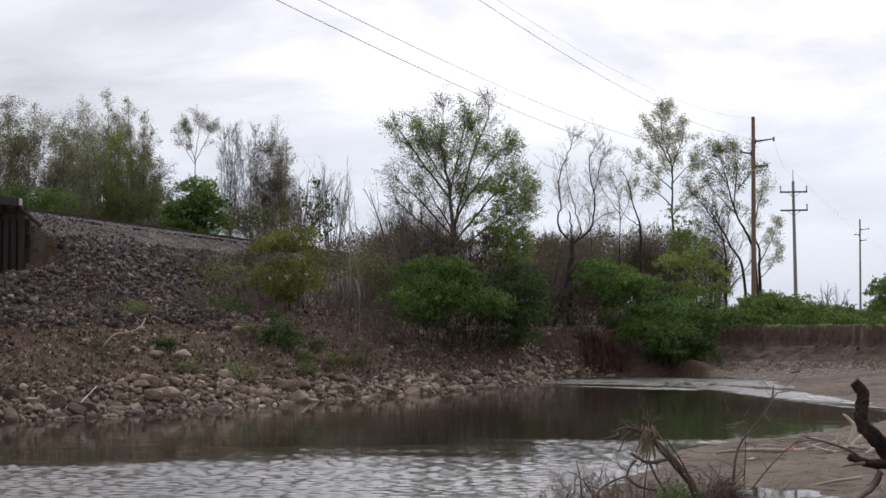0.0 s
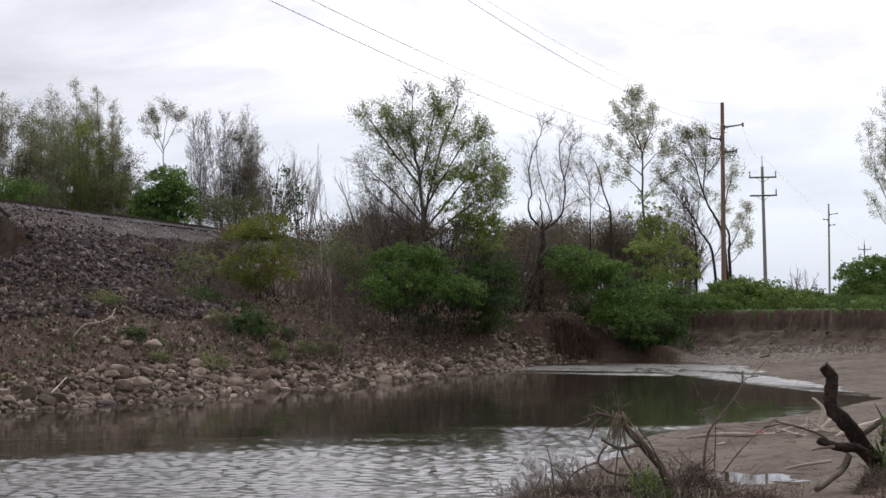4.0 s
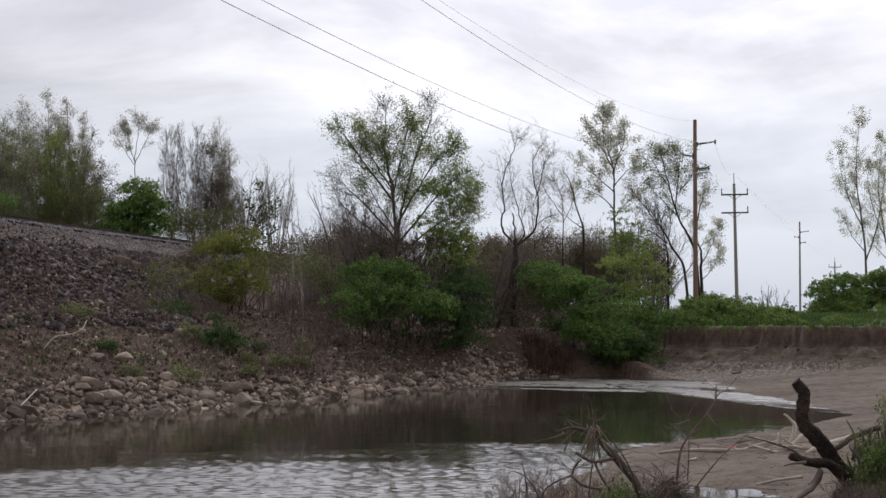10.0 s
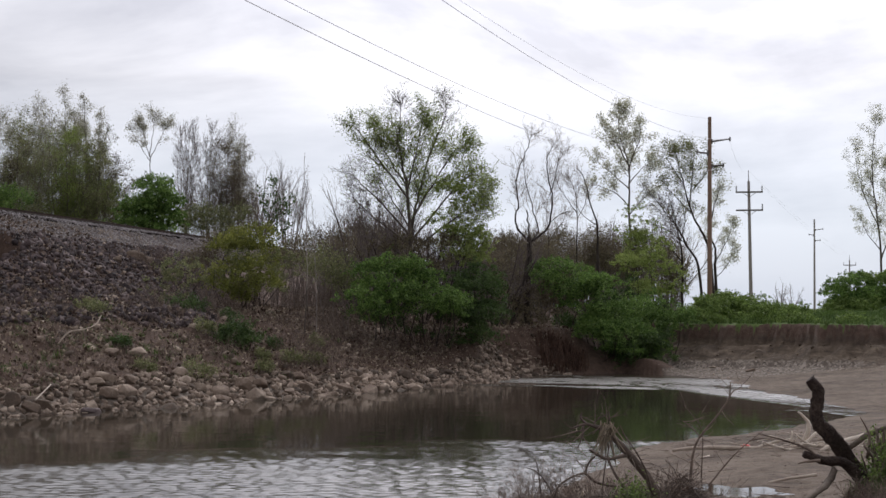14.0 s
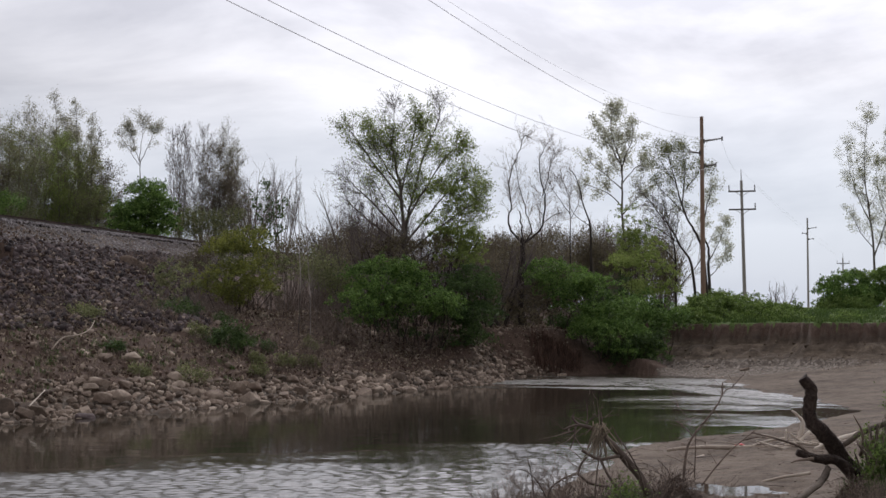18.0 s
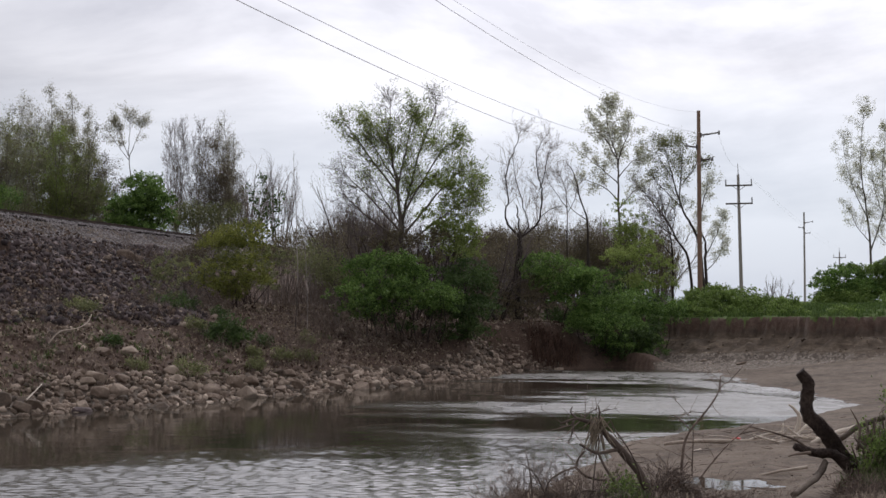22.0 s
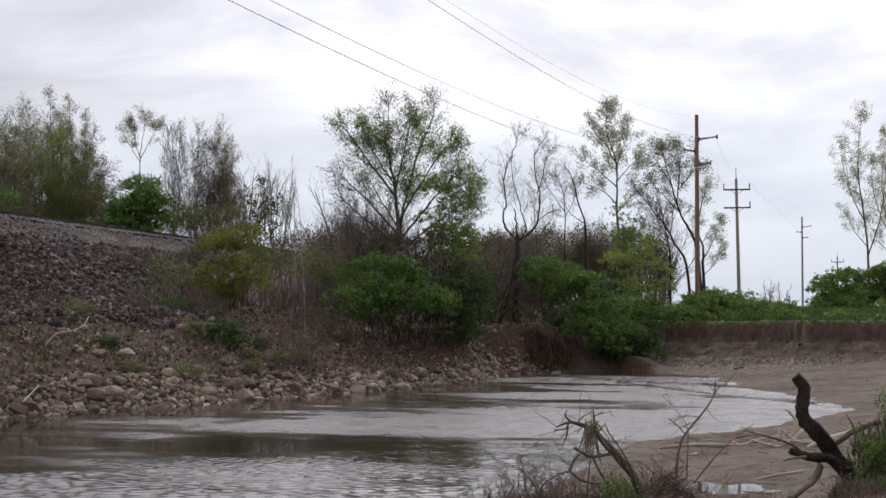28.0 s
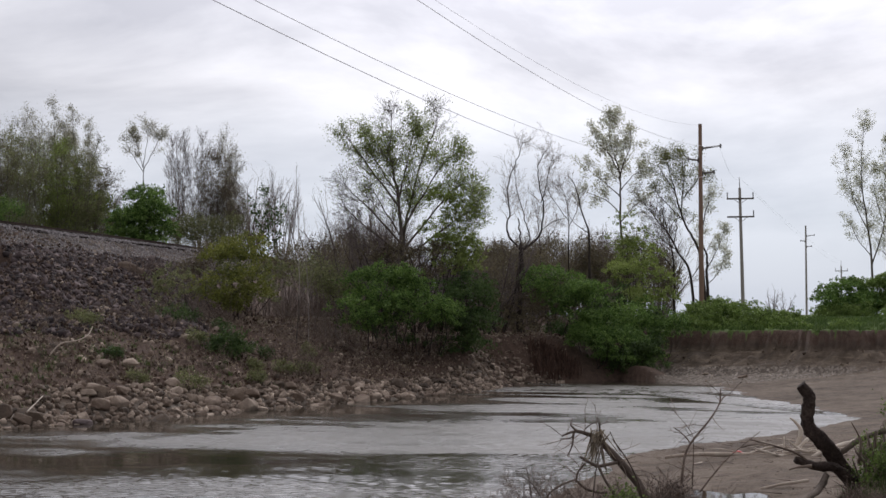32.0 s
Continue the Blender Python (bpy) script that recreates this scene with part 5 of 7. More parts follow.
for i, spots in enumerate(([(-10.94, 7.22, 1.0, 0), (-11.77, 6.55, 0.8, 0)], [(-6.75, 7.36, 1.3, 0), (-7.61, 6.67, 1.1, 0)], [(-5.53, 7.29, 1.3, 0), (-6.24, 6.40, 1.0, 0)],
                           [(-4.00, 7.11, 1.4, 0), (-4.73, 6.08, 1.1, 0)], [(-2.35, 7.00, 1.5, 0), (-3.08, 5.90, 1.2, 0)], [(-0.89, 7.03, 1.5, 0), (-0.15, 6.47, 1.3, 0)],
                           [(7.90, 7.02, 1.6, 0), (6.72, 6.23, 1.4, 0)], [(9.86, 7.68, 1.6, 0), (8.65, 5.88, 1.4, 0)])):
    bush(spots, (88, 92, 95, 97, 97, 98, 104, 106)[i], 2600, "leaf_bud", 260 + i, "brown budding shrub with thin leaves on the embankment", 0.1, group="embankment shrubs")
for i, spots in enumerate(([(6.81, 7.25, 1.9, 0), (7.66, 8.31, 1.4, 0)], [(9.31, 7.53, 2.0, 0), (10.60, 8.39, 1.4, 0)], [(12.10, 8.03, 2.0, 0), (11.22, 6.49, 1.8, 0)],
                           [(14.32, 8.32, 2.0, 0), (15.43, 6.98, 1.8, 0)], [(16.32, 8.10, 1.9, 0), (16.99, 6.54, 1.8, 0)], [(19.55, 8.40, 1.9, 0), (18.64, 7.03, 1.8, 0)],
                           [(21.32, 7.43, 1.6, 0), (21.89, 5.87, 1.6, 0)], [(-3.43, 8.36, 1.5, 0), (-4.65, 7.95, 1.4, 0)], [(-1.76, 8.08, 1.5, 0), (-0.36, 7.68, 1.4, 0)])):
    bush(spots, (112, 114, 116, 118, 118, 120, 118, 108, 106)[i], 5200, "leaf_bud", 280 + i, "brown budding thicket bush behind the riverside shrubs", 0.12, group="thicket bushes")
thicket([(15.6, 7.6), (15.9, 10.4), (16.8, 11.6), (17.8, 11.6), (18.8, 10.3), (19.2, 7.6)], 110, 2.6, 0.1, 40, 120, "leaf", 224, "airy light green shrub round the pale tree's trunk", 0.10, "thicket bushes")
# behind the track
thicket([(-20.9, 10.3), (-20.6, 11.8), (-19.6, 13.1), (-18.8, 14.0), (-18.0, 13.5), (-17.1, 12.2), (-16.7, 10.5), (-17.3, 9.6), (-19.9, 9.7)], 113, 3.5, 0.2, 120, 150, "leaf_green", 220,
        "dense bright green bush behind the railway", 0.13, "bushes behind the railway", (0.5, 1.0))
bush([(-23.35, 12.24, 1.6, 0), (-24.71, 11.78, 1.3, 0)], 120, 6000, "leaf", 221, "green bush behind the railway", 0.13, foot=5.0, group="bushes behind the railway")
bush([(-27.25, 11.40, 1.3, 0), (-28.45, 11.08, 1.1, 0), (-30.66, 11.48, 1.2, 0)], 106, 6000, "leaf_green", 222, "green bush behind the railway", 0.13, foot=6.0, group="bushes behind the railway")
bush([(-16.14, 11.11, 1.5, 0), (-13.79, 10.87, 1.6, 0), (-17.55, 10.64, 1.4, 0)], 124, 6500, "leaf_olive", 223, "dull olive bush behind the railway", 0.13, foot=5.0, group="bushes behind the railway")
# on the plain
for i, line in enumerate(([(18.9, 3.4), (19.4, 4.2), (20.4, 4.6), (21.3, 4.7), (21.6, 3.4)], [(21.0, 3.3), (21.4, 4.7), (22.5, 5.0), (23.5, 5.0), (23.8, 3.3)],
                          [(23.2, 3.3), (23.5, 4.9), (24.6, 4.7), (26.0, 4.2), (26.2, 3.2)], [(25.6, 3.2), (25.9, 4.1), (27.2, 3.8), (28.6, 3.4), (28.4, 2.9)])):
    thicket(line, 100 + i * 0.5, 3.0, 0.8, 26, 300, "leaf_fresh", 230 + i, "low rounded green bush on the grassy plain", 0.12, "bushes on the plain")
for i, line in enumerate(([(34.0, 3.0), (34.2, 4.2), (34.9, 5.0), (36.6, 4.9), (37.6, 4.4), (37.6, 3.0)], [(34.8, 4.2), (35.0, 6.2), (35.9, 6.7), (37.2, 6.9), (38.4, 6.2), (38.2, 3.6)],
                          [(37.6, 3.2), (37.8, 6.6), (38.8, 7.3), (40.4, 7.6), (41.6, 6.8), (41.8, 3.2)], [(41.0, 3.2), (41.2, 6.8), (43.0, 7.6), (45.0, 7.2), (46.4, 5.4), (46.6, 3.2)])):
    thicket(line, 118 + i, 3.0, 0.4, 46, 300, "leaf_fresh" if i % 2 == 0 else "leaf_green", 240 + i, "tall dense green bush at the field edge", 0.13, "bushes on the plain", (0.55, 1.15))

for i, (x0, x1, yy, hi) in enumerate(((19.0, 22.0, 97.5, 4.25), (21.6, 24.6, 96.0, 4.4), (24.0, 27.0, 94.0, 4.1), (26.6, 29.0, 91.5, 3.6), (31.6, 35.0, 97.0, 4.2), (34.4, 38.0, 96.0, 4.4), (37.4, 42.0, 95.0, 4.5))):
    thicket([(x0, 3.0), (x0 + 0.5, hi), (x1 - 0.6, hi - 0.1), (x1, 2.9)], yy, 2.6, 0.6, 18, 300, "leaf_fresh", 320 + i, "low green bush near the rim of the cut bank", 0.11, "bushes on the plain", (0.4, 0.75))

# ---------------------------------------------------------------- bare brush on the slopes
brush = [plant("shrub", -3.0 - i, 72.0, gz(-3.0 - i, 72.0) + 1.9 + 0.3 * i, dict(BARE, stems=6, splay=46, kids=[8, 5], girth=0.010), 250 + i,
               "dry leafless brown brush on the bank", "shrub", M["deadstem"], M["deadstem"], group="bare brush") for i in range(3)]
rng = np.random.RandomState(12)
n = 0
while n < 70:
    bx, by = rng.uniform(-20, 13), rng.uniform(62, 100)
    s = float(seg_dist(np.array([bx]), np.array([by]), SHORE_FAR)[0])
    u = bx / by
    if bool(in_river(np.array([bx]), np.array([by]))[0]) or s < 2.5 + 2.5 * (u > 0.02) * 0 or s > 24 or u < -0.17 + 0.10 * (s < 9) or (u < -0.05 and s < 7):
        continue
    k = rng.uniform(0.5, 1.25) if u < 0.05 else rng.uniform(0.5, 0.9)
    copy_thing(brush[n % 3], pose(bx, by, gz(bx, by) - 0.05, rng.uniform(-8, 8), rng.uniform(-8, 8), rng.uniform(0, 360)) @ Matrix.Scale(k, 4))
    n += 1


# low tangled brush among the stones
n = 0
while n < 110:
    bx, by = rng.uniform(-20, 2), rng.uniform(56, 84)
    z, u = gz(bx, by), bx / by
    if not (0.9 < z < 5.0) or u < -0.31 or u > 0.0:
        continue
    copy_thing(brush[n % 3], pose(bx, by, z - 0.05, rng.uniform(-25, 25), rng.uniform(-25, 25), rng.uniform(0, 360)) @ Matrix.Scale(rng.uniform(0.22, 0.5), 4))
    n += 1
# small leafing weeds on the slope
for i in range(16):
    bx, by = rng.uniform(-15, -4), rng.uniform(60, 76)
    z = gz(bx, by)
    if not (0.8 < z < 4.2) or bx / by < -0.27:
        continue
    r = rng.uniform(0.25, 0.5)
    shrub("weed", bx, by, z, [(0, 0, r * 0.8, r), (r, 0.1, r * 0.5, r * 0.7)], 300, "leaf_olive" if i % 3 else "leaf_shade", 800 + i, "small leafing weed among stones on the slope", 0.09, twig="deadstem", clump=0.12,
          group="weeds on the slope", category="weed")


# ---------------------------------------------------------------- power line
def pole_shaft(bm, h, r0, r1, sides=12):
    bmesh.ops.create_cone(bm, cap_ends=True, segments=sides, radius1=r0, radius2=r1, depth=h, matrix=Matrix.Translation((0, 0, h / 2)))


def cyl_between(bm, a, b, r0, r1, sides=6):
    a, b = Vector(a), Vector(b)
    m = Matrix.Translation((a + b) / 2) @ (b - a).to_track_quat("Z", "Y").to_matrix().to_4x4()
    bmesh.ops.create_cone(bm, cap_ends=True, segments=sides, radius1=r0, radius2=r1, depth=(b - a).length, matrix=m)


def post_insulator(bm, at, h=0.42, tilt=None):
    m = Matrix.Translation(at) @ (tilt or Matrix.Identity(4))
    for i in range(4):
        bmesh.ops.create_cone(bm, cap_ends=True, segments=8, radius1=0.085, radius2=0.05, depth=h / 4.4, matrix=m @ Matrix.Translation((0, 0, h * (i + 0.5) / 4)))


def arm_pole(x, y, z, h, wood, label):
    """A tall pole with three single arms, two to one side and one to the other."""
    ob = thing("utility_pole", pose(x, y, z, 0, 0.2, 0), label, "utility pole", "power line poles")
    bm = bmesh.new()
    pole_shaft(bm, h, 0.19, 0.125)
    part("pole", bm, wood, ob)
    for dz, reach, lift in ((-1.72, 1.42, 0.2), (-2.55, -0.85, 0.1), (-3.45, 0.95, 0.1)):
        bm = bmesh.new()
        s = 1 if reach > 0 else -1
        cyl_between(bm, (0.1 * s, 0, h + dz), (reach, 0, h + dz + lift), 0.07, 0.05)
        a = part("arm", bm, M["arm"], ob, "grey weathered standoff arm")
        bm = bmesh.new()
        post_insulator(bm, (reach, 0, h + dz + lift - 0.16), 0.3)
        part("insulator", bm, M["insulator"], a)
        bm = bmesh.new()
        box(bm, 0.14 * s, 0, h + dz, 0.1, 0.22, 0.34, bevel=0.015)
        part("bracket", bm, M["arm"], a)
    return ob


def cross_pole(x, y, z, h, wood, label, lean=0.0):
    """A pole with two braced crossarms, posts on them and a spike on top."""
    ob = thing("utility_pole", pose(x, y, z, 0, lean, 0), label, "utility pole", "power line poles")
    bm = bmesh.new()
    pole_shaft(bm, h, 0.21, 0.14)
    part("pole", bm, wood, ob)
    bm = bmesh.new()
    cyl_between(bm, (0, 0, h - 0.1), (0, 0, h + 1.15), 0.05, 0.03)
    part("spike", bm, M["arm"], ob)
    for dz, posts in ((-1.15, (-1.35, 1.35)), (-3.05, (1.35,))):
        bm = bmesh.new()
        box(bm, 0, -0.16, h + dz, 2.85, 0.12, 0.17, bevel=0.012)
        a = part("crossarm", bm, M["arm"], ob)
        for s in (-1, 1):
            bm = bmesh.new()
            cyl_between(bm, (0.72 * s, -0.2, h + dz - 0.04), (0.06 * s, -0.17, h + dz - 0.5), 0.025, 0.025)
            part("brace", bm, M["arm"], a)
        for px in posts:
            bm = bmesh.new()
            post_insulator(bm, (px, -0.16, h + dz + 0.06), 0.6)
            part("insulator", bm, M["insulator"], a)
    return ob


arm_pole(21.4, 103.0, 3.3, 13.98, M["pole"], "tall brown wooden utility pole above the cut bank")
cross_pole(36.58, 155.0, 3.4, 13.87, M["pole_grey"], "grey wooden utility pole with two braced crossarms", -0.9)
arm_pole(66.94, 240.0, 3.4, 15.0, M["pole_grey"], "distant grey utility pole with short arms")
cross_pole(99.95, 330.0, 3.4, 11.4, M["pole_grey"], "far small utility pole with crossarms")


def strand(name, pts, r, sides, material):
    """One continuous thin tube along pts."""
    p = np.array([tuple(q) for q in pts])
    d = np.gradient(p, axis=0)
    d /= np.linalg.norm(d, axis=1, keepdims=True)
    u = np.cross(d, (0, 0, 1.0))
    u /= np.linalg.norm(u, axis=1, keepdims=True)
    w = np.cross(d, u)
    a = np.arange(sides) * 2 * np.pi / sides
    v = (p[:, None] + (u[:, None] * np.cos(a)[None, :, None] + w[:, None] * np.sin(a)[None, :, None]) * r).reshape(-1, 3)
    i, k = np.meshgrid(np.arange(len(p) - 1), np.arange(sides), indexing="ij")
    j = (k + 1) % sides
    f = np.stack([i * sides + k, i * sides + j, (i + 1) * sides + j, (i + 1) * sides + k], -1).reshape(-1, 4)
    return sheet(name, v, f, material, None, True)


def wire(a, b, sag, r, label, name="power_line"):
    n = 40
    a, b = Vector(a), Vector(b)
    pts = [a.lerp(b, i / n) - Vector((0, 0, 4 * sag * (i / n) * (1 - i / n))) for i in range(n + 1)]
    return tagged(strand(name, pts, r, 5, M["wire"]), label, "power line", "power lines")


for a, sag, lab in (((22.35, 103, 13.75), 4.46, "lower power line wire slung over the river"), ((20.62, 103, 14.7), 4.15, "middle power line wire slung over the river"),
                    ((22.81, 103, 15.7), 4.33, "upper power line wire slung over the river"), ((21.4, 103, 17.2), 4.6, "thin shield wire slung over the river")):
    wire(a, (a[0] - 47.3, a[1] - 145.5, a[2]), sag, 0.005 if a[2] > 17 else 0.0085, lab)
for a, b in (((22.81, 103, 15.7), (36.4, 155, 18.3)), ((22.35, 103, 13.7), (35.2, 155, 16.6)), ((20.62, 103, 14.65), (37.9, 155, 16.6)),
             ((36.4, 155, 18.3), (99.95, 330, 15.9)), ((37.9, 155, 16.6), (101.2, 330, 14.2))):
    wire(a, b, 0.9, 0.006, "thin wire strung between the far poles")


# ---------------------------------------------------------------- railway
def railway():
    ob = thing("railway_track", Matrix.Translation((TRACK_AT.x - 0.72, TRACK_AT.y, RAIL_TOP + 0.1)) @ Matrix.Rotation(-math.atan2(TRACK_DIR.x, TRACK_DIR.y), 4, "Z"),
               "rusty railway track on pale ballast along the embankment", "railway track")
    length = 130.0
    prof = [(-0.07, -0.17), (0.07, -0.17), (0.07, -0.15), (0.012, -0.13), (0.012, -0.04), (0.036, -0.03), (0.036, 0), (-0.036, 0), (-0.036, -0.03),
            (-0.012, -0.04), (-0.012, -0.13), (-0.07, -0.15)]
    for x in (-0.72, 0.72):
        bm = bmesh.new()
        ends = [[bm.verts.new((x + px, yy, pz)) for px, pz in prof] for yy in (-1.0, length)]
        for i in range(len(prof)):
            j = (i + 1) % len(prof)
            bm.faces.new((ends[0][i], ends[0][j], ends[1][j], ends[1][i]))
        bm.faces.new(ends[0][::-1])
        bm.faces.new(ends[1])
        part("rail", bm, M["rail"], ob)
    bm = bmesh.new()
    box(bm, 0, 0, 0, 2.6, 0.23, 0.2, bevel=0.015)
    first = part("sleeper", bm, M["tie"], ob)
    first.location = (0, 0, -0.30)
    for i in range(1, 150):
        t = new("sleeper", first.data)
        t.parent, t.location = ob, (0, i * 0.56, -0.30)


railway()


def abutment():
    """The timber end of the bridge: pilings, cap, stringer ends and a slipped plank."""
    m = Matrix.Translation((-23.75, 79.4, 0)) @ Matrix.Rotation(-math.atan2(TRACK_DIR.x, TRACK_DIR.y), 4, "Z")
    ob = thing("bridge_abutment", m, "dark timber railway bridge abutment with pale stringer ends", "bridge")
    rng = np.random.RandomState(3)
    for i in range(7):
        bm = bmesh.new()
        x = 1.45 - i * 0.42
        cyl_between(bm, (x + rng.normal() * 0.02, 0, 4.0), (x, 0, 9.05), 0.2, 0.18, 9)
        part("piling", bm, M["timber"], ob)
    bm = bmesh.new()
    box(bm, 0.2, 0.02, 9.2, 3.3, 0.36, 0.3, bevel=0.03)
    part("cap_beam", bm, M["timber"], ob)
    for i, x in enumerate((1.3, 0.55, -0.2, -0.95)):
        bm = bmesh.new()
        box(bm, x, -1.6, 9.6, 0.36, 3.4, 0.46, bevel=0.02)
        s = part("stringer", bm, M["timber"], ob)
        bm = bmesh.new()
        box(bm, x + 0.19, -0.2, 9.64, 0.03, 0.34, 0.36, bevel=0.006)
        part("end_plate", bm, M["white_end"], s, "pale weathered end plate")
    bm = bmesh.new()
    cyl_between(bm, (1.35, -0.1, 9.4), (2.7, -0.3, 8.35), 0.13, 0.1, 7)
    part("slipped_plank", bm, M["timber"], ob)
    for i in range(5):
        bm = bmesh.new()
        box(bm, 0.2, 0.28, 5.2 + i * 0.8, 3.2, 0.1, 0.74, bevel=0.02)
        part("back_plank", bm, M["timber"], ob)


abutment()


# ---------------------------------------------------------------- stones
def hull_rock(name, seed, material):
    rng = np.random.RandomState(seed)
    bm = bmesh.new()
    sx, sy, sz = rng.uniform(0.8, 1.15), rng.uniform(0.6, 0.95), rng.uniform(0.42, 0.72)
    for cx in (-1, 1):
        for cy in (-1, 1):
            for cz in (-1, 1):
                bm.verts.new(((cx + rng.normal() * 0.3) * sx * 0.33, (cy + rng.normal() * 0.3) * sy * 0.33, (cz + rng.normal() * 0.25) * sz * 0.33))
    for _ in range(12):
        d = rng.normal(size=3)
        d /= np.linalg.norm(d)
        bm.verts.new((d[0] * sx * 0.56, d[1] * sy * 0.56, d[2] * sz * 0.56))
    bmesh.ops.convex_hull(bm, input=bm.verts)
    bmesh.ops.delete(bm, geom=[v for v in bm.verts if not v.link_faces], context="VERTS")
    bmesh.ops.bevel(bm, geom=list(bm.edges), offset=0.03, segments=1, affect="EDGES")
    bmesh.ops.triangulate(bm, faces=bm.faces)
    bmesh.ops.recalc_face_normals(bm, faces=bm.faces)
    me = bpy.data.meshes.new(name)
    bm.to_mesh(me)
    bm.free()
    me.materials.append(material)
    return me


def mesh_arrays(me):
    v = np.empty(len(me.vertices) * 3)
    me.vertices.foreach_get("co", v)
    f = np.empty(len(me.polygons) * 3, np.int32)
    me.polygons.foreach_get("vertices", f)
    return v.reshape(-1, 3), f.reshape(-1, 3)


def turns(rng, n):
    q = rng.normal(size=(n, 4))
    q[:, 0] += 1.5
    q /= np.linalg.norm(q, axis=1, keepdims=True)
    w, x, y, z = q.T
    return np.stack([np.stack([1 - 2 * (y * y + z * z), 2 * (x * y - z * w), 2 * (x * z + y * w)], -1),
                     np.stack([2 * (x * y + z * w), 1 - 2 * (x * x + z * z), 2 * (y * z - x * w)], -1),
                     np.stack([2 * (x * z - y * w), 2 * (y * z + x * w), 1 - 2 * (x * x + y * y)], -1)], 1)


def scatter(name, shapes, pts, sizes, seed, material, label, category):
    """Many small pieces as one stuff object."""
    rng = np.random.RandomState(seed)
    vs, fs, base = [], [], 0
    which = rng.randint(0, len(shapes), len(pts))
    for k, (sv, sf) in enumerate(shapes):
        idx = np.where(which == k)[0]
        if not len(idx):
            continue
        R = turns(rng, len(idx))
        v = np.einsum("nij,vj->nvi", R, sv) * sizes[idx][:, None, None] + pts[idx][:, None, :]
        vs.append(v.reshape(-1, 3))
        fs.append((np.arange(len(idx))[:, None, None] * len(sv) + sf[None] + base).reshape(-1, 3))
        base += len(idx) * len(sv)
    ob = sheet(name, np.concatenate(vs), np.concatenate(fs), material)
    return tagged(ob, label, category, kind="stuff")


tan = [hull_rock("boulder", 300 + i, M["rock_tan"]) for i in range(9)]
dark = [hull_rock("boulder", 320 + i, M["rock_dark"]) for i in range(9)]
low, cut_a = [], []
for i in range(14):
    rg = np.random.RandomState(360 + i)
    bm = bmesh.new()
    tall = rg.uniform(0.24, 0.42)
    for c in range(8):
        bm.verts.new((((c & 1) * 2 - 1 + rg.normal() * 0.3) * 0.34, ((c >> 1 & 1) * 2 - 1 + rg.normal() * 0.3) * 0.28, ((c >> 2) * 2 - 1 + rg.normal() * 0.3) * tall * 0.8))
    for _ in range(6):
        d = rg.normal(size=3)
        d /= np.linalg.norm(d)
        bm.verts.new((d[0] * 0.55, d[1] * 0.45, d[2] * tall * 1.15))
    bmesh.ops.convex_hull(bm, input=bm.verts)
    bmesh.ops.delete(bm, geom=[v for v in bm.verts if not v.link_faces], context="VERTS")
    bmesh.ops.triangulate(bm, faces=bm.faces)
    me = bpy.data.meshes.new("stone")
    bm.to_mesh(me)
    bm.free()
    cut_a.append(mesh_arrays(me))
    bpy.data.meshes.remove(me)
for i in range(6):
    rg = np.random.RandomState(340 + i)
    bm = bmesh.new()
    for _ in range(8):
        d = rg.normal(size=3)
        d /= np.linalg.norm(d)
        bm.verts.new(Vector(d * np.array([0.55, 0.45, 0.33])))
    bmesh.ops.convex_hull(bm, input=bm.verts)
    bmesh.ops.delete(bm, geom=[v for v in bm.verts if not v.link_faces], context="VERTS")
    bmesh.ops.triangulate(bm, faces=bm.faces)
    me = bpy.data.meshes.new("stone")
    bm.to_mesh(me)
    bm.free()
    low.append(mesh_arrays(me))
    bpy.data.meshes.remove(me)


rng = np.random.RandomState(44)
cx, cy = rng.uniform(-34, 12, 90000), rng.uniform(48, 100, 90000)
cs = seg_dist(cx, cy, SHORE_FAR)
wet = in_river(cx, cy)
cz, _ = relief(cx, cy)
cu = cx / cy
seen = (cu > -0.345) & (cu < 0.115)
# boulders at the toe, half in the water
toe = np.where(seen & (((~wet) & (cs < 1.0 + 2.4 * vnoise(cx, cy, 0.3, 2))) | (wet & (cs < 0.55))) & (cy < 90))[0]
pick, taken = [], []
for i in toe:
    r = (0.24 + 0.62 * rng.rand() ** 2.4) * (0.62 if cy[i] > 76 else 1.0)
    if all((cx[i] - a) ** 2 + (cy[i] - b) ** 2 > (0.42 * (r + q)) ** 2 for a, b, q in taken):
        taken.append((cx[i], cy[i], r))
        pick.append((i, r))
    if len(pick) >= 1500:
        break
pick.sort(key=lambda p: -p[1])
for i, r in pick[:280]:
    ob = new("boulder", tan[int(rng.randint(9))])
    ob.matrix_basis = Matrix.LocRotScale((cx[i], cy[i], max(cz[i], -0.25) + r * 0.16), Euler((rng.normal() * 0.35, rng.normal() * 0.35, rng.uniform(0, 6.3))), (r * 1.15,) * 3)
    tagged(ob, "pale tan angular limestone boulder at the waterline" if cs[i] < 1.2 else "tan angular limestone boulder on the bank's foot", "boulder", "riprap boulders")
rest = np.array([p[0] for p in pick[280:]])
scatter("riprap_stones", cut_a, np.stack([cx[rest], cy[rest], np.maximum(cz[rest], -0.2) + 0.05], 1), np.array([p[1] for p in pick[280:]]) * 1.15, 1, M["rock_tan"],
        "tan angular riprap stones along the waterline", "riprap")
small = toe[np.arange(len(toe)) % 2 == 0][:2200]
scatter("riprap_gravel", cut_a, np.stack([cx[small], cy[small], np.maximum(cz[small], -0.2) + 0.03], 1), rng.uniform(0.1, 0.3, len(small)), 2, M["rock_tan"],
        "small broken tan stones between the boulders", "stones")
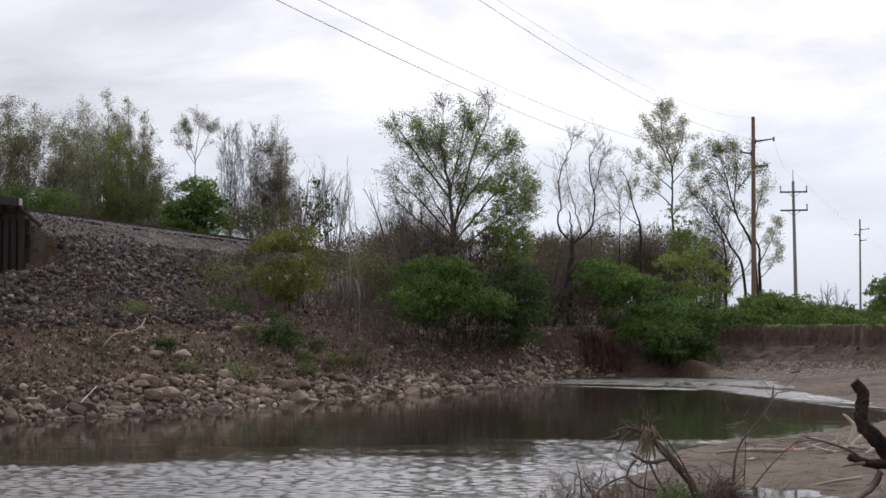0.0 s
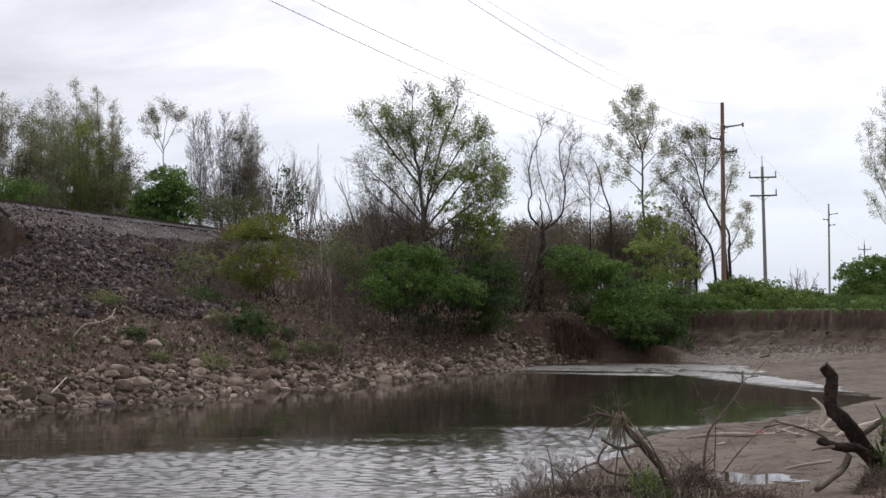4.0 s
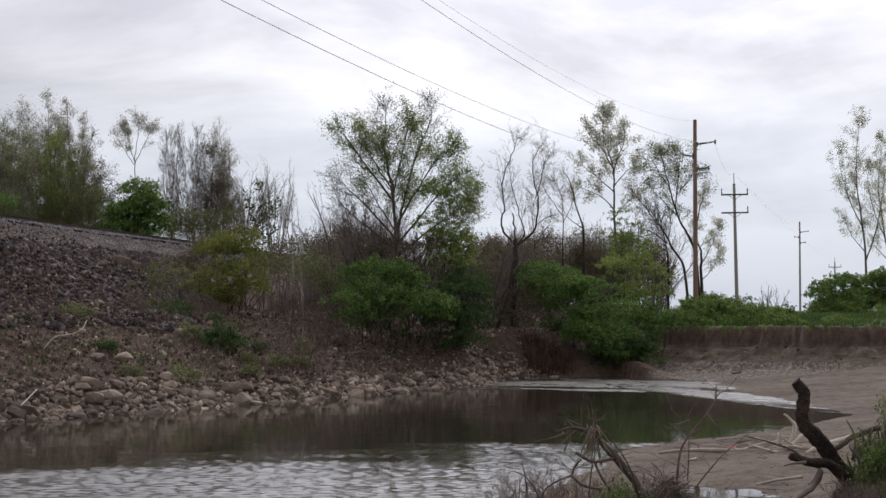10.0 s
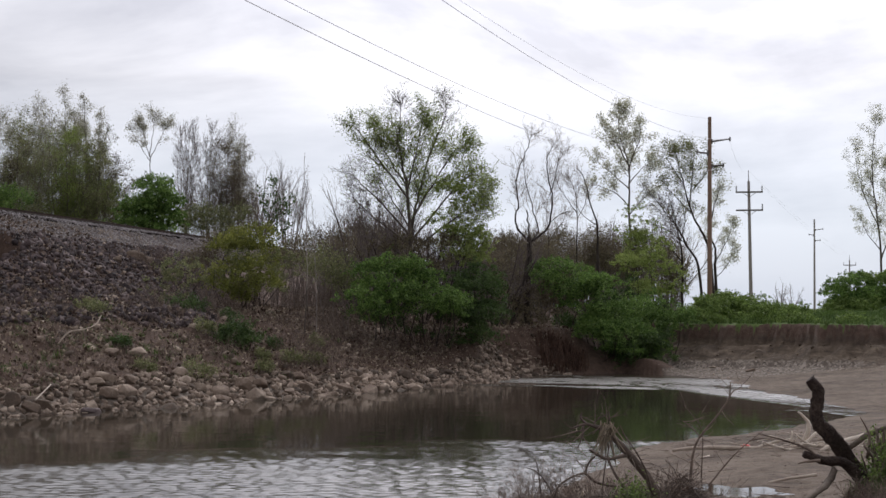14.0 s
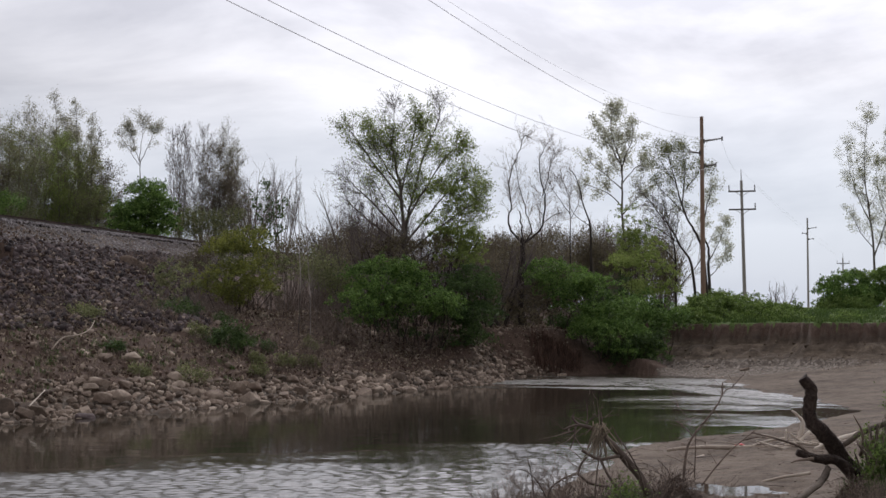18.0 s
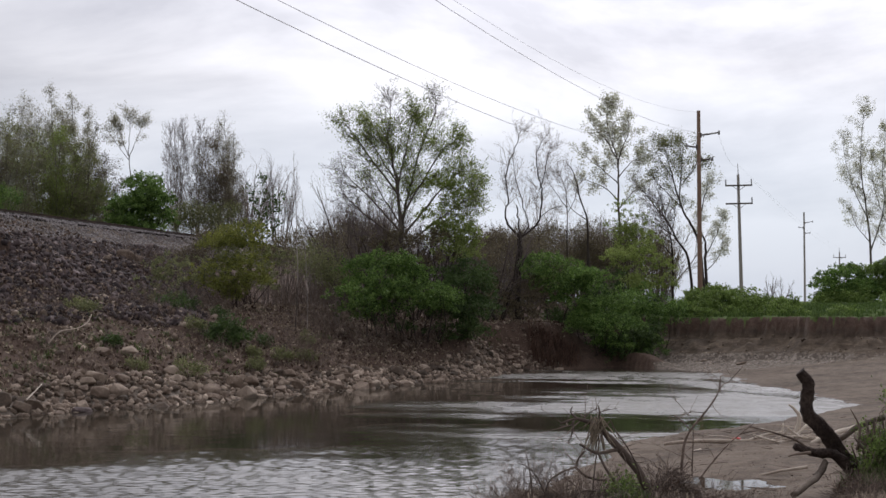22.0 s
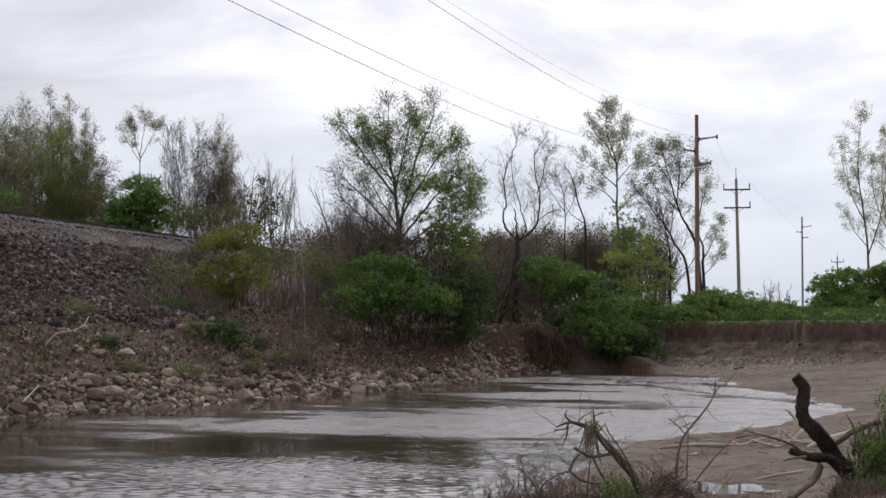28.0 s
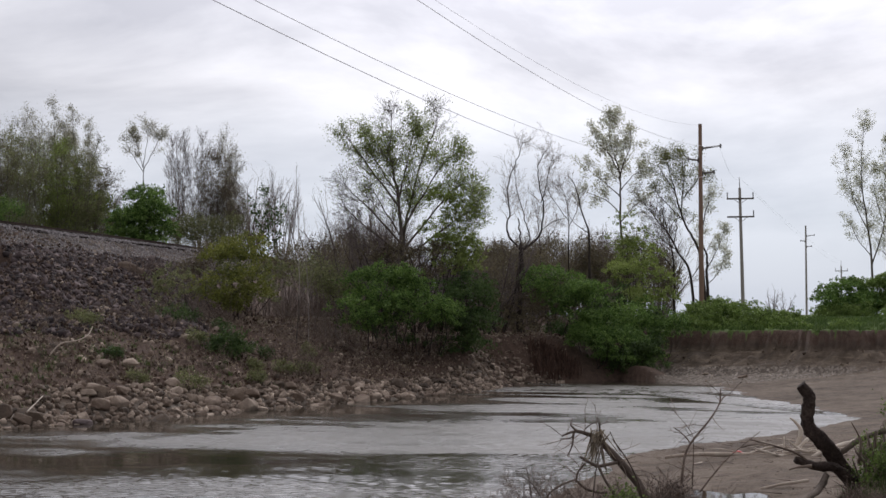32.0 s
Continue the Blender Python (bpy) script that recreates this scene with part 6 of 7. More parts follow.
# the dark slope under the track
ax, ay = cx - TRACK_AT.x, cy - TRACK_AT.y
d_side = ax * TRACK_DIR.y - ay * TRACK_DIR.x
patchy = vnoise(cx, cy, 0.28, 3)
up = np.where(seen & (~wet) & (cs > 2.6) & (cz > 3.0 + 2.2 * (patchy - 0.5)) & (cu < -0.105 + 0.05 * (patchy - 0.5)) & ((d_side > 3.6) | (ay < -4)))[0][:7600]
chips = up[::17]
scatter("pale_chips", cut_a, np.stack([cx[chips] + 0.3, cy[chips], relief(cx[chips] + 0.3, cy[chips])[0] + 0.12], 1), rng.uniform(0.08, 0.26, len(chips)), 9, M["rock_tan"],
        "pale stone chips scattered on the dark riprap", "stones")
rr = np.random.RandomState(45)
ux, uy = rr.uniform(-34, -4, 60000), rr.uniform(50, 110, 60000)
uz, _ = relief(ux, uy)
us, up_n, uu = seg_dist(ux, uy, SHORE_FAR), vnoise(ux, uy, 0.28, 3), ux / uy
u_side = (ux - TRACK_AT.x) * TRACK_DIR.y - (uy - TRACK_AT.y) * TRACK_DIR.x
keep = (uu > -0.345) & (~in_river(ux, uy)) & (us > 2.6) & (uz > 3.2 + 2.2 * (up_n - 0.5)) & (uu < -0.115 + 0.06 * (up_n - 0.5)) & ((u_side > 3.2) | (uy < 76))
ux, uy, uz = ux[keep][:15000], uy[keep][:15000], uz[keep][:15000]
size_up = 0.10 + 0.46 * rr.rand(len(ux)) ** 3.6
scatter("riprap_slope", cut_a, np.stack([ux, uy, uz + 0.05 - 0.12 * size_up], 1), size_up, 3, M["rock_dark"], "dark purple-grey riprap covering the railway embankment", "riprap")
mid = np.where(seen & (~wet) & (cs > 2.2) & (cz < 4.6) & (patchy > 0.38))[0][:3000]
scatter("slope_stones", cut_a, np.stack([cx[mid], cy[mid], cz[mid] - 0.01], 1), 0.06 + 0.46 * rng.rand(len(mid)) ** 4.0, 4, M["rock_tan"],
        "scattered tan stones among dead leaves on the slope", "stones")
# single boulders on the slope
for x, y, z, r, k, lab in ((-12.22, 66.00, 3.63, 0.7, "t", "large brown boulder lying on the slope"), (-12.23, 64.00, 3.05, 0.55, "t", "pale boulder beside a dead branch"),
                           (-11.38, 65.00, 3.27, 0.6, "t", "pale upright boulder on the slope"), (-11.66, 57.00, 1.71, 0.75, "d", "dark angular boulder on the lower slope"),
                           (-13.32, 56.00, 1.30, 0.8, "t", "tan boulder low on the slope"), (-16.13, 92.00, 7.80, 1.0, "t", "pale broken boulder under the track"),
                           (-15.72, 93.00, 8.05, 0.7, "t", "pale broken boulder under the track"), (-16.64, 88.00, 7.14, 0.5, "t", "pale boulder on the dark riprap")):
    ob = new("boulder", (tan if k == "t" else dark)[int(rng.randint(9))])
    ob.matrix_basis = Matrix.LocRotScale((x, y, gz(x, y) + r * 0.18), Euler((rng.normal() * 0.2, rng.normal() * 0.2, rng.uniform(0, 6.3))), (r * 1.3,) * 3)
    tagged(ob, lab, "boulder", "riprap boulders")
# ballast shoulder
n = 26000
bs, ba = rng.uniform(-0.2, 3.9 + 0.8 * rng.rand(n), n), rng.uniform(0, 75, n)
bx, by = TRACK_AT.x + TRACK_DIR.x * ba + TRACK_DIR.y * bs, TRACK_AT.y + TRACK_DIR.y * ba - TRACK_DIR.x * bs
scatter("ballast", low, np.stack([bx, by, relief(bx, by)[0] + 0.02 + 0.2 * step(1.9, 1.1, bs)], 1), rng.uniform(0.07, 0.16, n), 5, M["ballast"], "pale grey crushed stone beside the rails", "ballast")
# gravel bar
n = 2600
gx, gy = rng.uniform(13, 34, n), rng.uniform(76, 97, n)
gzv, gc = relief(gx, gy)
ok = (~in_river(gx, gy)) & (gc[:, 2] > 0.4) & (gzv < 1.3)
scatter("gravel", low, np.stack([gx, gy, gzv], 1)[ok], (0.04 + 0.15 * rng.rand(n) ** 4)[ok], 6, M["rock_tan"], "pale gravel at the foot of the cut bank", "gravel")
for x, y, z, r, lab in ((20.71, 88.00, 0.07, 0.75, "flat brown stone lying on the gravel bar"), (19.05, 91.00, 0.16, 0.5, "flat brown clod on the gravel bar")):
    ob = new("boulder", tan[4])
    ob.matrix_basis = Matrix.LocRotScale((x, y, gz(x, y) + 0.06), Euler((0.1, 0.15, r * 5)), (r * 0.9, r * 0.7, r * 0.35))
    tagged(ob, lab, "boulder")


# ---------------------------------------------------------------- dead stems, litter and grass
def blades(name, x, y, n_each, h, lean, width, seed, material, label, category, lift=0.0):
    """Tufts of narrow bent blades as one stuff object."""
    rng = np.random.RandomState(seed)
    x, y = np.repeat(x, n_each), np.repeat(y, n_each)
    n = len(x)
    x, y = x + rng.normal(0, 0.09, n), y + rng.normal(0, 0.09, n)
    z = relief(x, y)[0] + lift
    a = rng.uniform(0, 2 * np.pi, n)
    hh = h * rng.uniform(0.4, 1.25, n)
    ln = lean * rng.uniform(0.1, 1.0, n) * hh
    base = np.stack([x, y, z - 0.02], 1)
    out = np.stack([np.cos(a), np.sin(a), np.zeros(n)], 1)
    w = np.stack([-np.sin(a), np.cos(a), np.zeros(n)], 1) * width * rng.uniform(0.6, 1.3, n)[:, None]
    m = base + out * (ln * 0.35)[:, None] + np.array([0, 0, 1.0]) * (hh * 0.6)[:, None]
    t = base + out * ln[:, None] + np.array([0, 0, 1.0]) * (hh * np.sqrt(np.maximum(1 - lean * lean * 0.4, 0.2)))[:, None]
    v = np.stack([base - w, base + w, m + w * 0.8, t, m - w * 0.8], 1).reshape(-1, 3)
    k = np.arange(n)[:, None] * 5
    f = np.concatenate([k + [[0, 1, 2]], k + [[0, 2, 4]], k + [[4, 2, 3]]])
    return tagged(sheet(name, v, f, material), label, category, kind="stuff")


cand = np.where(seen & (~wet) & (cs > 1.6) & (cs < 26) & (cu > -0.31))[0]
soft = cand[(cz[cand] < 5.2) | (cu[cand] > -0.14)]
rng = np.random.RandomState(55)
lp = cand[:23000]
v, f = leaf_arrays(np.stack([cx[lp], cy[lp], cz[lp] + rng.uniform(0.0, 0.1, len(lp))], 1), 0.19, rng)
tagged(sheet("leaf_litter", v, f, M["litter"]), "dry brown leaves and chips strewn over the slope", "leaf litter", kind="stuff")
sp = soft[:9000][cz[soft[:9000]] < 5.0]
v, f = leaf_arrays(np.stack([cx[sp] + 0.4, cy[sp] + 0.3, relief(cx[sp] + 0.4, cy[sp] + 0.3)[0] + rng.uniform(0.02, 0.14, len(sp))], 1), 0.15, rng)
tagged(sheet("pale_litter", v, f, M["straw"]), "bleached leaves and bark scraps strewn over the slope", "leaf litter", kind="stuff")
st = soft[15000:18000]
blades("dead_stems", cx[st], cy[st], 3, 0.26, 1.3, 0.012, 56, M["straw"], "bleached dead weed stems on the slope", "weeds")
st = soft[18000:21000]
blades("dead_stems", cx[st], cy[st], 3, 0.26, 1.3, 0.014, 57, M["deadstem"], "brown dead weed stems on the slope", "weeds")
green = np.where((patchy[soft] > 0.52) & (cz[soft] < 3.6))[0][:260]
gp = soft[green]
blades("slope_grass", cx[gp], cy[gp], 16, 0.26, 1.0, 0.014, 58, M["grass"], "small green weed tufts on the slope", "grass")
rx, ry = rng.uniform(8.4, 11.4, 230), rng.uniform(89.4, 91.4, 230)
ok = ~in_river(rx, ry)
blades("bank_roots", rx[ok], ry[ok], 6, 0.9, 0.8, 0.016, 60, M["reed"], "red-brown roots and dead reeds hanging on the bank", "roots")
# turf on the cut bank's rim and over the plain
n = 5200
tx, ty = rng.uniform(17.5, 48, n), rng.uniform(78, 116, n)
tz, tc = relief(tx, ty)
ok = (tc[:, 0] > 0.5) & (tz > 2.6)
blades("plain_grass", tx[ok], ty[ok], 9, 0.34, 0.7, 0.02, 59, M["grass"], "short fresh grass on the plain", "grass")
# hanging roots and clods on the cut bank
n = 2000
tx, ty = rng.uniform(18, 40, n), rng.uniform(76, 102, n)
tz, tc = relief(tx, ty)
ok = (tc[:, 3] > 0.6) & (tz < 2.4)
scatter("bank_clods", low, np.stack([tx, ty, tz], 1)[ok], (0.06 + 0.28 * rng.rand(n) ** 3)[ok], 7, M["clod"], "fallen clods and stones on the clay bank", "clods")


# ---------------------------------------------------------------- driftwood in the foreground
def limb_mesh(name, line, r0, r1, sides, material, parent=None, rough=0.12, seed=0, sub=5):
    """A crooked tapering limb through the corner points of line, with swellings and closed ends."""
    rng = np.random.RandomState(seed)
    pts = [Vector(p) for p in line]
    fine = []
    for i in range(len(pts) - 1):
        a, b, c, d = pts[max(i - 1, 0)], pts[i], pts[i + 1], pts[min(i + 2, len(pts) - 1)]
        for k in range(sub):
            t = k / sub
            fine.append(0.5 * ((2 * b) + (c - a) * t + (2 * a - 5 * b + 4 * c - d) * t * t + (3 * b - a - 3 * c + d) * t ** 3))
    fine.append(pts[-1])
    n = len(fine)
    bm = bmesh.new()
    rings = []
    phase = rng.uniform(0, 6.3, 4)
    for i, p in enumerate(fine):
        d = (fine[min(i + 1, n - 1)] - fine[max(i - 1, 0)]).normalized()
        u = d.cross(Vector((0.2, 1, 0.1))).normalized()
        w = d.cross(u)
        f = i / (n - 1)
        r = r0 + (r1 - r0) * f
        ring = []
        for k in range(sides):
            a = 2 * math.pi * k / sides
            q = r * (1 + rough * (math.sin(3 * a + phase[0] + f * 5) * 0.5 + math.sin(f * 17 + phase[1] + a) * 0.5 + rng.normal() * 0.35))
            ring.append(bm.verts.new(p + (u * math.cos(a) + w * math.sin(a)) * q))
        rings.append(ring)
    for x, y in zip(rings[:-1], rings[1:]):
        for k in range(sides):
            j = (k + 1) % sides
            bm.faces.new((x[k], x[j], y[j], y[k]))
    bm.faces.new(rings[0][::-1])
    bm.faces.new(rings[-1])
    bmesh.ops.recalc_face_normals(bm, faces=bm.faces)
    for fc in bm.faces:
        fc.smooth = True
    return part(name, bm, material, parent)


def local(base, pts):
    return [(x - base[0], y - base[1], z - base[2]) for x, y, z in pts]


# the broken trunk that stands out of the bank
foot = (8.5, 26.0, gz(8.5, 26.0))
log = thing("fallen_trunk", pose(*foot), "dark wet broken tree trunk jutting from the bank", "driftwood")
limb_mesh("trunk", local(foot, [(8.34, 26.00, 0.65), (8.05, 26.00, 1.05), (7.73, 25.90, 1.42), (7.46, 25.80, 1.76), (7.22, 25.80, 2.05), (7.20, 25.80, 2.34), (7.23, 25.80, 2.59), (7.09, 25.80, 2.77)]),
          0.155, 0.092, 16, M["log"], log, 0.22, 3)
limb_mesh("branch", local(foot, [(7.95, 25.70, 1.10), (7.83, 25.60, 1.19), (7.54, 25.60, 1.37), (7.20, 25.60, 1.39), (6.91, 25.60, 1.51)]), 0.10, 0.062, 9, M["log"], log, 0.3, 4)
limb_mesh("branch", local(foot, [(7.17, 25.50, 1.40), (6.93, 25.50, 1.38), (6.78, 25.50, 1.34)]), 0.03, 0.012, 6, M["deadstem"], log, 0.15, 6)
limb_mesh("branch", local(foot, [(7.20, 25.60, 1.41), (6.95, 25.60, 1.60), (6.60, 25.60, 1.72), (6.10, 25.50, 1.86)]), 0.028, 0.010, 6, M["deadstem"], log, 0.15, 5)
limb_mesh("branch", local(foot, [(7.44, 25.60, 1.22), (7.22, 25.20, 1.05), (6.86, 24.60, 0.97), (6.46, 24.00, 0.88)]), 0.062, 0.05, 8, M["pale_root"], log, 0.2, 7)
limb_mesh("root", local(foot, [(7.84, 26.60, 1.42), (8.12, 26.50, 1.62), (8.32, 26.30, 1.80), (8.60, 26.00, 1.95)]), 0.045, 0.055, 9, M["pale_root"], log, 0.25, 8)

# bleached driftwood on the sand bar
dbase = (10.3, 39.0, gz(10.3, 39.0))
drift = thing("driftwood_pile", pose(*dbase), "tangle of bleached driftwood branches on the sand", "driftwood")
def drift_limb(i, line, r0, r1):
    limb_mesh("branch", local(dbase, line), r0 * 0.82, r1 * 0.82, 7, M["drift"], drift, 0.2, 20 + i, 4)


drift_limb(0, [(7.09, 39.00, 0.28), (7.98, 39.00, 0.36), (9.24, 39.00, 0.33), (10.28, 39.00, 0.33), (10.57, 38.80, 0.58)], 0.05, 0.11)
drift_limb(1, [(10.48, 38.80, 0.48), (10.61, 38.70, 0.92), (10.51, 38.70, 1.14), (10.30, 38.60, 1.31)], 0.085, 0.03)
drift_limb(2, [(9.17, 39.00, 0.30), (9.76, 39.00, 0.50), (10.21, 39.00, 0.56)], 0.04, 0.05)
drift_limb(3, [(7.24, 37.50, 0.14), (7.82, 37.80, 0.25)], 0.05, 0.04)
drift_limb(4, [(9.76, 38.40, 0.30), (10.30, 38.50, 0.43), (10.77, 38.60, 0.78)], 0.06, 0.05)
drift_limb(5, [(10.11, 38.60, 0.45), (10.14, 38.60, 0.83)], 0.035, 0.02)
drift_limb(6, [(9.22, 38.00, 0.59), (10.07, 38.20, 0.34), (11.05, 38.30, 0.27)], 0.03, 0.06)
drift_limb(7, [(6.68, 36.00, 0.13), (7.53, 36.00, 0.10)], 0.03, 0.02)
drift_limb(8, [(8.37, 38.40, 0.23), (9.17, 38.40, 0.20), (10.08, 38.50, 0.29)], 0.035, 0.03)
drift_limb(9, [(10.53, 38.00, 0.26), (11.11, 38.00, 0.55), (11.84, 38.00, 0.76)], 0.06, 0.075)
drift_limb(10, [(10.20, 38.40, 0.73), (10.58, 38.40, 0.47), (11.05, 38.30, 0.45)], 0.03, 0.06)
drift_limb(11, [(7.63, 31.00, 0.37), (8.11, 31.00, 0.47), (8.64, 31.00, 0.54)], 0.03, 0.045)
rng = np.random.RandomState(64)
for i in range(22):
    a = Vector((rng.uniform(-1.6, 1.5), rng.normal() * 0.5 - 0.4, rng.uniform(0.03, 0.3)))
    t, l = rng.normal() * 0.5 + (math.pi if i % 2 else 0), rng.uniform(0.4, 1.5)
    b = a + Vector((math.cos(t) * l, math.sin(t) * l * 0.5, rng.normal() * 0.15))
    b.z = max(b.z, 0.03)
    limb_mesh("branch", [a, a.lerp(b, 0.5) + Vector((rng.normal() * 0.06, 0, abs(rng.normal()) * 0.05)), b], rng.uniform(0.012, 0.03), 0.007, 5,
              M["drift"] if i % 3 else M["deadstem"], drift, 0.2, 900 + i, 3)
bm = bmesh.new()
bmesh.ops.create_icosphere(bm, subdivisions=2, radius=0.095, matrix=Matrix.Diagonal((1.4, 0.8, 0.7, 1)))
for vtx in bm.verts:
    vtx.co *= 1 + 0.25 * noise.noise(vtx.co * 22)
scrap = part("plastic_scrap", bm, M["red"])
sx, sy, _ = (9.06, 39.20, 0.10)
scrap.location = (sx, sy, gz(sx, sy) + 0.04)
tagged(scrap, "crumpled bright red plastic scrap on the sand", "litter")
# twigs lying on the sand
rng = np.random.RandomState(66)
S = []
for i in range(170):
    x, y = rng.uniform(5.5, 14.5), rng.uniform(25, 48)
    z = gz(x, y)
    if z < 0.05:
        continue
    a, l = rng.uniform(0, 6.3), rng.uniform(0.15, 0.7)
    S.append((x, y, z + 0.02, x + math.cos(a) * l, y + math.sin(a) * l, z + 0.03 + rng.uniform(0, 0.06), 0.009, 0.004))
tagged(tubes("sand_twigs", S, 5, M["deadstem"]), "small dark twigs scattered on the sand", "twigs", kind="stuff")


# the forked dead sapling and the snag of the near bank
def snag(name, foot, lines, material, label, seed, twiglets=0.0, category="driftwood"):
    ob = thing(name, pose(*foot), label, category)
    rng = np.random.RandomState(seed)
    S, L = [], []
    st = dict(BARE, segs=[4, 4, 3], kids=[3, 2], ratio=[0.5, 0.5], angle=[40, 40], start=[0.3, 0.3], wander=[0.12, 0.16, 0.2], up=[0.02, 0.02, 0.0], taper=0.4, rmin=0.0025)
    for i, (line, r0, r1) in enumerate(lines):
        pts = local(foot, line)
        limb_mesh("stem", pts, r0, r1, 7, material, ob, 0.12, seed + i, 4)
        for a, b in zip(pts[:-1], pts[1:]):
            for _ in range(rng.poisson(twiglets)):
                p = Vector(a).lerp(Vector(b), rng.rand())
                d = Vector((rng.normal(), rng.normal() * 0.5, rng.normal() * 0.6 + 0.2)).normalized()
                grow(rng, S, L, p, d, rng.uniform(0.12, 0.42), 0.0045, 1, st)
    if S:
        tagged(tubes("branchwork", S, 4, M["deadstem"], ob), kind="stuff")
    return ob


f1 = (3.75, 19.0, gz(3.75, 19.0))
forked = snag("dead_sapling", f1, (([(3.66, 19.00, 1.61), (3.67, 19.00, 1.78), (3.71, 19.00, 2.15), (3.80, 19.00, 2.36), (4.04, 19.00, 2.65), (4.17, 19.00, 2.86), (4.19, 19.00, 3.05)], 0.022, 0.007),
                          ([(4.17, 19.00, 2.85), (4.24, 19.00, 2.95), (4.39, 19.00, 2.97)], 0.010, 0.006), ([(3.86, 18.80, 1.76), (4.20, 18.80, 2.16), (4.61, 18.70, 2.52)], 0.012, 0.004),
                          ([(3.80, 19.00, 2.35), (3.71, 19.00, 2.46), (3.58, 19.00, 2.56)], 0.010, 0.006), ([(3.79, 18.90, 1.84), (3.81, 18.90, 2.26), (3.78, 18.90, 2.51), (3.48, 18.90, 2.87)], 0.008, 0.003)),
              M["deadstem"], "forked dead reddish sapling standing in the brush", 70, 1.8, "dead sapling")
f2 = (2.5, 16.0, gz(2.5, 16.0))
limbs = [
    ([(2.72, 16.00, 2.00), (2.64, 16.00, 2.17), (2.49, 16.00, 2.36), (2.32, 16.00, 2.55)], 0.052, 0.042),
    ([(2.34, 16.00, 2.53), (2.18, 16.00, 2.68), (2.05, 16.00, 2.73), (1.95, 16.00, 2.75), (1.81, 16.00, 2.70)], 0.036, 0.008),
    ([(1.98, 16.00, 2.75), (1.91, 16.00, 2.82), (1.93, 16.00, 2.88)], 0.014, 0.005), ([(1.95, 16.00, 2.75), (1.91, 16.00, 2.68), (1.79, 16.00, 2.67)], 0.012, 0.005),
    ([(2.23, 16.00, 2.64), (2.22, 16.00, 2.79), (2.21, 16.00, 2.89)], 0.02, 0.005), ([(2.05, 16.00, 2.76), (2.12, 16.00, 2.82), (2.21, 16.00, 2.86)], 0.007, 0.004),
    ([(1.93, 15.95, 2.73), (1.92, 15.95, 2.61), (1.87, 15.95, 2.50)], 0.012, 0.006), ([(1.99, 15.90, 2.49), (2.09, 15.90, 2.43), (2.19, 15.90, 2.39), (2.40, 15.95, 2.42)], 0.014, 0.018),
    ([(1.95, 15.90, 2.24), (2.04, 15.90, 2.16), (2.15, 15.90, 2.12), (2.28, 15.90, 2.10)], 0.016, 0.014), ([(2.19, 15.90, 2.39), (2.25, 15.85, 2.25), (2.34, 15.80, 2.10)], 0.016, 0.012),
    ([(1.95, 15.90, 2.24), (1.98, 15.90, 2.34), (2.05, 15.90, 2.42)], 0.012, 0.012), ([(1.60, 15.80, 1.90), (1.64, 15.80, 2.09), (1.77, 15.85, 2.19), (1.95, 15.90, 2.25)], 0.009, 0.012),
    ([(1.49, 15.90, 1.85), (1.46, 15.90, 2.20), (1.41, 15.90, 2.42)], 0.008, 0.004), ([(1.64, 15.80, 1.88), (1.55, 15.80, 2.11), (1.43, 15.80, 2.26), (1.31, 15.80, 2.31)], 0.009, 0.004),
    ([(1.85, 15.70, 1.90), (1.97, 15.70, 2.01), (2.13, 15.70, 2.02)], 0.014, 0.010), ([(2.10, 15.80, 1.90), (2.14, 15.80, 2.28), (2.19, 15.85, 2.49), (2.26, 15.95, 2.66)], 0.008, 0.006),
    ([(2.66, 15.90, 2.05), (2.61, 15.90, 2.23), (2.50, 15.90, 2.45), (2.35, 15.95, 2.67)], 0.010, 0.007)]
snag("dead_branch", f2, limbs,
     M["snag_wood"], "broken dead branch with flood straw caught on it", 80, 1.2)
# straw caught on the snag
hx, hy, hz = (2.22, 15.95, 2.79)
rng = np.random.RandomState(91)
S = []
for i in range(40):
    x, z = hx + rng.normal() * 0.045, hz - abs(rng.normal()) * 0.1
    l = rng.uniform(0.10, 0.36)
    S.append((x, hy + rng.normal() * 0.04, z, x + rng.normal() * 0.10 - 0.03, hy + rng.normal() * 0.05, z - l, 0.007, 0.004))
tagged(tubes("flood_straw", S, 4, M["straw"]), "bleached straw draped over the dead branch", "straw", kind="stuff")

# dead brush and weeds along the near bank
weeds = []
for i in range(4):
    x, y = 1.2 + i * 0.5, 16.0
    weeds.append(plant("dead_weed", x, y, gz(x, y) + 0.34 + 0.06 * i, dict(BARE, stems=8, splay=34, girth=0.007, spread=0.05, kids=[7, 4], segs=[6, 4, 3], rmin=0.0022), 400 + i,
                       "dry brown weed clump on the near bank", "weed", M["deadstem"], M["deadstem"], group="dead weeds"))
n = 0
while n < 34:
    x, y = rng.uniform(0.6, 10.5), rng.uniform(14.6, 24.5)
    if bool(in_river(np.array([x]), np.array([y]))[0]) or 0.185 < x / y < 0.30 or (x / y < 0.2 and y > 18.5) or gz(x, y) < 0.6:
        continue
    copy_thing(weeds[n % 4], pose(x, y, gz(x, y) - 0.02, rng.uniform(-14, 14), rng.uniform(-14, 14), rng.uniform(0, 360)) @ Matrix.Scale(rng.uniform(0.5, 1.15), 4))
    n += 1
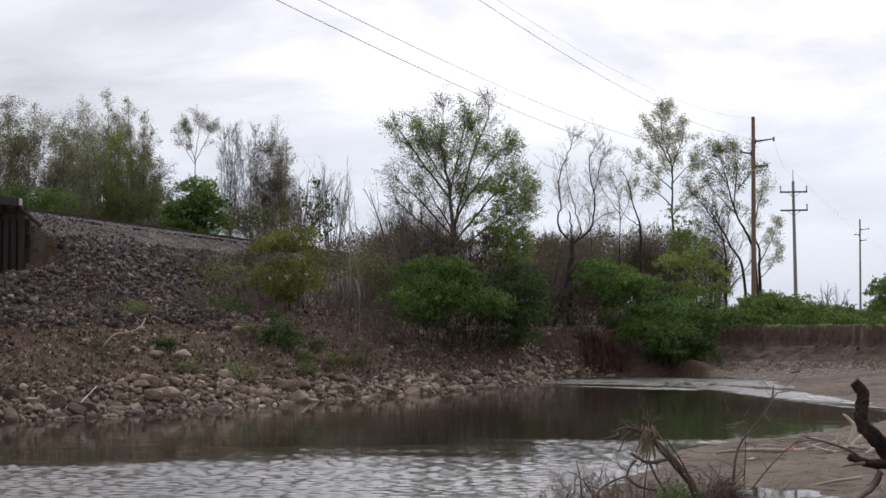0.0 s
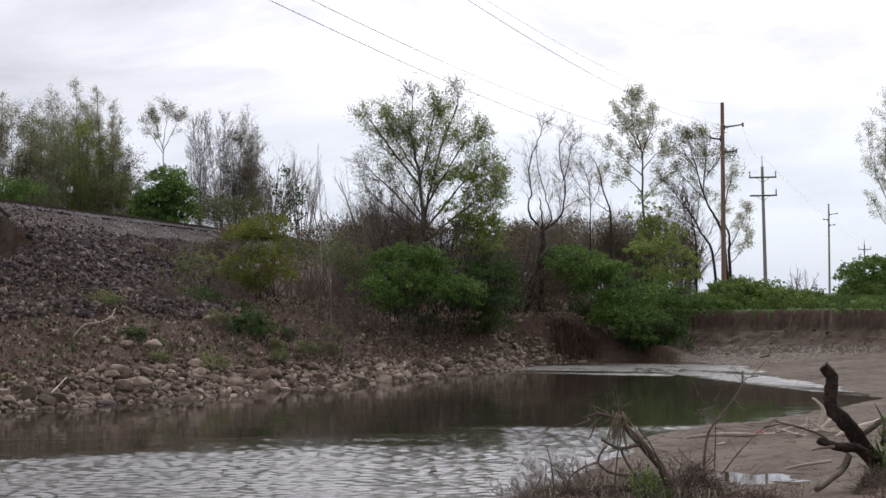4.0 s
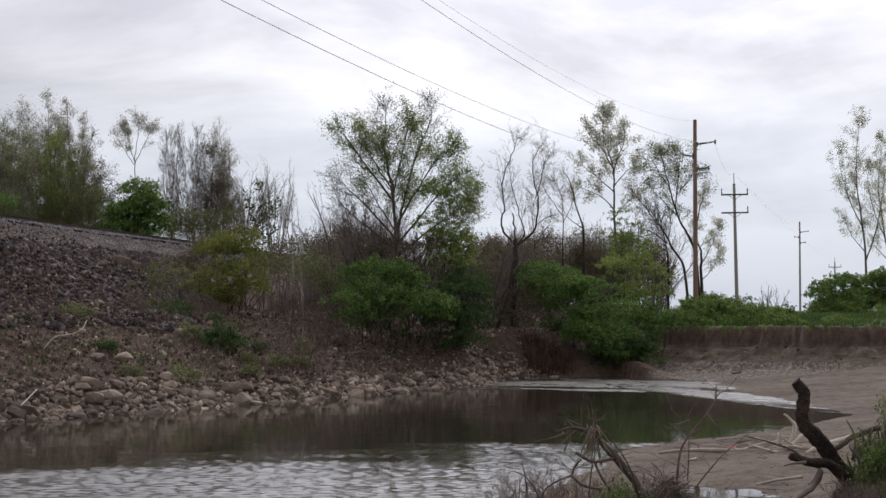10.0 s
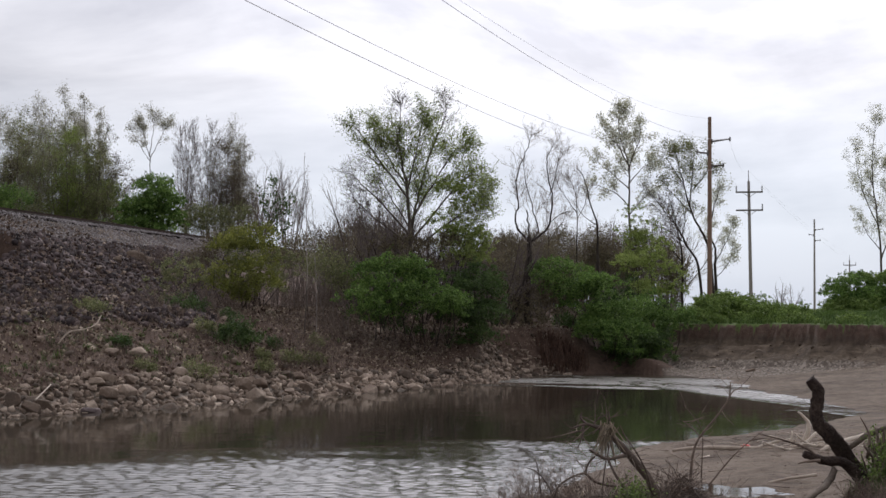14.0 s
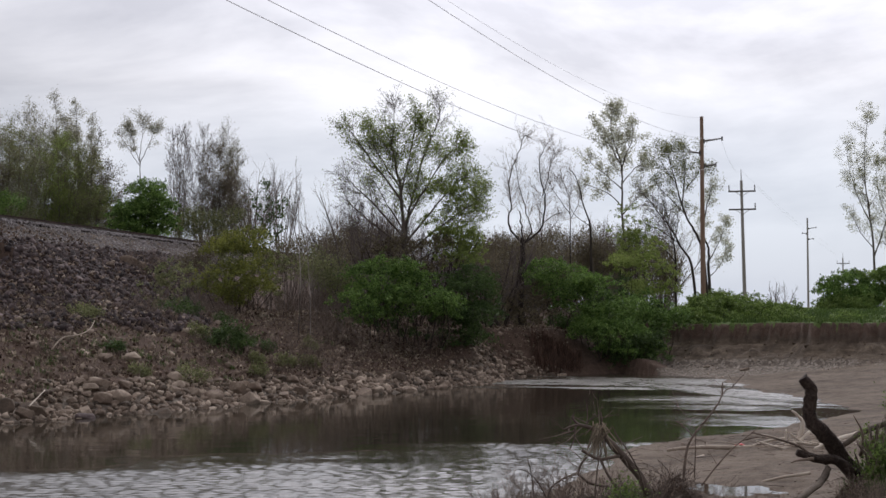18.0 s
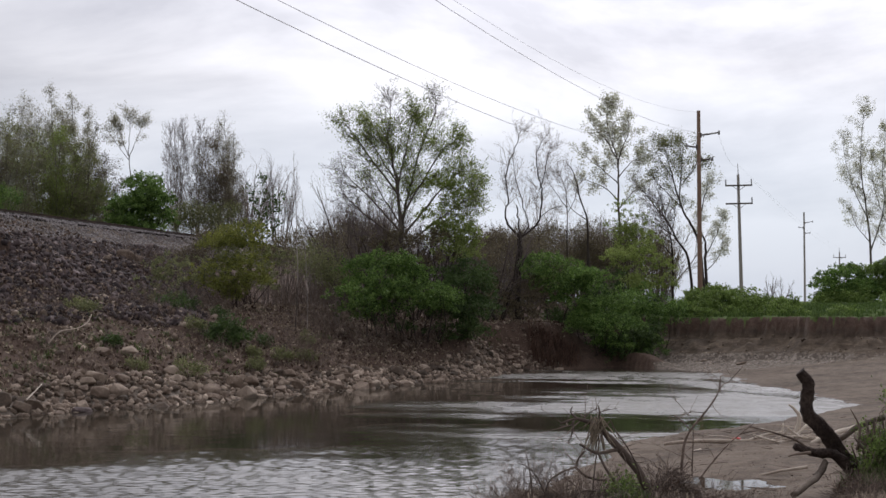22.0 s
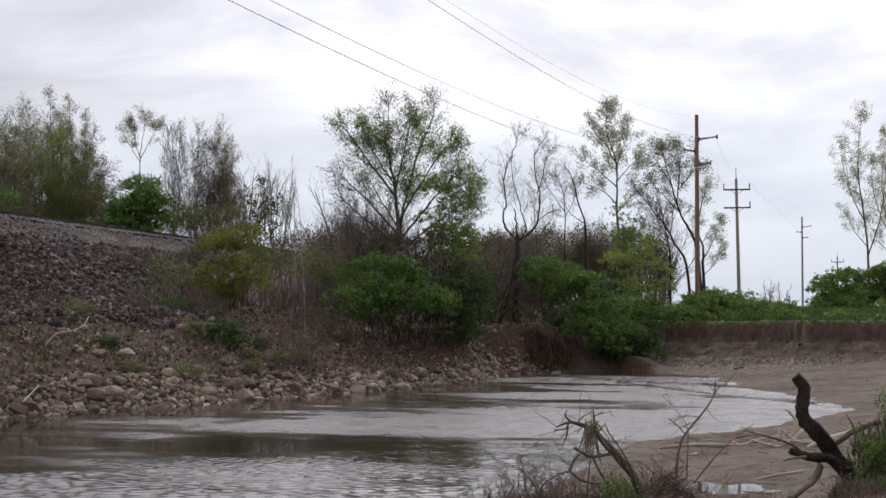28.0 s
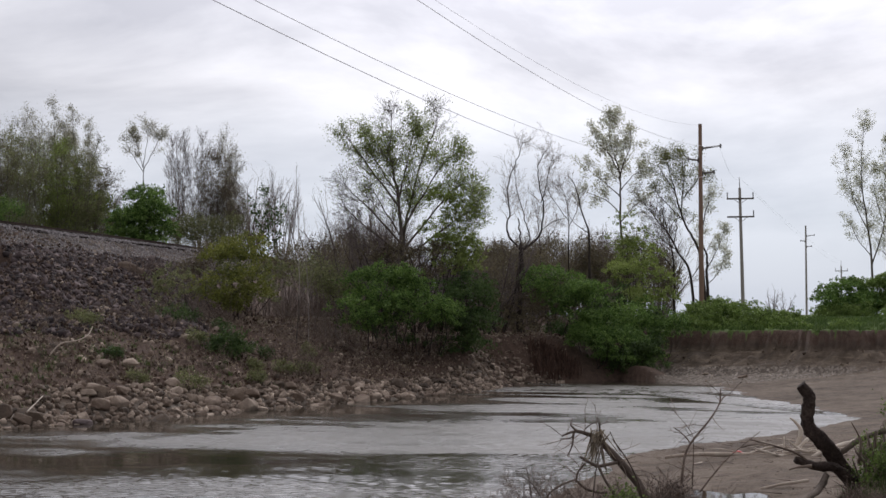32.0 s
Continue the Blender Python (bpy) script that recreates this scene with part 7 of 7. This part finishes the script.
for i in range(20):
    x, y = rng.uniform(1.0, 4.1), rng.uniform(15.3, 17.0)
    copy_thing(weeds[i % 4], pose(x, y, gz(x, y) - 0.02, rng.uniform(-18, 18), rng.uniform(-18, 18), rng.uniform(0, 360)) @ Matrix.Scale(rng.uniform(0.55, 1.2), 4))
gx, gy = rng.uniform(0.7, 11.5, 1500), rng.uniform(14.8, 26.5, 1500)
pn = vnoise(gx, gy, 0.9, 2)
ok = (~in_river(gx, gy)) & (((np.abs(gx - 2.42) < 0.22) & (gy < 16.6) & (gy > 15.4)) | ((gx > 8.2) & (gy > 20) & (pn > 0.4)) | ((pn > 0.72) & (gy < 17) & (gx / gy < 0.19)))
blades("bank_grass", gx[ok], gy[ok], 26, 0.24, 1.2, 0.006, 92, M["grass"], "fresh green grass tufts on the near bank", "grass")
hx, hy = rng.uniform(7.85, 9.6, 260), rng.uniform(23.4, 26.0, 260)
blades("hummock_grass", hx, hy, 14, 0.42, 1.1, 0.008, 95, M["grass"], "long green grass hanging over the hummock", "grass")
blades("hummock_straw", hx, hy, 6, 0.40, 1.3, 0.006, 96, M["straw"], "dead pale grass hanging over the hummock", "grass")
ok = (~in_river(gx, gy)) & (((gy < 18.2) & (gx / gy < 0.2)) | (gx / gy > 0.31))
blades("bank_straw", gx[ok], gy[ok], 6, 0.24, 1.3, 0.005, 93, M["straw"], "dead pale grass on the near bank", "grass")
blades("bank_stems", gx[ok], gy[ok], 9, 0.2, 1.3, 0.006, 94, M["deadstem"], "brown dead stems matted on the near bank", "weeds")

# heaps of matted dead brush
def brush_heap(x, y, rx, ry, h, n, seed, label):
    rng = np.random.RandomState(seed)
    z = gz(x, y)
    ob = thing("brush_heap", pose(x, y, z - 0.05), label, "brush", "brush heaps")
    S = []
    for i in range(n):
        a, d = rng.uniform(0, 6.3), math.sqrt(rng.rand())
        px, py = math.cos(a) * rx * d, math.sin(a) * ry * d
        pz = h * (1 - d * d) * rng.rand()
        t, l, r = rng.uniform(0, 6.3), rng.uniform(0.08, 0.32), rng.uniform(0.0016, 0.0055)
        v = Vector((math.cos(t), math.sin(t) * 0.8, rng.normal() * 0.55 + 0.15)).normalized() * l
        m = Vector((px, py, pz)) + v * 0.5 + Vector((rng.normal(), rng.normal(), rng.normal())) * 0.02
        S += [(px, py, pz, *m, r, r * 0.8), (*m, px + v.x, py + v.y, max(pz + v.z, 0), r * 0.8, r * 0.4)]
    tagged(tubes("stalk_mat", S, 4, M["snag_wood"] if seed % 3 else M["deadstem"], ob), kind="stuff")
    a, d = rng.uniform(0, 6.3, n), np.sqrt(rng.rand(n))
    P = np.stack([np.cos(a) * rx * d, np.sin(a) * ry * d, h * 0.8 * (1 - d * d) * rng.rand(n)], 1)
    tagged(leaves("dead_leaf_mat", P, 0.06, rng, M["litter"], ob), kind="stuff")
    return ob


for x, y, rx, ry, h, n, sd in ((3.15, 17.0, 0.36, 0.4, 0.46, 1300, 1), (3.55, 17.3, 0.4, 0.4, 0.2, 500, 2), (1.75, 15.8, 0.5, 0.4, 0.16, 500, 3), (2.25, 15.8, 0.4, 0.4, 0.2, 500, 4),
                               (1.25, 15.6, 0.4, 0.35, 0.14, 320, 5), (7.9, 23.6, 0.6, 0.6, 0.32, 700, 6), (8.3, 22.8, 0.6, 0.6, 0.4, 700, 7), (3.9, 17.2, 0.35, 0.3, 0.16, 420, 8),
                               (2.75, 16.2, 0.4, 0.4, 0.22, 600, 9), (7.6, 24.6, 0.35, 0.5, 0.5, 600, 10)):
    brush_heap(x, y, rx, ry, h, n, 700 + sd, "matted heap of dead brown stems and leaves")
for i, (x, y, r, n) in enumerate(((2.42, 15.9, 0.1, 110), (2.52, 16.1, 0.09, 90), (8.35, 24.7, 0.3, 700), (8.65, 24.9, 0.4, 1000), (8.4, 23.6, 0.2, 320), (8.8, 23.8, 0.4, 900), (8.3, 25.2, 0.25, 500), (8.12, 25.0, 0.2, 360), (8.22, 25.7, 0.22, 420), (8.45, 25.9, 0.3, 600))):
    shrub("weed", x, y, gz(x, y), [(0, 0, r * 0.9, r), (r * 0.6, 0, r * 0.6, r * 0.7), (-r * 0.5, 0, r * 0.7, r * 0.6)], n, "leaf_fresh", 720 + i, "fresh green weed growing on the near bank", 0.045 if i > 1 else 0.03,
          twig="deadstem", clump=0.07, group="green weeds", category="weed")
v, f = leaf_arrays(np.stack([rng.uniform(4.5, 14, 2600), rng.uniform(23, 50, 2600), np.zeros(2600)], 1), 0.07, rng)
k = np.repeat(np.arange(2600), 4)
v[:, 2] = v[:, 2] * 0.25 + relief(v[k * 4, 0], v[k * 4, 1])[0] + 0.012
tagged(sheet("sand_litter", v, f, M["litter"]), "scraps of dead leaves and bark on the wet sand", "litter", kind="stuff")

# root wad on the grassy hummock
rf = (8.25, 25.4, gz(8.25, 25.4))
wad = thing("root_wad", pose(*rf), "tangled brown root wad on the grassy hummock", "driftwood")
rng = np.random.RandomState(97)
for i in range(46):
    a = Vector((rng.normal() * 0.12, rng.normal() * 0.18, rng.uniform(-0.3, 0.3)))
    b = a + Vector((rng.normal() * 0.14 - 0.03, rng.normal() * 0.16, rng.uniform(0.2, 0.75)))
    c = a.lerp(b, 0.5) + Vector((rng.normal() * 0.07, rng.normal() * 0.07, 0.03))
    limb_mesh("root", [a, c, b], rng.uniform(0.012, 0.045), 0.008, 6, M["deadstem"] if i % 4 else M["pale_root"], wad, 0.35, 500 + i, 3)

# pale dead branch on the slope
sf = (-13.14, 62.50, 3.03)
stick = thing("dead_branch", pose(*sf), "pale crooked dead branch lying on the slope", "driftwood")
limb_mesh("branch", local(sf, [(-14.07, 62.00, 2.44), (-13.68, 62.30, 2.92), (-13.05, 62.60, 3.05), (-12.71, 63.00, 3.26), (-12.59, 63.40, 3.61)]), 0.03, 0.024, 6, M["drift"], stick, 0.12, 600)
sf = (-13.07, 55.00, 0.84)
stick = thing("dead_branch", pose(*sf), "short pale stick among the riprap", "driftwood")
limb_mesh("branch", local(sf, [(-13.15, 54.50, 0.61), (-13.01, 55.00, 0.84), (-12.83, 55.50, 1.12)]), 0.03, 0.02, 6, M["drift"], stick, 0.12, 601)


# ---------------------------------------------------------------- what moves
def motions():
    walk(water, [(t, pose(-0.09 * t, -0.20 * t, 0)) for t in (0, 8, 16, 24, 32)])
    walk(ruffle_near, [(t, pose(-5 - 0.05 * t, 32 - 0.09 * t, 0)) for t in (0, 8, 16, 24, 32)])
    walk(ruffle_gust, [(t, pose(x, y, 0, 0, 0, 68)) for t, x, y in ((0, 54, 80), (6, 49, 76), (12, 42, 71), (17, 36, 66), (20, 28, 61), (22, 23, 58), (24, 18.5, 56), (28, 12.5, 52), (32, 10, 50))])
    walk(riffle_bar, [(t, pose(15.4 + 0.01 * t, 71.0 - 0.05 * t, 0.006, 0, 0, 10)) for t in (0, 8, 16, 24, 32)])
    walk(riffle, [(t, pose(11.5 - 0.02 * t, 81.5 - 0.05 * t, 0, 0, 0, -20)) for t in (0, 8, 16, 24, 32)])
    # the thin tree behind the railway rocks in the gusts
    at = lollipop.matrix_basis.translation.copy()
    walk(lollipop, [(t, pose(at.x, at.y, at.z, 0, a, 0)) for t, a in (
        (0, 1.0), (2.5, -0.9), (5.5, 1.9), (8.5, -1.3), (11.5, 1.6), (13, 1.4), (14.5, 0.0), (17, -0.2), (19, -1.8), (21.3, -4.6), (22.3, -3.0), (23.8, 2.5),
        (25.5, -0.2), (27.5, 1.8), (29.5, 0.2), (32, 1.4))])
    for ob, degrees, seconds, phase in swaying:
        at = ob.matrix_basis.translation.copy()
        walk(ob, [(t, pose(at.x, at.y, at.z, degrees * 0.5 * math.sin(5.1 * t / seconds + phase), degrees * (math.sin(6.283 * t / seconds + phase) + 0.5 * math.sin(2.3 * t / seconds)), 0))
                  for t in range(0, 33)])


motions()
